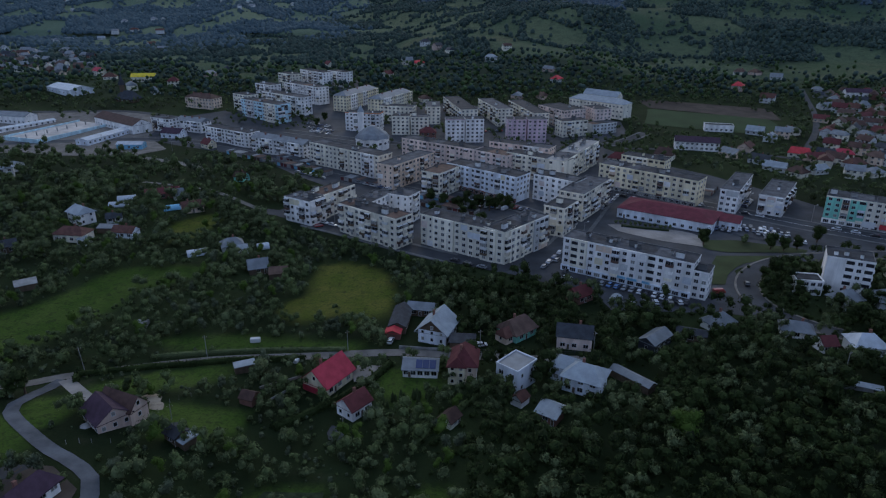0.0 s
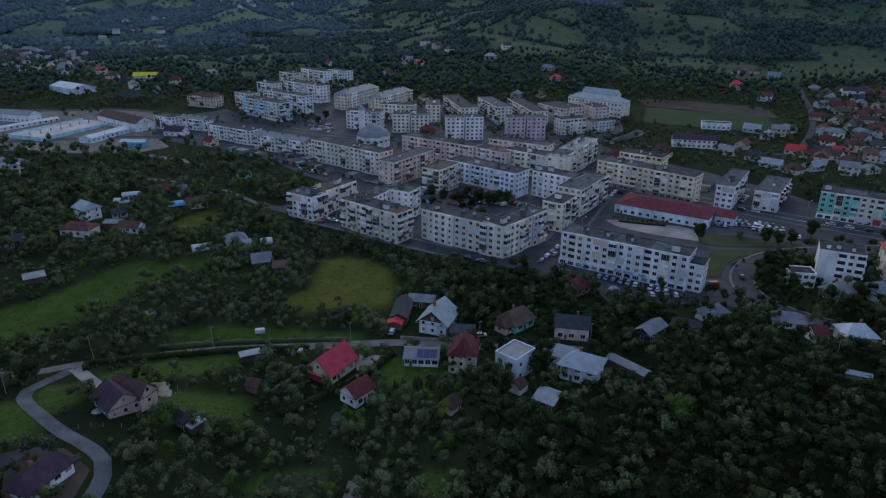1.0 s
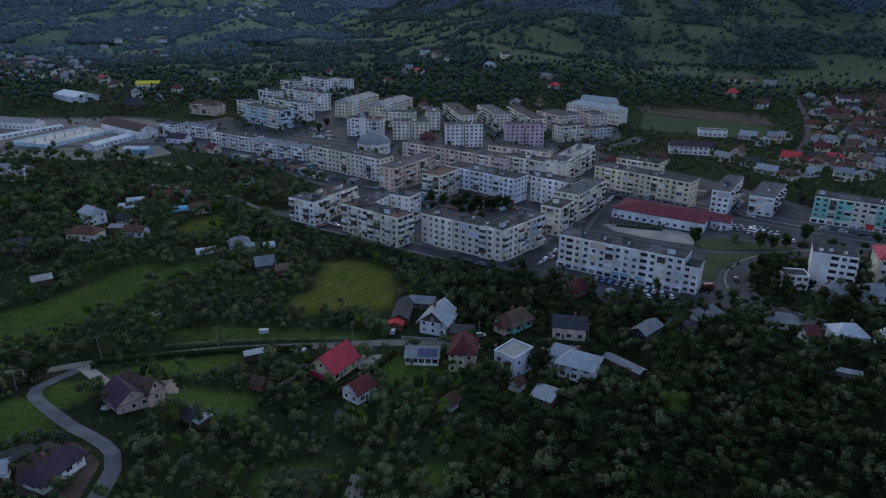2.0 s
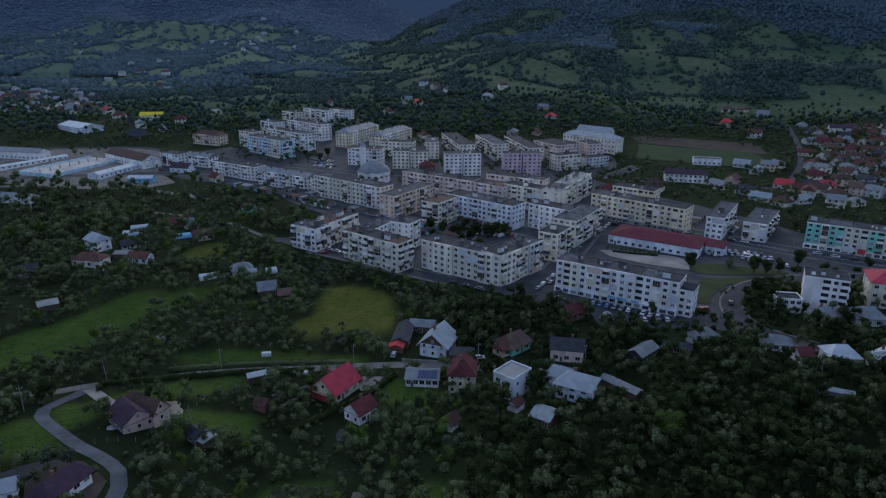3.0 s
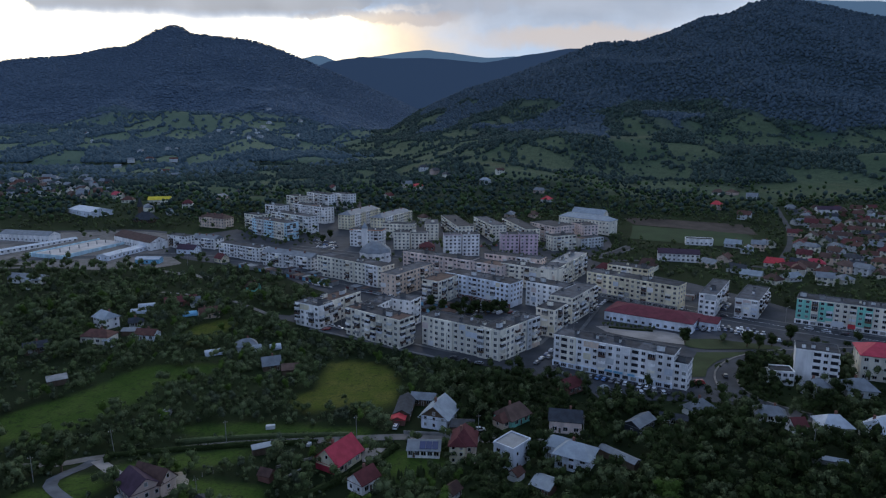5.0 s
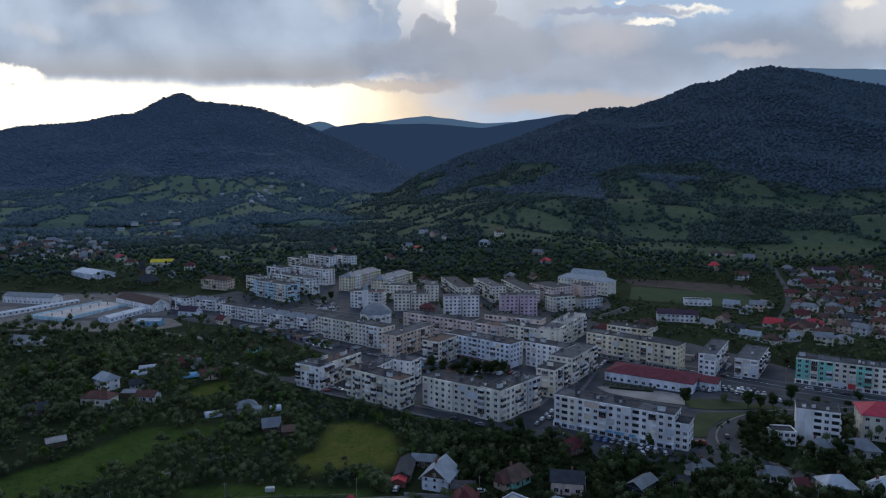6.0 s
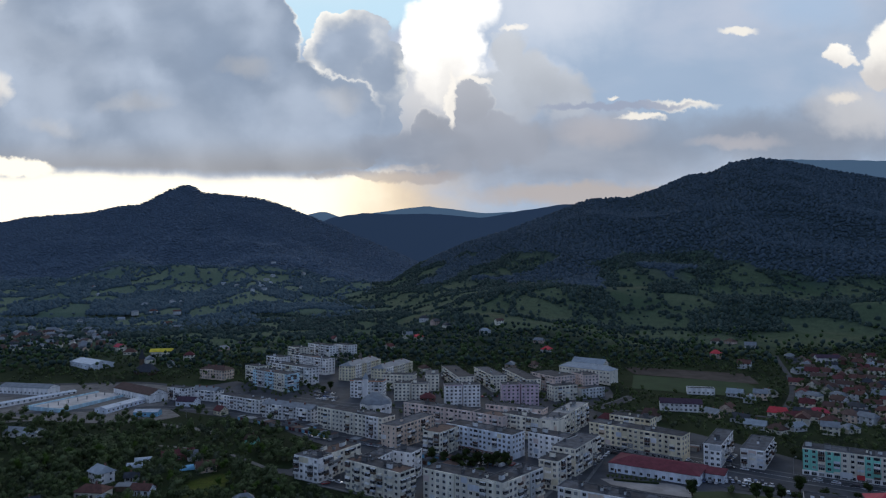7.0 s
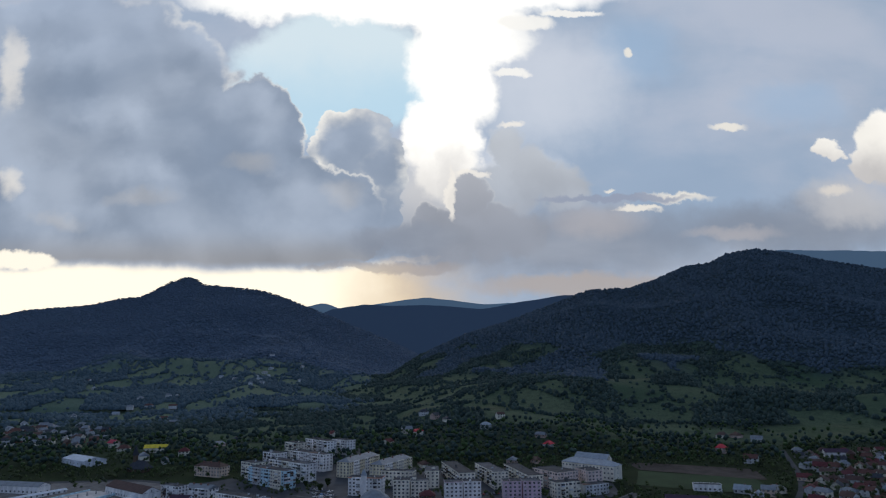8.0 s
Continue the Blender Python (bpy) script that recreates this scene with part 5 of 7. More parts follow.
house(43, 189.4, -11, 11, 8, 4.6, 7.2, "pink", "slate", "gable", "pink-walled house with a dark green-black roof", 3, 1, True, 0.5, 2)
house(69, 188.4, 43, 10.5, 5.6, 3.4, 5.0, "slate", "tin", "gable", "barn with a grey roof and white doors", 4, 1, False, name="barn", category="barn")
house(56, 166.6, -50, 13.4, 3.6, 2.4, 3.2, "wood", "tin", "gable", "long low shed with a sheet roof", 0, 1, False, 0.3, 0, name="long_shed", category="shed")
house(29, 149, -35, 6, 5.2, 2.6, 4.0, "brick", "white_tin", "lean", "brick shed with a pale blue sheet roof", 1, 1, False, 0.4, 0, name="shed", category="shed")
house(21.8, 156, 50, 4, 3.6, 2.2, 3.6, "white", "clay", "gable", "small shed with reddish tiles", 0, 1, False, 0.3, 0, name="shed", category="shed")
house(6.5, 187.2, -5, 8, 5, 2.8, 3.6, "wood", "slate", "lean", "garage with a dark roof beside the lane", 1, 1, False, 0.3, 0, name="garage", category="garage")
house(82.5, 193, -20, 9, 4.6, 2.8, 3.8, "wood", "slate", "gable", "dark barn with a pale roof edge", 3, 1, False, 0.5, 0, name="barn", category="barn")
house(94.4, 201, 30, 8.8, 7.2, 3.0, 5.6, "white", "tin", "hip", "bungalow with a grey hipped roof", 3, 1, True, 0.7)
house(118, 195, -20, 9.5, 6.5, 3.0, 5.0, "white", "tin", "hip", "long bungalow with grey hipped roof", 3, 1, True, 0.7)
house(133, 182, -5, 9.5, 8, 3.8, 6.4, "white", "bright_tin", "hip", "white house with a pale hipped roof", 3, 1, True, 0.7)
house(147, 179, 30, 10, 8, 3.8, 6.4, "cream", "bright_tin", "half", "house with a pale blue metal roof", 3, 1, True, 0.7)
house(121.5, 183.5, 5, 4.6, 5.4, 3.0, 5.0, "white", "maroon", "gable", "small house with a dark red roof", 2, 1, False)
house(118.5, 158.5, -25, 9.5, 2.0, 1.3, 1.8, "concrete", "white_tin", "lean", "long low hutch with a pale roof", 0, 1, False, 0.2, 0, name="long_shed", category="shed")
house(139.5, 231, -10, 9.6, 7.2, 5.8, 6, "white", "bitumen", "flat", "modern white flat-roofed house", 4, 2, False, 0.1, 2)
house(148, 219, 20, 9, 8, 3.4, 6.4, "grey", "tin", "hip", "bungalow with a grey hipped roof", 2, 1, True, 0.7)
house(165, 219, -10, 11, 9, 3.4, 6.4, "grey", "tin", "hip", "bungalow with a grey hipped roof", 2, 1, True, 0.7)
house(188, 237, -22, 22, 16, 11, 14.5, "cream", "red", "hip", "three-storey house with a red hipped roof", 6, 3, False, 0.8, 3)
house(51, 222.5, 35, 8, 6.5, 3, 5.6, "brick", "maroon", "gable", "old house with reddish tiles", 2)

# ---- houses among the western orchards ----
house(-171, 295.5, -35, 10, 8, 5.6, 8.2, "white", "white_tin", "half", "white three-storey house with a pale roof", 3, 2, True, 0.7, 2)
house(-163.3, 273, -8, 14, 8, 3.6, 6.0, "cream", "clay", "hip", "long cream bungalow with reddish tiles", 4, 1, True)
house(-156, 268, -20, 5, 4, 2.4, 3.0, "white", "white_tin", "lean", "porch with a white sheet roof", 0, 1, False, 0.3, 0, name="outbuilding", category="outbuilding")
house(-153, 283, 0, 8, 4, 2.6, 3.4, "wood", "tin", "lean", "open shed with a grey sheet roof", 0, 1, False, 0.3, 0, name="shed", category="shed")
house(-157, 298, 20, 6.5, 5, 2.4, 4.2, "grey", "slate", "gable", "house with a grey sheet roof", 2)
house(-143, 279, -10, 10, 6, 3, 5, "cool", "clay", "gable", "small house with reddish tiles", 3)
house(-127, 318, 30, 10, 7, 3, 5.4, "peach", "clay", "gable", "house with orange-red tiles", 2)
house(-141.5, 338, 30, 5, 5, 3, 5.6, "white", "tin", "gable", "small white gabled house", 1)
house(-150.5, 340, 25, 17, 7, 3, 5.2, "brick", "maroon", "gable", "long house with a dark maroon roof", 3)
house(-92.5, 269.4, 25, 9, 7, 3, 5.4, "grey", "tin", "hip", "grey-roofed house among trees", 2)
house(-87.5, 266, 25, 5, 4.5, 2.5, 3.6, "white", "white_tin", "gable", "white outbuilding among orchard trees", 0, 1, False, 0.3, 0, name="outbuilding", category="outbuilding")
house(-75.2, 246.5, 20, 7.5, 6.5, 2.8, 5.6, "wood", "tin", "gable", "small house with a bluish sheet roof", 1)
house(-65.6, 241, 10, 7, 5, 2.5, 3.8, "wood", "rust", "lean", "shed with a rusty sheet roof", 0, 1, False, 0.3, 0, name="shed", category="shed")
house(-154.5, 222, 35, 7, 4, 2.4, 3.4, "wood", "concrete", "lean", "open shed with a pale felt roof", 0, 1, False, 0.3, 0, name="shed", category="shed")
house(-184, 257, 35, 9, 6, 3, 5.0, "wood", "slate", "gable", "old house with a dark roof", 2)
house(-276, 402, -14, 26, 9, 4, 6, "white", "tin", "gable", "long low building with a grey roof", 6, 1, False)
house(-262, 384, 30, 8, 7, 6, 8, "white", "white_tin", "hip", "white two-storey house with pale roof", 2, 2)
house(-59.5, 171.4, 25, 6, 3, 2.4, 2.8, "wood", "white_tin", "lean", "open lean-to with a white sheet roof", 0, 1, False, 0.2, 0, name="lean_to", category="shed")
house(-53.3, 154.5, -20, 4, 4, 2.2, 3.6, "brick", "brown", "gable", "small shed with a brown roof", 0, 1, False, 0.3, 0, name="shed", category="shed")
house(2.0, 146.5, 55, 4.5, 4, 2.4, 4.0, "cream", "brown", "gable", "summer house with a dark roof", 1, 1, False, 0.5, 0, name="summer_house", category="shed")


def polytunnel(x, y, rot, length, mat):
    """A hooped greenhouse."""
    ob = thing("polytunnel", pose(x, y, ground_z(x, y), 0, 0, rot), "garden polytunnel under pale sheeting", "greenhouse", "polytunnels")
    bm, n, r = bmesh.new(), 10, 2.4
    arc = [(r * math.cos(math.pi * i / n), r * 0.95 * math.sin(math.pi * i / n)) for i in range(n + 1)]
    solid(bm, [((0, *arc[i]), (length, *arc[i]), (length, *arc[i + 1]), (0, *arc[i + 1])) for i in range(n)] + [tuple((0, *a) for a in arc), tuple((length, *a) for a in arc[::-1])])
    part("cover", bm, M[mat], ob)
    FOOTPRINTS.append((x + math.cos(radians(rot)) * length / 2, y + math.sin(radians(rot)) * length / 2, length * 0.75))


# the one at (63.2, 219.5) stands in for a grey arched tank
for args in ((-171, 331, 20, 9, "bright_tin"), (-170, 320, 10, 9, "bright_tin"), (-143, 316, 25, 12, "blue_tin"), (-109, 260, 25, 8, "bright_tin"), (-82, 271, 25, 5, "bright_tin"), (-103, 198, 5, 3, "concrete"), (63.2, 219.5, 60, 4.5, "white_tin"), (62, 262, 50, 3, "white_tin")):
    polytunnel(*args)

# ---- the village on the right and the hamlets ----
WALLS = ("cream", "cream", "grey", "peach", "grey", "raw")
CLUSTERS = [
    [(198, 448, "tin"), (217, 467, "peach"), (211, 430, "slate"), (212, 412, "white_tin"), (248, 497, "white_tin"), (262, 508, "tin"), (275, 519, "tin"), (246, 449, "brightred"), (250, 437, "maroon"), (264, 449, "slate"), (250, 423, "clay"), (236, 406, "white_tin")],
    [(276, 449, "red"), (292, 458, "brown"), (300, 498, "tin"), (297, 510, "maroon"), (327, 509, "tin"), (338, 502, "clay"), (357, 601, "maroon"), (444, 644, "white_tin"), (386, 577, "clay"), (365, 577, "maroon"), (356, 588, "rust"), (353, 616, "tin"), (322, 565, "maroon")],
    [(379, 541, "brown"), (334, 478, "clay"), (309, 458, "slate"), (295, 423, "tin"), (302, 414, "brown"), (253, 396, "tin"), (288, 431, "rust"), (359, 553, "brown"), (360, 530, "clay"), (420, 602, "clay"), (331, 553, "brown"), (330, 530, "slate"), (265, 437, "brown")],
    [(220, 399, "brown"), (246, 519, "white_tin"), (268, 421, "clay"), (400, 560, "clay"), (420, 575, "maroon"), (400, 610, "brown"), (440, 600, "clay"), (310, 480, "brown"), (345, 520, "maroon"), (375, 610, "clay"), (320, 440, "clay"), (335, 455, "brown"), (350, 480, "maroon")],
    [(-141, 838, "maroon"), (-63, 751, "maroon"), (-45, 835, "tin"), (-31, 804, "brightred"), (-9, 913, "slate"), (-26, 948, "slate"), (7, 888, "slate"), (79, 868, "brown"), (56, 816, "white_tin"), (117, 760, "tin"), (120, 720, "brightred"), (96, 656, "brown"), (72, 656, "tin"), (-18, 640, "brown"), (302, 692, "brightred")],
    [(311, 643, "clay"), (341, 783, "rust"), (355, 775, "brown"), (366, 746, "tin"), (-616, 940, "clay"), (-616, 980, "brown"), (-626, 1027, "tin"), (-542, 909, "tin"), (-506, 840, "slate"), (-470, 807, "tin"), (-434, 766, "slate"), (-645, 1146, "tin"), (-690, 1269, "white_tin"), (-640, 1290, "white_tin")],
    [(-604, 907, "clay"), (-654, 1022, "tin"), (-556, 874, "brown"), (-389, 765, "red"), (-363, 736, "clay"), (-316, 681, "tin"), (-287, 668, "tin"), (-281, 701, "maroon"), (-620, 1305, "tin"), (-594, 1330, "clay"), (-495, 1165, "clay"), (-447, 1088, "white_tin"), (-535, 1305, "clay"), (-584, 1449, "white_tin")],
    [(-602, 1447, "white_tin"), (-650, 1416, "tin"), (-942, 1566, "tin"), (-814, 1537, "white_tin"), (-872, 1628, "clay"), (-1075, 1974, "white_tin"), (-542, 1722, "white_tin"), (-595, 1775, "white_tin"), (-486, 1730, "white_tin"), (-480, 1777, "white_tin"), (-483, 1837, "white_tin"), (-516, 2002, "white_tin")],
    [(-500, 1860, "white_tin"), (-492, 1900, "white_tin"), (-412, 1946, "white_tin"), (-374, 1740, "white_tin"), (-439, 1505, "white_tin"), (-431, 1574, "white_tin"), (-588, 1683, "white_tin"), (-255, 800, "slate"), (-264, 762, "tin"), (-455, 1640, "white_tin"), (-590, 960, "brown"), (-570, 930, "tin"), (-480, 850, "brown")],
]
rnd = random.Random(11)
for cluster in CLUSTERS:
    for x, y, roof in cluster:
        far = y > 1000
        tall = rnd.random() < 0.35
        w, d = rnd.uniform(10, 14), rnd.uniform(7.5, 9.5)
        eave = 5.4 if tall else 3.2
        wall = "peach" if roof == "peach" else "grey" if far else "grey" if roof == "white_tin" else rnd.choice(WALLS)
        roof = "tin" if far and roof == "white_tin" and rnd.random() < 0.7 else roof
        kind = {"clay": "reddish tiled", "maroon": "dark red", "brown": "brown tiled", "tin": "grey sheet", "slate": "dark", "rust": "rusty", "white_tin": "pale metal", "brightred": "bright red", "red": "red sheet", "peach": "orange"}[roof]
        house(x, y, rnd.choice((-33, 57, 10, -60)) + rnd.uniform(-8, 8), w * (1.15 if far else 1), d, eave, eave + rnd.uniform(2.4, 3.4), wall, "clay" if roof == "peach" else roof, rnd.choice(("gable", "gable", "hip", "half")),
              "%s house with a %s roof" % ({"white": "white", "cream": "cream", "peach": "peach", "grey": "grey", "raw": "bare brick"}[wall], kind), (0 if y > 1200 else 2) if far else 3, 2 if tall else 1, not far, 0.5, 0 if y > 430 else 1)
rnd = random.Random(29)
for x0, x1, y0, y1, edge0, edge1, count in ((205, 470, 400, 690, 0.52, 0.70, 105), (-640, -420, 780, 1040, -0.72, -0.50, 46)):
    for _ in range(count * 6):
        x, y = rnd.uniform(x0, x1), rnd.uniform(y0, y1)
        if not edge0 < x / (y + 30) < edge1 or any(math.hypot(x - fx, y - fy) < r + 6.5 for fx, fy, r in FOOTPRINTS):
            continue
        if min(float(roads_distance(np.array([x]), np.array([y]), way)[0]) for way in (VILLAGE, RISE, MAIN, WESTERN)) < 9 or count < 1:
            continue
        count -= 1
        roof, kind = rnd.choice((("clay", "reddish tiled"), ("brown", "brown tiled"), ("brown", "brown tiled"), ("maroon", "dark red"), ("rust", "rusty"), ("tin", "grey sheet"), ("slate", "dark"), ("slate", "dark")) if x > 0 else (("tin", "grey sheet"), ("tin", "grey sheet"), ("slate", "dark"), ("rust", "rusty")))
        # darker walls in the mix carry the shade of the trees round the houses
        wall, tint = rnd.choice((("cream", "cream"), ("grey", "grey"), ("concrete", "shade-darkened concrete"), ("raw", "bare brick"), ("brick", "shade-darkened brick")))
        eave = rnd.choice((3.0, 3.2, 3.4, 5.2))
        house(x, y, rnd.choice((-33, 57, 10)) + rnd.uniform(-8, 8), rnd.uniform(8.5, 12), rnd.uniform(7, 9), eave, eave + rnd.uniform(2.4, 3.4), wall, roof, rnd.choice(("gable", "gable", "hip", "half")),
              "%s house with a %s roof" % (tint, kind), 2 if 0 < x and y < 520 else 1, 2 if eave > 5 else 1, y < 520, 0.5, 0)
house(221, 530, -14, 22, 9, 5, 7, "white", "bitumen", "flat", "long low white stadium building", 6, 1, False)
house(182, 470, -14, 30, 11, 6.2, 9, "white", "purple", "gable", "long white building with a dark purple roof", 9, 2, False)
house(412, 669, -10, 24, 10, 5, 8, "white", "purple", "gable", "long white building with a dark roof", 6, 1, False)
house(150, 440, -35, 12, 9, 4, 8, "cream", "brown", "half", "house with a steep brown roof", 2)
house(-12, 497, 3, 12, 11, 6, 9, "brick", "maroon", "hip", "red-roofed house between the towers", 3, 2)
house(116, 425, -30, 14, 9, 5, 8, "cream", "maroon", "hip", "old house with a dark red roof", 3, 2)
house(-205, 498, -15, 16, 10, 4, 7, "cool", "purple", "gable", "white workshop with a dark purple roof", 3)
house(-168, 466, -40, 9, 7, 3.4, 6.4, "yellow", "maroon", "gable", "small yellow house with a dark red roof", 2)
house(-120, 380, -20, 7, 6, 3, 5.4, "mint", "brown", "gable", "small green-walled house by a track", 1)
house(-322, 726, 10, 24, 12, 5, 8, "cream", "yellow_tin", "gable", "hall with a bright yellow sheet roof", 5, 1, False)


# ---- trees ----
def leaf_cloud(rnd, size, height, count, leaf, lumps):
    """A crown: dark lumps, with small leaf sprays over them. Returns points and faces."""
    pts, faces = [], []
    centres = []
    for i in range(lumps):
        t = rnd.uniform(0, 2 * math.pi)
        r = size * rnd.uniform(0.0, 0.62)
        centres.append((Vector((r * math.cos(t), r * math.sin(t), height * rnd.uniform(0.36, 0.84))), size * rnd.uniform(0.26, 0.50)))
    bm = bmesh.new()
    bmesh.ops.create_icosphere(bm, subdivisions=1, radius=1)
    ball = [v.co.copy() for v in bm.verts]
    ball_faces = [[v.index for v in f.verts] for f in bm.faces]
    bm.free()
    for c, r in centres:
        k = len(pts)
        pts += [c + v * r * rnd.uniform(0.62, 0.88) for v in ball]
        faces += [[k + i for i in f] for f in ball_faces]
    for i in range(count):
        c, r = centres[i % lumps]
        d = Vector((rnd.gauss(0, 1), rnd.gauss(0, 1), rnd.gauss(0.35, 1))).normalized()
        p = c + d * r * rnd.uniform(0.72, 1.14)
        n = (d * 1.1 + Vector((rnd.uniform(-1, 1), rnd.uniform(-1, 1), rnd.uniform(-0.4, 1.2))) * 0.6).normalized()
        a = n.orthogonal().normalized() * leaf * rnd.uniform(0.5, 1.0)
        b = n.cross(a).normalized() * leaf * rnd.uniform(0.35, 0.8)
        k = len(pts)
        pts += [p - a - b * 0.6, p + a - b * 0.5, p + b]
        faces.append([k, k + 1, k + 2])
    return pts, faces


def crown_mesh(seed, size, height, count, leaf, lumps, mat):
    pts, faces = leaf_cloud(random.Random(seed), size, height, count, leaf, lumps)
    mesh = bpy.data.meshes.new("crown")
    mesh.from_pydata([tuple(p) for p in pts], [], faces)
    mesh.materials.append(M[mat])
    mesh.polygons.foreach_set("use_smooth", np.arange(len(faces)) < 20 * lumps)
    return mesh


def trunk_mesh(seed, size, height):
    rnd = random.Random(seed)
    bm = bmesh.new()
    tube(bm, (0, 0, -0.4), (0.1, 0, height * 0.35), 0.045 * height, 0.03 * height, 7)
    tube(bm, (0.1, 0, height * 0.35), (0, 0.1, height * 0.7), 0.03 * height, 0.01 * height, 6)
    for i in range(5):
        t = 2 * math.pi * i / 5 + rnd.uniform(-0.4, 0.4)
        tube(bm, (0.08, 0, height * rnd.uniform(0.25, 0.4)), (size * 0.55 * math.cos(t), size * 0.55 * math.sin(t), height * rnd.uniform(0.5, 0.7)), 0.016 * height, 0.006 * height, 5)
    return to_mesh("trunk", bm, M["wood"])


def leafage(key, lo, hi):
    m, nt, bsdf = material(key, 0.75)
    isl = node(nt, "ShaderNodeNewGeometry", out=8)
    rnd_ob = node(nt, "ShaderNodeObjectInfo", out=5)
    k = calc(nt, "ADD", calc(nt, "MULTIPLY", calc(nt, "POWER", isl, 1.6), 0.85), calc(nt, "ADD", calc(nt, "MULTIPLY", rnd_ob, 0.2), fade(nt, cloud_noise(nt, node(nt, "ShaderNodeNewGeometry", out=0), 0.09, 3.0), 0.35, 0.65, 0.0, 0.35)))
    nt.links.new(mix(nt, k, lo, hi), bsdf.inputs["Base Color"])
    bsdf.inputs["Specular IOR Level"].default_value = 0.06
    M[key] = m


leafage("oak_leaves", (0.018, 0.027, 0.011), (0.110, 0.142, 0.056))
# leaf colour lowered to carry the eastern thickets' dense shade; dark hedges share it
leafage("shade_dark_leaves", (0.006, 0.010, 0.004), (0.046, 0.066, 0.021))
leafage("grey_leaves", (0.026, 0.035, 0.020), (0.106, 0.126, 0.076))
leafage("lime_leaves", (0.034, 0.062, 0.011), (0.072, 0.114, 0.022))
leafage("plum_leaves", (0.022, 0.031, 0.013), (0.122, 0.148, 0.068))

KINDS = [("dark green broadleaved tree with a dense round crown", "shade_dark_leaves", 3.4, 7.2, 2100, 0.30, 15), ("grey-green willow-like tree with a loose crown", "grey_leaves", 3.0, 5.6, 1900, 0.26, 14),
         ("bright green walnut tree with a full crown", "lime_leaves", 4.2, 7.6, 2500, 0.31, 17), ("dull green plum tree with a low crown", "plum_leaves", 2.5, 4.4, 1700, 0.25, 13),
         ("dark green broadleaved tree with a tall uneven crown", "shade_dark_leaves", 2.8, 8.2, 2000, 0.30, 15), ("dull green fruit tree with a spreading crown", "plum_leaves", 3.1, 5.0, 1900, 0.26, 14)]
TREES = []
for i, (label, mat, size, height, count, leaf, lumps) in enumerate(KINDS):
    TREES.append((label, trunk_mesh(i, size, height), crown_mesh(i + 20, size, height, count, leaf, lumps, mat), size))


def blocked(x, y, margin=0.0):
    """Whether a road, house, block or lawn keeps trees off."""
    bad = np.zeros(x.shape, bool)
    for line in WAYS:
        bad |= roads_distance(x, y, line) < 4.6 + margin
    bad |= (roads_distance(x, y, STREET) < 13.5) & (x < 28)
    bad |= (roads_distance(x, y, STREET) < 8) & (x > 28)
    for fx, fy, r in FOOTPRINTS:
        close = fy > 380 and fx > 190
        bad |= np.hypot(x - fx, y - fy) < (r * 0.8 + 0.6 if close else r * 0.88 + 1.2 + margin)
        bad |= (np.abs(x - fx) < r * 0.85) & (y < fy) & (y > fy - r - (5 if fy < 215 else 0.5 if close else 4) + 2 * margin)
    for ax, ay, rot, length, depth in BLOCKS:
        c, s = math.cos(radians(rot)), math.sin(radians(rot))
        u, v = (x - ax) * c + (y - ay) * s, -(x - ax) * s + (y - ay) * c
        bad |= (u > -3.5 - margin) & (u < length + 3.5 + margin) & (v > -3.5 - margin) & (v < depth + 3 + margin)
    for e in LAWNS + DRY_MEADOWS:
        bad |= within(x, y, *e) > 0.35
    return bad


def in_town(x, y):
    return (y > 206) & (y < 730) & (x > np.interp(y, *zip(*TOWN_LEFT)) - 2) & (x < np.interp(y, *zip(*TOWN_RIGHT)) + 2)


def sprinkle(rng, n, x0, x1, y0, y1):
    x, y = rng.uniform(x0, x1, n), rng.uniform(y0, y1, n)
    return x, y


def thin_out(x, y, gap):
    """Drops points that crowd their neighbours."""
    cell, keep = {}, []
    for i, (a, b) in enumerate(zip(x, y)):
        k = (int(a // gap), int(b // gap))
        if all(math.hypot(a - x[j], b - y[j]) > gap for dx in (-1, 0, 1) for dy in (-1, 0, 1) for j in cell.get((k[0] + dx, k[1] + dy), ())):
            cell.setdefault(k, []).append(i)
            keep.append(i)
    return np.array(keep, int)


rng = np.random.default_rng(8)
x, y = sprinkle(rng, 16000, -230, 230, 62, 350)
ok = (np.abs(x) < 0.80 * (y + 40) + 8) & ~in_town(x, y) & ~blocked(x, y)
scrub = value_noise(x, y, 26, 3)
ok &= (scrub > -0.21) | ((x > -5) & (y < 172) & (scrub > -0.32))
ok &= ~((x > 60) & (y > 208) & (x < 240) & (rng.random(len(x)) < 0.5))
x, y = x[ok], y[ok]
keep = thin_out(x, y, 2.7)
x, y = x[keep], y[keep]
z = land(x, y)
order = np.argsort(y + 0.12 * np.abs(x))
near, rest = order[:262], order[262:]
rnd = random.Random(5)
for i in near:
    # eastern trees mostly take the leaves with shade in their colour
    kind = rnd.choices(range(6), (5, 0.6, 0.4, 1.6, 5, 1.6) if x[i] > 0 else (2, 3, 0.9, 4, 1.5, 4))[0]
    label, trunk, crown, size = TREES[kind]
    s = rnd.uniform(0.8, 1.5) if x[i] > 0 else rnd.uniform(0.65, 1.3)
    ob = thing("tree", pose(x[i], y[i], z[i], 0, 0, rnd.uniform(0, 360)) @ Matrix.Diagonal((s, s, s * rnd.uniform(0.85, 1.15), 1)), label, "tree", "garden trees")
    part("trunk", trunk, None, ob)
    part("crown", crown, None, ob)


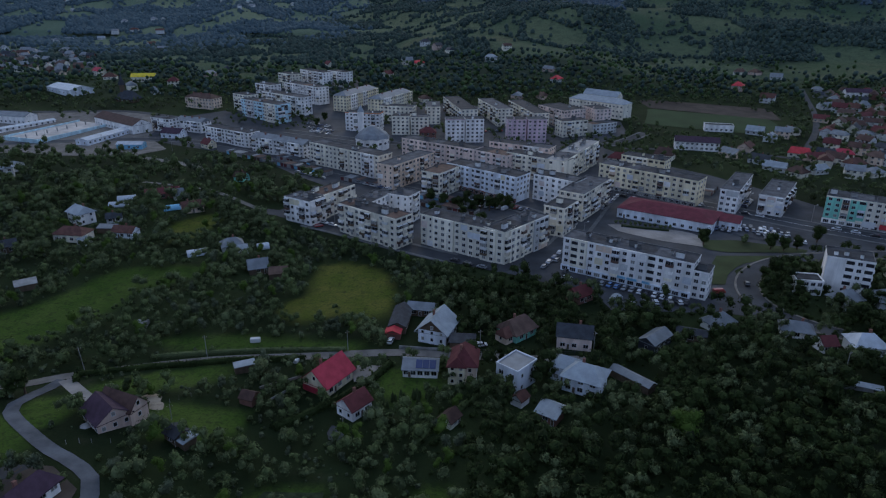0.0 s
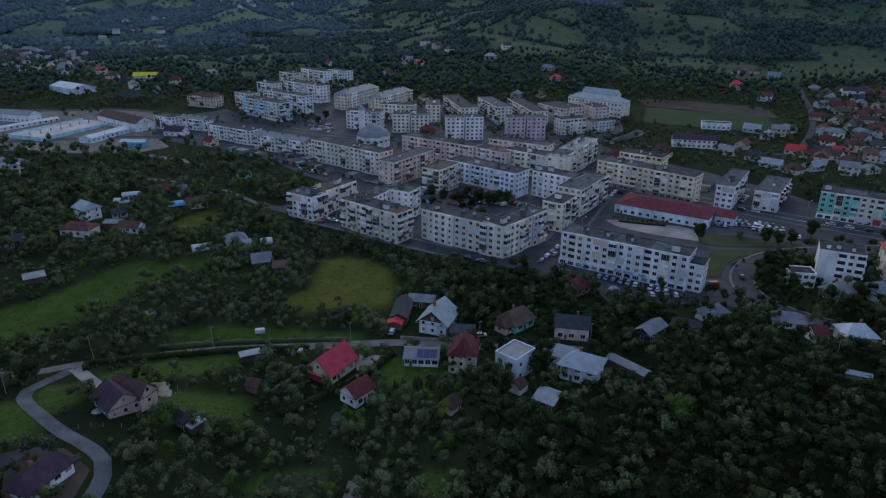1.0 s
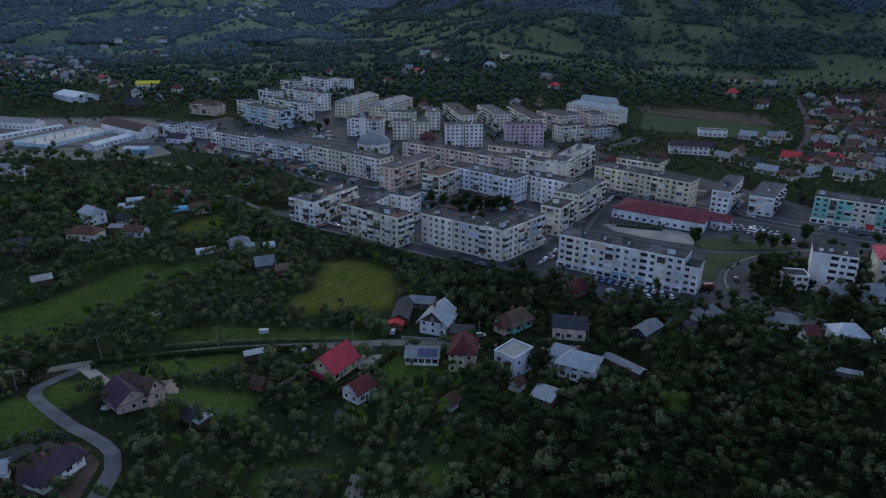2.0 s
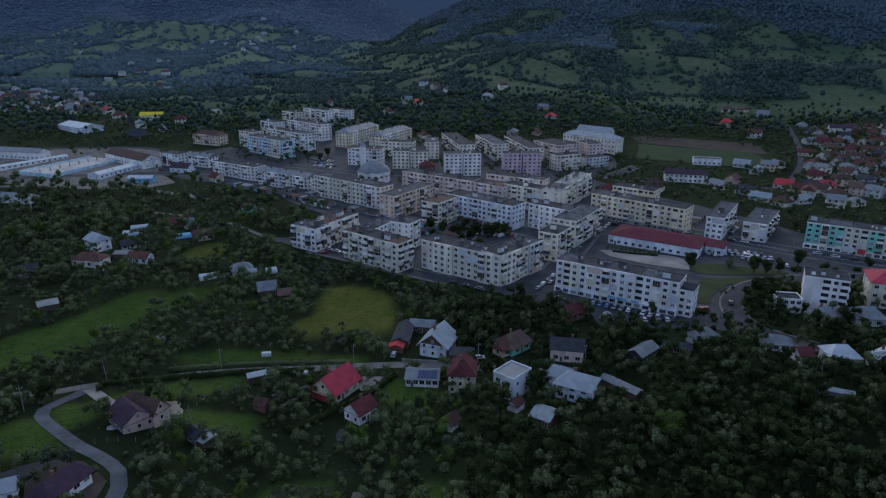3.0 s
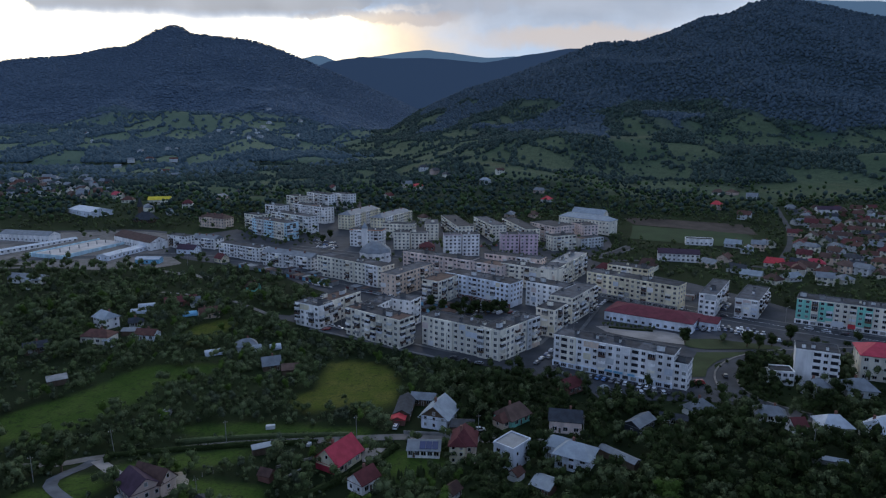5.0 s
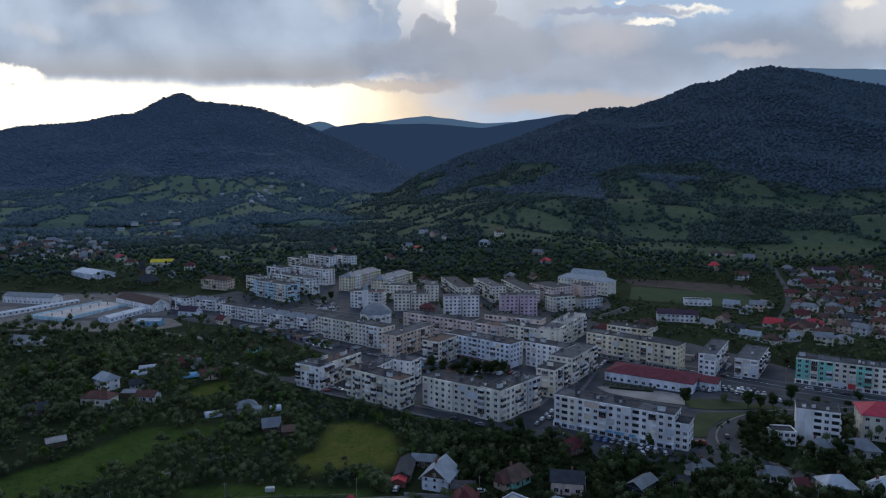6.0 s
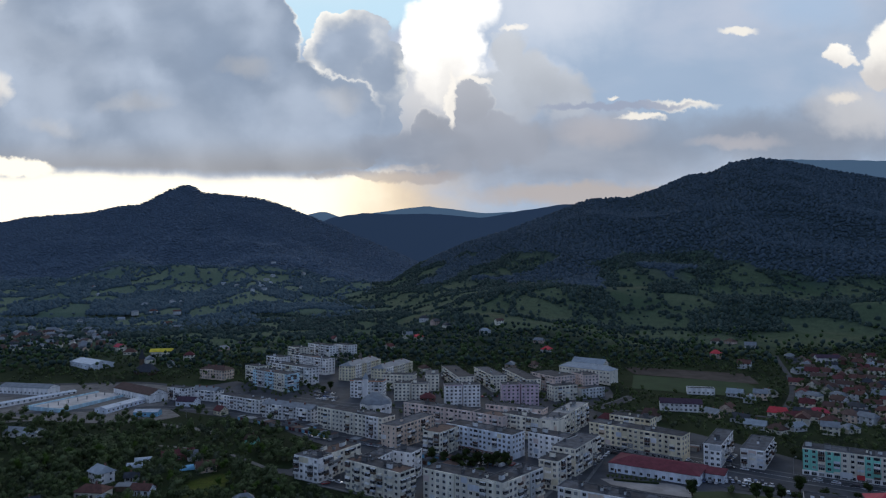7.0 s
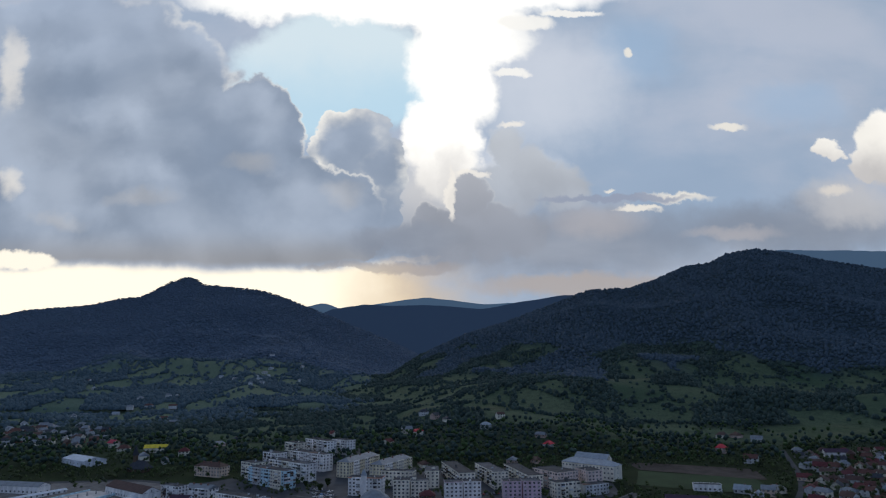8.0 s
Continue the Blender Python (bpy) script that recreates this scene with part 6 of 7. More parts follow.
def tree_stuff(name, label, xs, ys, shapes, mats, scales, rng, sink=0.3, smooth=False):
    """Many trees in one mesh: shapes are (points, faces) arrays, copied, turned and scaled."""
    V, F, S, n0 = [], [], [], 0
    zs = land(xs, ys)
    pick = rng.integers(0, len(shapes), len(xs))
    turn = rng.uniform(0, 6.283, len(xs))
    for x, y, z, k, a, s in zip(xs, ys, zs, pick, turn, scales):
        P, Q, slot = shapes[k]
        c, d = math.cos(a) * s, math.sin(a) * s
        V.append(np.stack([P[:, 0] * c - P[:, 1] * d + x, P[:, 0] * d + P[:, 1] * c + y, P[:, 2] * s * rng.uniform(0.8, 1.2) + z - sink], 1))
        F.append(Q + n0)
        S.append(np.full(len(Q), slot))
        n0 += len(P)
    V, F, S = np.concatenate(V), np.concatenate(F), np.concatenate(S)
    mesh = bpy.data.meshes.new(name)
    mesh.vertices.add(len(V))
    mesh.vertices.foreach_set("co", V.astype(np.float32).ravel())
    w = F.shape[1]
    mesh.loops.add(F.size)
    mesh.loops.foreach_set("vertex_index", F.astype(np.int32).ravel())
    mesh.polygons.add(len(F))
    mesh.polygons.foreach_set("loop_start", np.arange(0, F.size, w, dtype=np.int32))
    for mt in mats:
        mesh.materials.append(M[mt])
    mesh.polygons.foreach_set("material_index", S.astype(np.int32))
    mesh.polygons.foreach_set("use_smooth", np.full(len(F), smooth))
    mesh.update(calc_edges=True)
    return tagged(new(name, mesh), label, "trees", kind="stuff")


def tri_crown(seed, size, height, count, leaf, lumps, slot):
    """A crown of triangles alone, for copying in numbers."""
    pts, faces = leaf_cloud(random.Random(seed), size, height, count, leaf, lumps)
    tris = []
    for f in faces:
        tris.append(f[:3])
        if len(f) == 4:
            tris.append([f[0], f[2], f[3]])
    return np.array([tuple(p) for p in pts]), np.array(tris), slot


MID = [tri_crown(60 + i, s, h, 180, 0.36, 3, slot) for i, (s, h, slot) in enumerate(((3.3, 6.4, 0), (2.8, 5.0, 1), (3.0, 5.6, 2), (2.6, 7.0, 0), (3.6, 6.0, 2), (2.4, 4.2, 2), (3.2, 6.0, 0), (3.2, 6.2, 3)))]
LIGHT = [tri_crown(70 + i, s, h, 64, 0.55, 2, slot) for i, (s, h, slot) in enumerate(((3.3, 6.4, 0), (2.8, 5.0, 2), (2.6, 7.0, 0), (3.6, 6.0, 2), (3.2, 6.0, 0), (2.6, 4.6, 1)))]
MID_MATS = ("oak_leaves", "grey_leaves", "plum_leaves", "lime_leaves", "shade_dark_leaves")
west_side = rest[x[rest] < 5]
east_side = rest[x[rest] >= 5]
tree_stuff("orchard_trees", "many garden and orchard trees and bushes", x[west_side], y[west_side], MID[:7] * 2 + MID[7:], MID_MATS, np.where(y[west_side] > 300, 1.25, 1.0) * rng.uniform(0.6, 1.3, len(west_side)), rng)
tree_stuff("orchard_trees", "dense garden trees and thickets, leaf colour darkened for shade", x[east_side], y[east_side], [(q[0], q[1], 4) for q in MID if q[2] == 0] + [q for q in MID if q[2] == 2][:1], MID_MATS, rng.uniform(0.85, 1.6, len(east_side)), rng)

# undergrowth between the trees
x, y = sprinkle(rng, 26000, -220, 200, 62, 330)
ok = (np.abs(x) < 0.78 * (y + 40) + 8) & ~in_town(x, y) & ~blocked(x, y, -1.0) & (value_noise(x, y, 14, 2) > -0.12)
x, y = x[ok][:4200], y[ok][:4200]
LOW = [tri_crown(80 + i, 1.5, 1.6, 26, 0.34, 1, i % 3) for i in range(5)]
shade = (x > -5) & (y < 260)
tree_stuff("undergrowth", "low bushes and tall weeds under the trees", x[~shade], y[~shade], LOW, MID_MATS, rng.uniform(0.5, 1.6, np.sum(~shade)), rng)
tree_stuff("undergrowth", "low bushes among the thickets, leaf colour darkened for shade", x[shade], y[shade], [(q[0], q[1], 4) for q in LOW], MID_MATS, rng.uniform(0.6, 1.7, np.sum(shade)), rng)

# trees among the town's blocks and in the village
x, y = sprinkle(rng, 12000, -420, 520, 330, 720)
u = x / (y + 40)
ok = (np.abs(u) < 0.82) & ~blocked(x, y, 0.5)
clump = value_noise(x, y, 30, 2)
ok &= (in_town(x, y) & (clump > 0.03) & (y > 440)) | (~in_town(x, y) & (clump > np.where(x > 140, -0.6, np.where((x < -60) & (y < 480), -0.30, -0.14))))
ok &= ~((x > 150) & (x < 300) & (np.hypot(x - 226, y - 565) < 66))
ok &= ~((x > -420) & (x < -196) & (y > 436) & (y < 592) & (rng.random(len(x)) < 0.93))
ok &= ~((x > -200) & (x < -130) & (y > 425) & (y < 470) & (rng.random(len(x)) < 0.7))
x, y = x[ok], y[ok]
keep = thin_out(x, y, 4.2)
x, y = x[keep], y[keep]
tree_stuff("town_trees", "trees between the blocks and village gardens", x, y, LIGHT, MID_MATS, np.where((x < -60) & (y < 480), 1.45, 1.0) * rng.uniform(0.75, 1.5, len(x)), rng)

# courtyard and park trees
spots = [(8, 285), (14, 280), (20, 287), (4, 293), (12, 296), (24, 292), (28, 282), (18, 300), (32, 290), (-7, 342), (-70, 326), (-76, 330), (137, 281), (139, 284), (171.5, 283), (118, 279), (146, 274), (151, 272), (158, 274)]
spots += [(-103, 535), (-135, 555), (-100, 556), (-119, 555), (128, 240), (133, 245), (140, 248), (146, 244), (150, 238), (128, 233), (136, 238)]
spots += [(-113, 151.5), (-115.5, 150), (-119, 147), (0, 334), (6, 331), (12, 334), (18, 331), (24, 333), (30, 335), (34, 331), (27, 329), (9, 327)]
spots += [(-6, 322), (-2, 316), (20, 330), (26, 334), (31, 331), (24, 326), (36, 328), (15, 322), (30, 338), (10, 318), (4, 312)]
ob = thing("tree", pose(62.3, 140, ground_z(62.3, 140), 0, 0, 40) @ Matrix.Diagonal((1.25, 1.25, 1.15, 1)), TREES[2][0], "tree", "garden trees")
part("trunk", TREES[2][1], None, ob)
part("crown", TREES[2][2], None, ob)
rnd = random.Random(9)
for px, py in spots:
    label, trunk, crown, size = TREES[rnd.choice((0, 0, 4, 3))]
    s = rnd.uniform(0.8, 1.15)
    ob = thing("tree", pose(px, py, ground_z(px, py), 0, 0, rnd.uniform(0, 360)) @ Matrix.Diagonal((s, s, s, 1)), label, "tree", "town trees")
    part("trunk", trunk, None, ob)
    part("crown", crown, None, ob)


def lump_tree(seed, lumps, slot):
    pts, faces = leaf_cloud(random.Random(seed), 3.6, 6.0, 0, 1, lumps)
    return np.array([tuple(p) for p in pts]), np.array(faces), slot


def dome_tree(seed, sides=5, r=3.0, top=5.0):
    """A far tree: a rounded, uneven dome."""
    rnd = random.Random(seed)
    turn = 2 * math.pi / sides
    ring = lambda k, z, o: [(k * r * rnd.uniform(0.8, 1.2) * math.cos(turn * (i + o)), k * r * rnd.uniform(0.8, 1.2) * math.sin(turn * (i + o)), z * top * rnd.uniform(0.88, 1.12)) for i in range(sides)]
    pts = ring(0.85, 0.05, 0.0) + ring(0.8, 0.62, 0.5) + [(rnd.uniform(-0.5, 0.5), rnd.uniform(-0.5, 0.5), top)]
    n, tip = sides, 2 * sides
    faces = [(i, (i + 1) % n, n + i) for i in range(n)] + [(n + i, (i + 1) % n, n + (i + 1) % n) for i in range(n)] + [(n + i, n + (i + 1) % n, tip) for i in range(n)]
    return np.array(pts), np.array(faces), 0


DOMES = [dome_tree(120 + i, 5, 3.0 + 0.12 * i, 4.4 + 0.45 * (i % 4)) for i in range(8)]
CANOPY = [dome_tree(140 + i, 5, 3.7, 3.6 + 0.3 * i) for i in range(6)]
FAR_CANOPY = [dome_tree(160 + i, 4, 4.4, 2.6 + 0.2 * i) for i in range(5)]


def clear_of_things(x, y):
    ok = ~((x > 150) & (x < 305) & (y < 655))
    for way in (WESTERN, RISE):
        ok &= roads_distance(x, y, way) > 6
    for fx, fy, r in FOOTPRINTS:
        if fy > 600:
            ok &= np.hypot(x - fx, y - fy) > r + 3
            ok &= ~((np.abs(x - fx) < 6) & (y < fy) & (y > fy - 22))
    return ok


# orchards, hedges and woods on the slopes behind the town
n = 210000
a, y = rng.uniform(-0.86, 0.86, n), 640 + 1500 * rng.random(n) ** 0.85
x = a * (y + 40)
w = woodiness(x, y) + 0.25 * (rng.random(n) - 0.5) + 0.08 * ramp01(50, 130, land(x, y)) + 0.32 * ramp01(940, 720, y)
open_field = np.maximum.reduce([within(x, y, *e, 0.6) for e in FIELDS])
chance = np.clip(0.022 + 2.2 * ramp01(-0.02, 0.24, w), 0, 1) * np.where(open_field > 0.4, 0.02, 1.0)
ok = (rng.random(n) < chance) & clear_of_things(x, y) & (forested(x, y) < 0.5)
x, y = x[ok], y[ok]
keep = thin_out(x, y, 4.4)
x, y = x[keep], y[keep]
size = rng.uniform(0.6, 1.35, len(x)) * (0.85 + y / 6000)
far_side = beyond(x, y) > rng.uniform(0.25, 0.75, len(x))
near_by = ~far_side & (y < 860)
rest = ~far_side & ~near_by
FAR = [lump_tree(100 + i, 1, i % 2) for i in range(8)]
tree_stuff("hillside_trees", "orchard trees and thickets at the foot of the slopes", x[near_by], y[near_by], FAR, ("leaf", "leaf_far"), size[near_by] * 1.8, rng, 2.2, True)
tree_stuff("hillside_trees", "orchard trees, hedges and small woods on the slopes", x[rest], y[rest], DOMES, ("leaf_far",), size[rest], rng, 0.4, True)
tree_stuff("valley_trees", "trees and hedges of the western valley", x[far_side], y[far_side], DOMES, ("valley_hazed_leaf",), size[far_side] * 1.2, rng, 0.4, True)

# closed forest on the hills: the near hill's face, then the mountain past the valley
a, y = rng.uniform(-0.2, 0.95, 60000), 1000 + 1000 * rng.random(60000) ** 0.7
x = a * (y + 40)
ok = (forested(x, y) > 0.5) & (beyond(x, y) < 0.5)
x, y = x[ok], y[ok]
keep = thin_out(x, y, 5.2)
x, y = x[keep], y[keep]
tree_stuff("forest", "dark closed woods over the near hill", x, y, CANOPY, ("hazed_leaf",), rng.uniform(0.95, 1.5, len(x)), rng, 0.6, True)
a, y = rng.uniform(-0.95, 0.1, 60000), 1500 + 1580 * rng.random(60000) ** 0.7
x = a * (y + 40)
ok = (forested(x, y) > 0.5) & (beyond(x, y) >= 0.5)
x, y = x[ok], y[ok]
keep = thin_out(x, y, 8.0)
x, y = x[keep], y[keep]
tree_stuff("forest", "closed woods over the far mountain, leaf colour hazed blue", x, y, FAR_CANOPY, ("far_hazed_leaf",), rng.uniform(1.2, 2.0, len(x)), rng, 0.6, True)

for i in range(12):
    px, py = 85 + 2.2 * i, 306.5 - 0.8 * i + (i % 3) * 0.8
    label, trunk, crown, size = TREES[3]
    ob = thing("shrub", pose(px, py, ground_z(px, py) + 0.2, 0, 0, 40 * i) @ Matrix.Diagonal((0.5, 0.5, 0.55, 1)), "round green shrub in a town bed", "shrub", "town shrubs")
    part("stem", trunk, None, ob)
    part("crown", crown, None, ob)


# ---- clipped conifers in the gardens ----
def thuja_mesh(seed):
    rnd = random.Random(seed)
    bm, n = bmesh.new(), 9
    levels = []
    for zz, r in ((0, 0.35), (0.3, 0.62), (1.0, 0.55), (1.7, 0.38), (2.3, 0.16)):
        levels.append([(r * rnd.uniform(0.8, 1.15) * math.cos(2 * math.pi * i / n), r * rnd.uniform(0.8, 1.15) * math.sin(2 * math.pi * i / n), zz + rnd.uniform(-0.08, 0.08)) for i in range(n)])
    solid(bm, [(l0[i], l0[(i + 1) % n], l1[(i + 1) % n], l1[i]) for l0, l1 in zip(levels, levels[1:]) for i in range(n)] + [(levels[-1][i], levels[-1][(i + 1) % n], (0, 0, 2.7)) for i in range(n)])
    return to_mesh("thuja", bm, M["oak_leaves"])


THUJAS = [thuja_mesh(i) for i in range(3)]
rnd = random.Random(3)
for i in range(22):
    t = i / 21
    px, py = (-21 + 20 * t, 154.5 + 5 * t) if i % 3 else (-22 + 26 * t, 151 + 7.5 * t)
    s = rnd.uniform(0.7, 1.3)
    ob = new("thuja", THUJAS[i % 3])
    ob.matrix_world = pose(px + rnd.uniform(-0.6, 0.6), py + rnd.uniform(-0.6, 0.6), ground_z(px, py) - 0.1, 0, 0, rnd.uniform(0, 360)) @ Matrix.Diagonal((s, s, s * 1.2, 1))
    tagged(ob, "small dark conical thuja on a lawn", "shrub", "garden thujas")


# ---- hedges, fences, poles ----
def hedge(line, width, height, leaves, label, per=26):
    """A hedge: a low dark core under a coat of leaf sprays."""
    c = resample(line, 1.0)
    d = np.gradient(c, axis=0)
    d /= np.hypot(d[:, 0], d[:, 1])[:, None]
    rnd = random.Random(int(abs(c[0][0]) * 10))
    pts, faces = [], []
    rings = []
    for (px, py), (dx, dy) in zip(c, d):
        z = ground_z(px, py)
        ring = [(-0.42, -0.4), (-0.40, 0.55), (-0.22, 0.85), (0.22, 0.85), (0.40, 0.55), (0.42, -0.4)]
        rings.append(len(pts))
        for a, h in ring:
            w = a * width * rnd.uniform(0.8, 1.1)
            pts.append((px - dy * w, py + dx * w, z + h * height * rnd.uniform(0.88, 1.08)))
    for r0, r1 in zip(rings, rings[1:]):
        faces += [[r0 + k, r1 + k, r1 + k + 1, r0 + k + 1] for k in range(5)]
    faces += [list(range(rings[0], rings[0] + 6)), list(range(rings[-1] + 5, rings[-1] - 1, -1))]
    for (px, py), (dx, dy) in zip(c, d):
        z = ground_z(px, py)
        for _ in range(per):
            t = rnd.uniform(-0.3, math.pi + 0.3)
            along, w, h = rnd.uniform(-0.6, 0.6), math.cos(t) * width * rnd.uniform(0.42, 0.58), max(0.1, math.sin(t)) * height * rnd.uniform(0.6, 1.12)
            p = Vector((px + dx * along - dy * w, py + dy * along + dx * w, z + h))
            n = Vector((rnd.uniform(-1, 1), rnd.uniform(-1, 1), rnd.uniform(-0.2, 1))).normalized()
            a = n.orthogonal().normalized() * rnd.uniform(0.18, 0.36)
            b = n.cross(a).normalized() * rnd.uniform(0.14, 0.30)
            k = len(pts)
            pts += [tuple(p - a), tuple(p - b), tuple(p + a), tuple(p + b)]
            faces.append([k, k + 1, k + 2, k + 3])
    mesh = bpy.data.meshes.new("hedge")
    mesh.from_pydata(pts, [], faces)
    mesh.materials.append(M[leaves])
    return tagged(new("hedge", mesh), label, "hedge", "garden hedges")


hedge([(-104, 160), (-105.4, 163.4), (-101.5, 165.6), (-95.5, 168.0), (-86.5, 171.0), (-78.2, 173.0), (-70, 175.4), (-61, 177), (-52, 177.6), (-43, 178.6)], 1.7, 1.9, "shade_dark_leaves", "dense dark green hedge beside the lane")
hedge([(-44, 143), (-36, 150), (-28, 158), (-22, 165), (-16, 176)], 2.2, 2.2, "shade_dark_leaves", "tall clipped hedge down the garden edge")
hedge([(-7, 137), (-3, 143), (3, 150.5), (9, 158), (14, 165)], 1.8, 1.8, "oak_leaves", "bright green clipped hedge")
hedge([(-90, 177.2), (-76, 180.6), (-60, 182.8), (-44, 183.6), (-31, 184.2)], 1.8, 1.6, "plum_leaves", "overgrown hedge along the lane", 18)
ribbon("garden_wall", [(-14, 185.9), (-4, 184.8), (6, 184.2)], 0.3, "concrete", 1.1, "low pale wall along the lane", "wall", thick=1.6)
ribbon("garden_wall", [(-52.5, 161.5), (-47, 165), (-42, 168.5)], 0.3, "paving", 0.8, "low pale garden wall", "wall", thick=1.2)
ribbon("garden_wall", [(87, 303.5), (97, 300), (108, 297)], 1.6, "hedge", 1.1, "clipped hedge before the market", "hedge", thick=1.4)
sheet("terrace", [(139, -29), (142, -30), (146, -29)], [(139, -26), (142, -25), (146, -25)], "asphalt", 0.3, "grey paved terrace")
sheet("terrace", [(166, -26), (170, -27), (176, -28)], [(166, -22), (170, -19), (176, -17)], "paving", 0.35, "pale paved yard")
sheet("vegetable_plot", [(108, -41), (114, -43), (122, -40)], [(108, -29), (114, -27), (122, -27)], "hedge", 0.3, "leafy vegetable plot", "garden bed")
sheet("earth_path", [(100, -25), (108, -23), (118, -22)], [(100, -20), (108, -18), (118, -19)], "gravel", 0.2, "bare earth path", "path")



def fence(line, spacing, height, mat, label):
    """Posts with two rails between them; each stretch of rail is a part."""
    pts = resample(line, spacing)
    x0, y0 = pts[0]
    z0 = ground_z(x0, y0)
    ob = thing("fence", pose(x0, y0, z0), label, "fence", "garden fences")
    post = bmesh.new()
    box(post, -0.07, -0.07, -0.4, 0.07, 0.07, height)
    post = to_mesh("post", post, M[mat])
    for i, (px, py) in enumerate(pts):
        z = ground_z(px, py)
        part("post", post, None, ob, m=pose(px - x0, py - y0, z - z0))
        if i + 1 < len(pts):
            qx, qy = pts[i + 1]
            zq = ground_z(qx, qy)
            for k in (0.45, 0.9):
                bm = bmesh.new()
                tube(bm, (px - x0, py - y0, z - z0 + height * k), (qx - x0, qy - y0, zq - z0 + height * k), 0.04, 0.04, 4)
                part("rail", bm, M[mat], ob)


for px, py in ((-83.3, 133.4), (-80.9, 135.5), (-80.1, 138.7), (-78.7, 140.8), (-73.7, 150.4), (-72.1, 152.6), (-69.7, 155), (-88, 126.5), (-85.5, 127.5), (-83, 128.2), (-79, 129)):
    bm = bmesh.new()
    tube(bm, (0, 0, -0.3), (0.05, 0, 1.3), 0.07, 0.06, 6)
    ob = tagged(new("fence_post", to_mesh("fence_post", bm, M["concrete"])), "bare pale concrete post in rough grass", "post", "fence posts")
    ob.matrix_world = pose(px, py, ground_z(px, py), random.Random(int(px)).uniform(-6, 6))
ribbon("garden_wall", [(-48.1, 156), (-46, 159), (-43.8, 161.9)], 0.3, "concrete", 0.6, "low pale garden wall", "wall", thick=1.0)
fence([(-27, 177.2), (-22, 177.5), (-17, 178.5)], 2.2, 1.6, "slate", "dark metal yard fence by the lane")
fence([(-2, 184.2), (8, 183.6), (18, 183)], 2.5, 1.3, "concrete", "pale garden fence along the lane")
fence([(34, 182.6), (42, 182.6), (50, 182.4)], 2.5, 1.3, "slate", "dark garden fence along the lane")


def heap(x, y, r, h, mat, name, label):
    rnd = random.Random(int(x))
    bm = bmesh.new()
    n, rings = 14, []
    for k, zz in ((1.0, -0.2), (0.72, 0.35), (0.4, 0.75)):
        rings.append([(r * k * rnd.uniform(0.85, 1.15) * math.cos(2 * math.pi * i / n), r * k * rnd.uniform(0.85, 1.15) * math.sin(2 * math.pi * i / n), h * zz * rnd.uniform(0.9, 1.1)) for i in range(n)])
    solid(bm, [(a[i], a[(i + 1) % n], b[(i + 1) % n], b[i]) for a, b in zip(rings, rings[1:]) for i in range(n)] + [(rings[-1][i], rings[-1][(i + 1) % n], (0, 0, h)) for i in range(n)])
    ob = new(name, to_mesh(name, bm, M[mat]))
    ob.matrix_world = pose(x, y, ground_z(x, y))
    tagged(ob, label, "heap")


heap(-79.6, 151, 3.6, 0.9, "sand", "sand_mound", "heap of pale building sand")
heap(-76.5, 147.6, 2.4, 0.7, "sand", "sand_mound", "low spread heap of pale building sand")
heap(-88, 135, 1.6, 0.9, "concrete", "rubble_heap", "heap of grey building rubble")
heap(-37, 111, 1.5, 0.7, "hedge", "compost_heap", "dark compost heap by vegetables")

bm = bmesh.new()
box(bm, -1.6, -0.8, 0, 1.6, 0.8, 1.5)
bmesh.ops.bevel(bm, geom=bm.edges[:], offset=0.15, segments=2, affect="EDGES")
tank = tagged(new("water_tank", to_mesh("water_tank", bm, M["frame"])), "white plastic water tank on a meadow", "tank")
tank.matrix_world = pose(-61.2, 189.4, ground_z(-61.2, 189.4) - 0.05, 0, 0, 10)
for px, py, turn in ((-47, 178.2, 20), (-45.2, 177.0, 70)):
    bm = bmesh.new()
    box(bm, -1.0, -0.6, 0, 1.0, 0.6, 1.1)
    bmesh.ops.bevel(bm, geom=bm.edges[:], offset=0.12, segments=1, affect="EDGES")
    ob = tagged(new("water_tank", to_mesh("water_tank", bm, M["frame"])), "small white plastic container on grass", "tank")
    ob.matrix_world = pose(px, py, ground_z(px, py) - 0.05, 0, 0, turn)
for k, (dx, w) in enumerate(((22.0, 5.0), (27.5, 4.0), (33.5, 3.0))):
    c, s = math.cos(radians(-32.4)), math.sin(radians(-32.4))
    px, py = 49 + c * dx + s * 0.85, 251 + s * dx - c * 0.85
    bm = bmesh.new()
    box(bm, 0, -0.1, 0, w, 0.1, 0.9)
    ob = tagged(new("shop_sign", to_mesh("shop_sign", bm, M["blue_tin"])), "plain blue sign over a shop front", "sign")
    ob.matrix_world = pose(px, py, 2.4, 0, 0, -32.4)


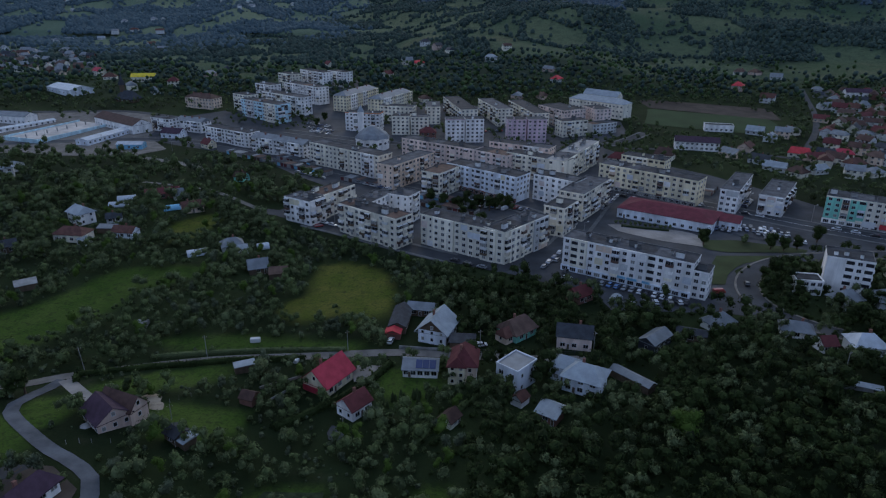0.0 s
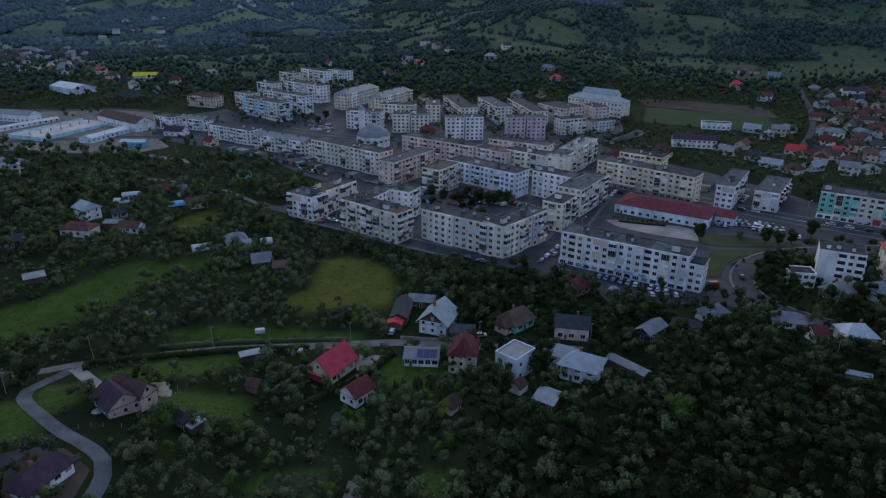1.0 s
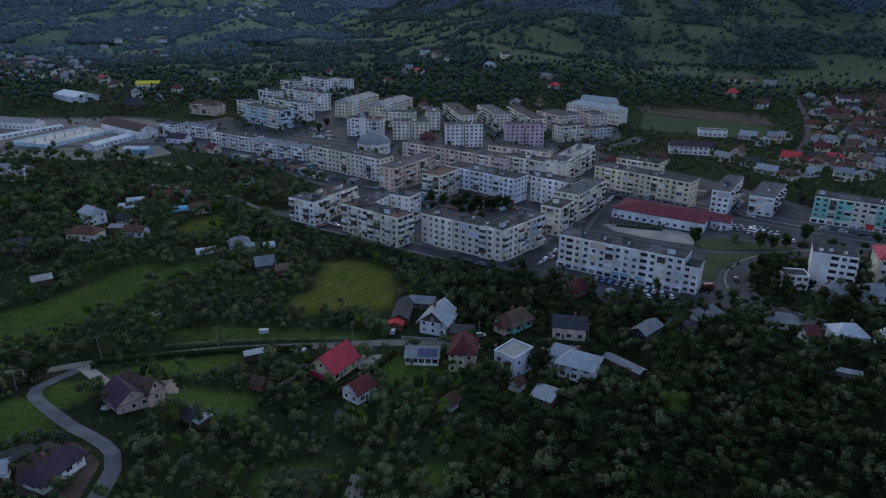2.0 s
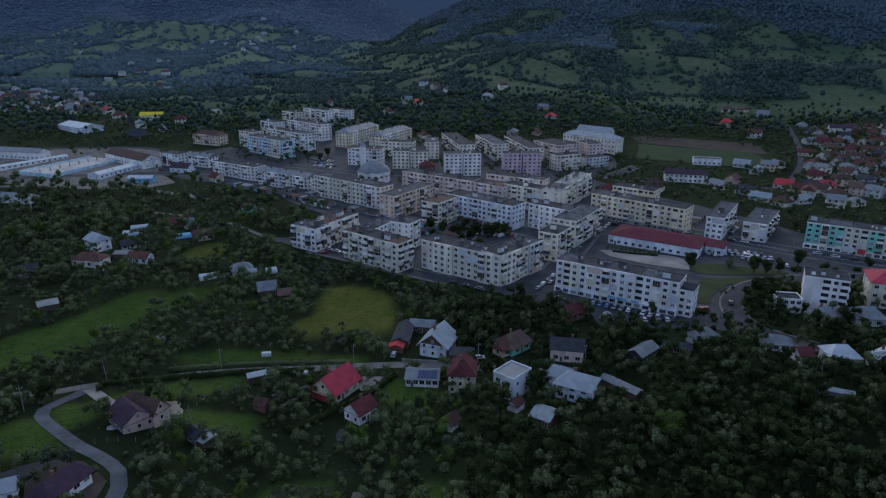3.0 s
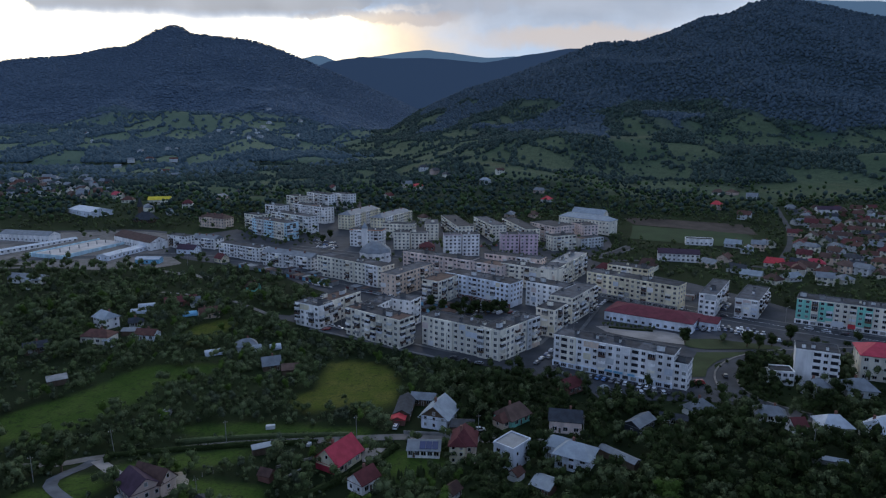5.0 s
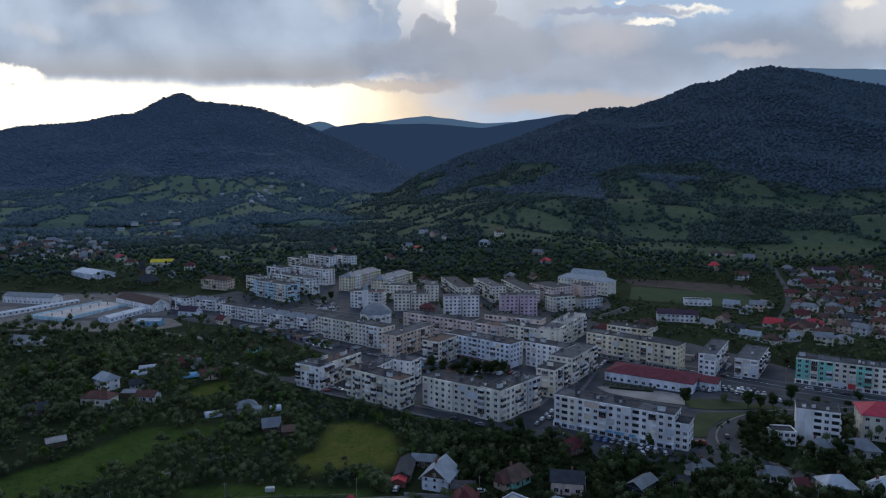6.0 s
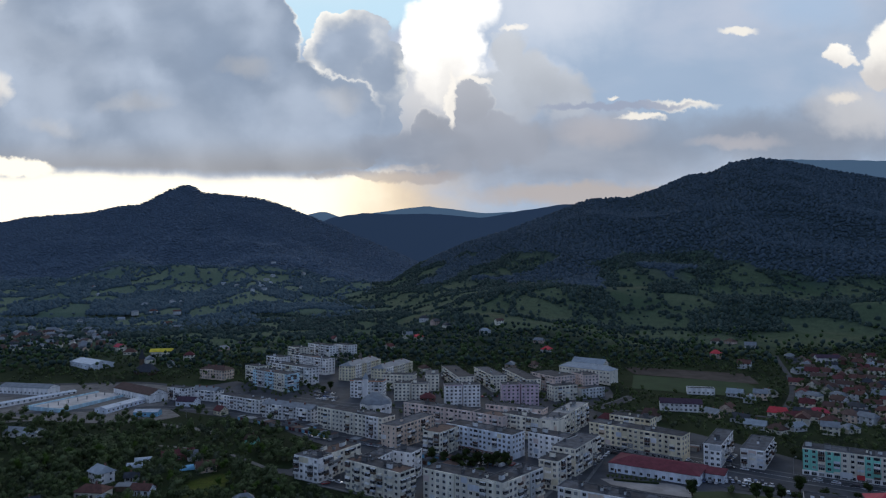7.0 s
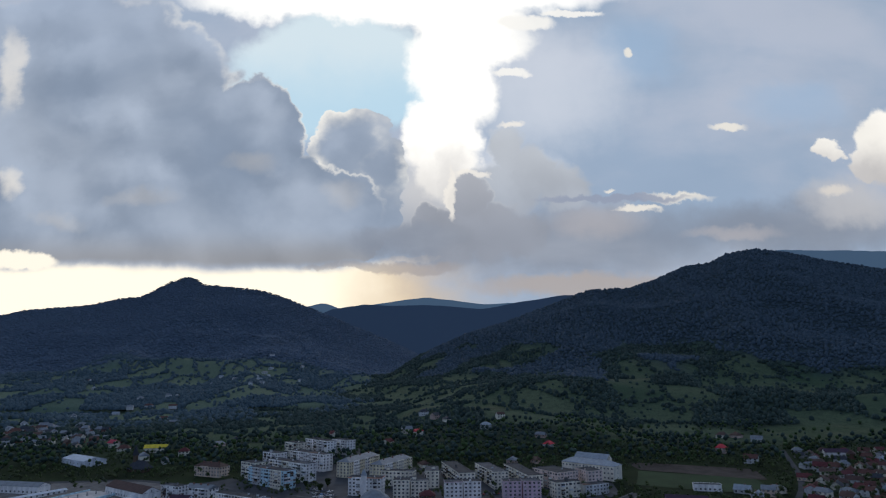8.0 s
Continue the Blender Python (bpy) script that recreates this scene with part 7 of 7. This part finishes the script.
def pole(x, y, height, lean=0.0, lamp=False):
    label = "tall grey street lamp with an arm" if lamp else "leaning wooden cable pole" if lean else "slim concrete pole carrying cables"
    ob = thing("street_lamp" if lamp else "utility_pole", pose(x, y, ground_z(x, y), 0, lean, 20), label, "street lamp" if lamp else "utility pole", "street lamps" if lamp else "utility poles")
    bm = bmesh.new()
    tube(bm, (0, 0, -0.6), (0, 0, height), 0.12, 0.075, 8)
    part("pole", bm, M["concrete"], ob)
    bm = bmesh.new()
    if lamp:
        tube(bm, (0, 0, height - 0.1), (1.5, 0, height + 0.4), 0.06, 0.05, 6)
        arm = part("arm", bm, M["concrete"], ob)
        bm = bmesh.new()
        box(bm, 1.3, -0.15, height + 0.3, 2.1, 0.15, height + 0.48)
        part("lamp_head", bm, M["frame"], arm)
    else:
        box(bm, -0.7, -0.06, height - 0.8, 0.7, 0.06, height - 0.66)
        arm = part("crossarm", bm, M["wood"], ob)
        for s in (-0.6, 0.6):
            bm = bmesh.new()
            tube(bm, (s, 0, height - 0.66), (s, 0, height - 0.4), 0.06, 0.04, 6)
            part("insulator", bm, M["frame"], arm)


for x, y, hgt, lean in ((-105.2, 167.0, 8.5, -3), (-73.3, 178.6, 8, 0), (-70, 142.4, 4.6, 0), (-30, 183, 8, 0), (12, 184, 8, 0), (48, 183, 8, 0), (117, 165, 9, 0), (140, 205, 9, 0), (-245, 468, 9, 0), (-190, 455, 9, 0), (-116, 143, 8, 0), (-26, 144, 4, 0)):
    pole(x, y, hgt, lean)
for line, off in ((STREET, 5.8), (BOULEVARD, -6.6), (MAIN, 8.0), (UPPER, 5.2)):
    pts = resample(line, 3.0)
    for i in range(4, len(pts) - 1, 10):
        d = pts[i + 1] - pts[i]
        d /= np.hypot(*d)
        pole(pts[i][0] - d[1] * off, pts[i][1] + d[0] * off, 8.5, 0, True)


# ---- cars ----
def car_meshes(paint, van=False):
    """Body, cabin glass and wheel of a car, 4.2 m long."""
    bm = bmesh.new()
    side = [(-2.1, 0.35), (2.1, 0.35), (2.15, 0.75), (1.15, 0.95), (0.55, 1.45), (-1.2, 1.48), (-1.95, 1.0), (-2.15, 0.8)]
    if van:
        side = [(-2.4, 0.35), (2.4, 0.35), (2.45, 0.9), (1.9, 1.2), (1.5, 2.0), (-2.4, 2.05), (-2.45, 1.2), (-2.45, 0.8)]
    w = 0.85
    a, b = [(x, -w, z) for x, z in side], [(x, w, z) for x, z in side]
    for i in (4, 5):
        a[i], b[i] = (a[i][0], -w * 0.8, a[i][2]), (b[i][0], w * 0.8, b[i][2])
    n = len(side)
    solid(bm, [tuple(a), tuple(b[::-1])] + [(a[(i + 1) % n], a[i], b[i], b[(i + 1) % n]) for i in range(n)])
    bmesh.ops.bevel(bm, geom=bm.edges[:], offset=0.06, segments=1, affect="EDGES")
    body = to_mesh("body", bm, paint)
    bm = bmesh.new()
    if van:
        solid(bm, [((1.97, -0.62, 1.25), (1.97, 0.62, 1.25), (1.62, 0.6, 1.9), (1.62, -0.6, 1.9)), ((1.62, -0.6, 1.9), (1.62, 0.6, 1.9), (1.5, 0.6, 1.8), (1.5, -0.6, 1.8))])
    else:
        g = [(1.17, 0.99), (0.56, 1.43), (-1.18, 1.46), (-1.92, 1.06)]
        l, r = [(x, -0.89 if z < 1.2 else -0.73, z) for x, z in g], [(x, 0.89 if z < 1.2 else 0.73, z) for x, z in g]
        solid(bm, [tuple(l), tuple(r[::-1]), (l[1], l[0], r[0], r[1]), (l[3], l[2], r[2], r[3]), (l[0], l[3], r[3], r[0])])
    glass = to_mesh("glazing", bm, M["glass"])
    bm = bmesh.new()
    tube(bm, (0, -0.1, 0), (0, 0.1, 0), 0.33, 0.33, 10)
    return body, glass, to_mesh("wheel", bm, M["tyre"]), van


CARS = [car_meshes(p) for p in CAR_PAINTS] + [car_meshes(CAR_PAINTS[0], True), car_meshes(CAR_PAINTS[4], True)]
PAINT_WORDS = ("white", "black", "grey", "dark blue", "red", "blue", "white", "red")


def car(x, y, rot, k, wheels=True):
    body, glass, wheel, van = CARS[k]
    ob = thing("van" if van else "car", pose(x, y, ground_z(x, y) + 0.24, 0, 0, rot), "%s parked %s on asphalt" % (PAINT_WORDS[k], "delivery van" if van else "small car"), "van" if van else "car", "parked cars")
    part("body", body, None, ob)
    part("glazing", glass, None, ob)
    if wheels:
        for sx in (-1.3, 1.3):
            for sy in (-0.78, 0.78):
                part("wheel", wheel, None, ob, m=pose(sx, sy, 0.33))


rnd = random.Random(21)
ROWS = [(60, 237, -31, 13, 2.9, 60), (66, 220, -4, 4, 4.2, 84), (84, 219, 0, 3, 3.4, 88), (9, 340, -30, 6, 3.2, 60), (-78, 315, -40, 3, 3.4, 140), (-58, 305, -36, 2, 5.5, 145), (-22, 275, -33, 1, 6, -33), (5, 258, -32, 3, 6.5, -32), (138, 306, -20, 9, 3.0, 70), (140, 300, -20, 9, 3.0, 70), (146, 294, -20, 7, 3.0, 70),
        (150, 287, -20, 6, 3.2, 70), (132, 300, -30, 4, 3, 60), (-100, 440, -38, 11, 3.2, 52), (-130, 462, -36, 8, 3.4, 54), (-36, 358, 60, 6, 3.1, -30), (10, 344, -36, 9, 3.4, 54), (30, 336, -36, 6, 3.3, 54),
        (-112, 545, -30, 8, 3.2, 60), (-108, 530, -30, 8, 3.2, 60), (-104, 518, -30, 6, 3.3, 60), (-70, 560, 64, 7, 3.2, -26), (42, 252, 60, 4, 6, 60), (72, 318, 60, 4, 7, 60), (128, 345, -40, 5, 3.2, 50), (160, 335, 56, 5, 3.3, -34), (150, 327, -36, 4, 7, -36), (190, 300, -36, 3, 8, -36), (30, 520, 12, 6, 3.2, 100), (60, 530, 12, 6, 3.2, 100), (-20, 540, 5, 5, 3.2, 95), (-95, 402, -36, 6, 5.5, -36), (-50, 376, -33, 5, 5.5, -33), (-75, 318, -36, 3, 6, 144), (36, 300, 60, 4, 3.2, -30), (0, 300, -34, 5, 3.0, 56), (-5, 312, 56, 4, 3.0, -34), (84, 330, 60, 5, 6.5, 60), (100, 352, -41, 5, 6, -41)]
for x0, y0, along, n, gap, turn in ROWS:
    for i in range(n):
        if rnd.random() < 0.86:
            cx, cy = x0 + math.cos(radians(along)) * gap * i, y0 + math.sin(radians(along)) * gap * i
            car(cx, cy, turn + rnd.uniform(-4, 4) + rnd.choice((0, 180)), rnd.choices(range(7), (5, 3, 4, 2, 1, 1, 0.6))[0], cy < 265)
for x, y, rot, k in ((119.5, 236, 75, 1), (150, 263, 12, 2), (105.3, 228, 10, 7), (48.5, 259, 60, 2), (49.5, 240.5, -20, 0), (-17.0, 189.5, 80, 0), (12.4, 187.3, 10, 0), (22, 344, -36, 6), (50, 247, 60, 1), (60, 262, 60, 0), (-49, 301, 40, 0), (-60, 300, 30, 4)):
    car(x, y, rot, k)


def billboard(x, y, rot, w, h, mat, label):
    ob = thing("billboard", pose(x, y, ground_z(x, y), 0, 0, rot), label, "billboard", "roadside boards")
    for s in (-0.35, 0.35):
        bm = bmesh.new()
        tube(bm, (s * w, 0, -0.3), (s * w, 0, 2.4), 0.12, 0.12, 6)
        part("post", bm, M["kerbstone"], ob)
    bm = bmesh.new()
    box(bm, -w / 2, -0.12, 2.2, w / 2, 0.12, 2.2 + h)
    part("board", bm, M[mat], ob)


billboard(203, 297.5, -32, 5.5, 3.0, "frame", "plain white roadside hoarding on posts")
billboard(208.5, 294.5, -32, 3.4, 2.2, "brightred", "plain red roadside board on posts")


# ---- ranges on the horizon: flat sheets, haze put in as glow ----
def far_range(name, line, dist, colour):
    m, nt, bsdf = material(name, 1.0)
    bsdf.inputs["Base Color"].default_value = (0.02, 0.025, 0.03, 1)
    # no lamp: the emission colour paints the haze over the range
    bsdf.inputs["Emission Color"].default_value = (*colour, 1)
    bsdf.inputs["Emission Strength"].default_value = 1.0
    bm = bmesh.new()
    a = np.linspace(line[0][0], line[0][-1], 160)
    e = np.interp(a, *line) + np.array([value_noise(np.array([q * 40.0]), np.array([3.0]), 1.0, 3)[0] for q in a]) * 0.003
    low = [bm.verts.new((q * dist, dist, -100)) for q in a]
    top = [bm.verts.new((q * dist, dist, 108 + r * dist)) for q, r in zip(a, e)]
    for i in range(len(a) - 1):
        bm.faces.new((low[i], low[i + 1], top[i + 1], top[i]))
    tagged(new("backdrop", to_mesh("backdrop", bm, m)), "distant mountain range, flat sheet glowing blue to show haze", "mountains", kind="structure")


far_range("haze_glow_range", ((-0.5, -0.205, -0.179, -0.153, -0.11, -0.051, -0.016, 0.018, 0.061, 0.104, 0.25, 0.40, 0.46, 0.537, 0.585, 0.687, 0.9), (0.06, 0.086, 0.092, 0.083, 0.087, 0.0953, 0.0985, 0.0947, 0.0875, 0.09, 0.08, 0.12, 0.16, 0.169, 0.1677, 0.165, 0.16)), 4750, (0.065, 0.120, 0.205))
far_range("near_haze_glow_range", ((-0.45, -0.187, -0.162, -0.119, -0.076, 0.0, 0.061, 0.104, 0.147, 0.19, 0.3, 0.6), (0.03, 0.073, 0.083, 0.089, 0.086, 0.087, 0.080, 0.088, 0.095, 0.101, 0.10, 0.08)), 4300, (0.018, 0.036, 0.078))
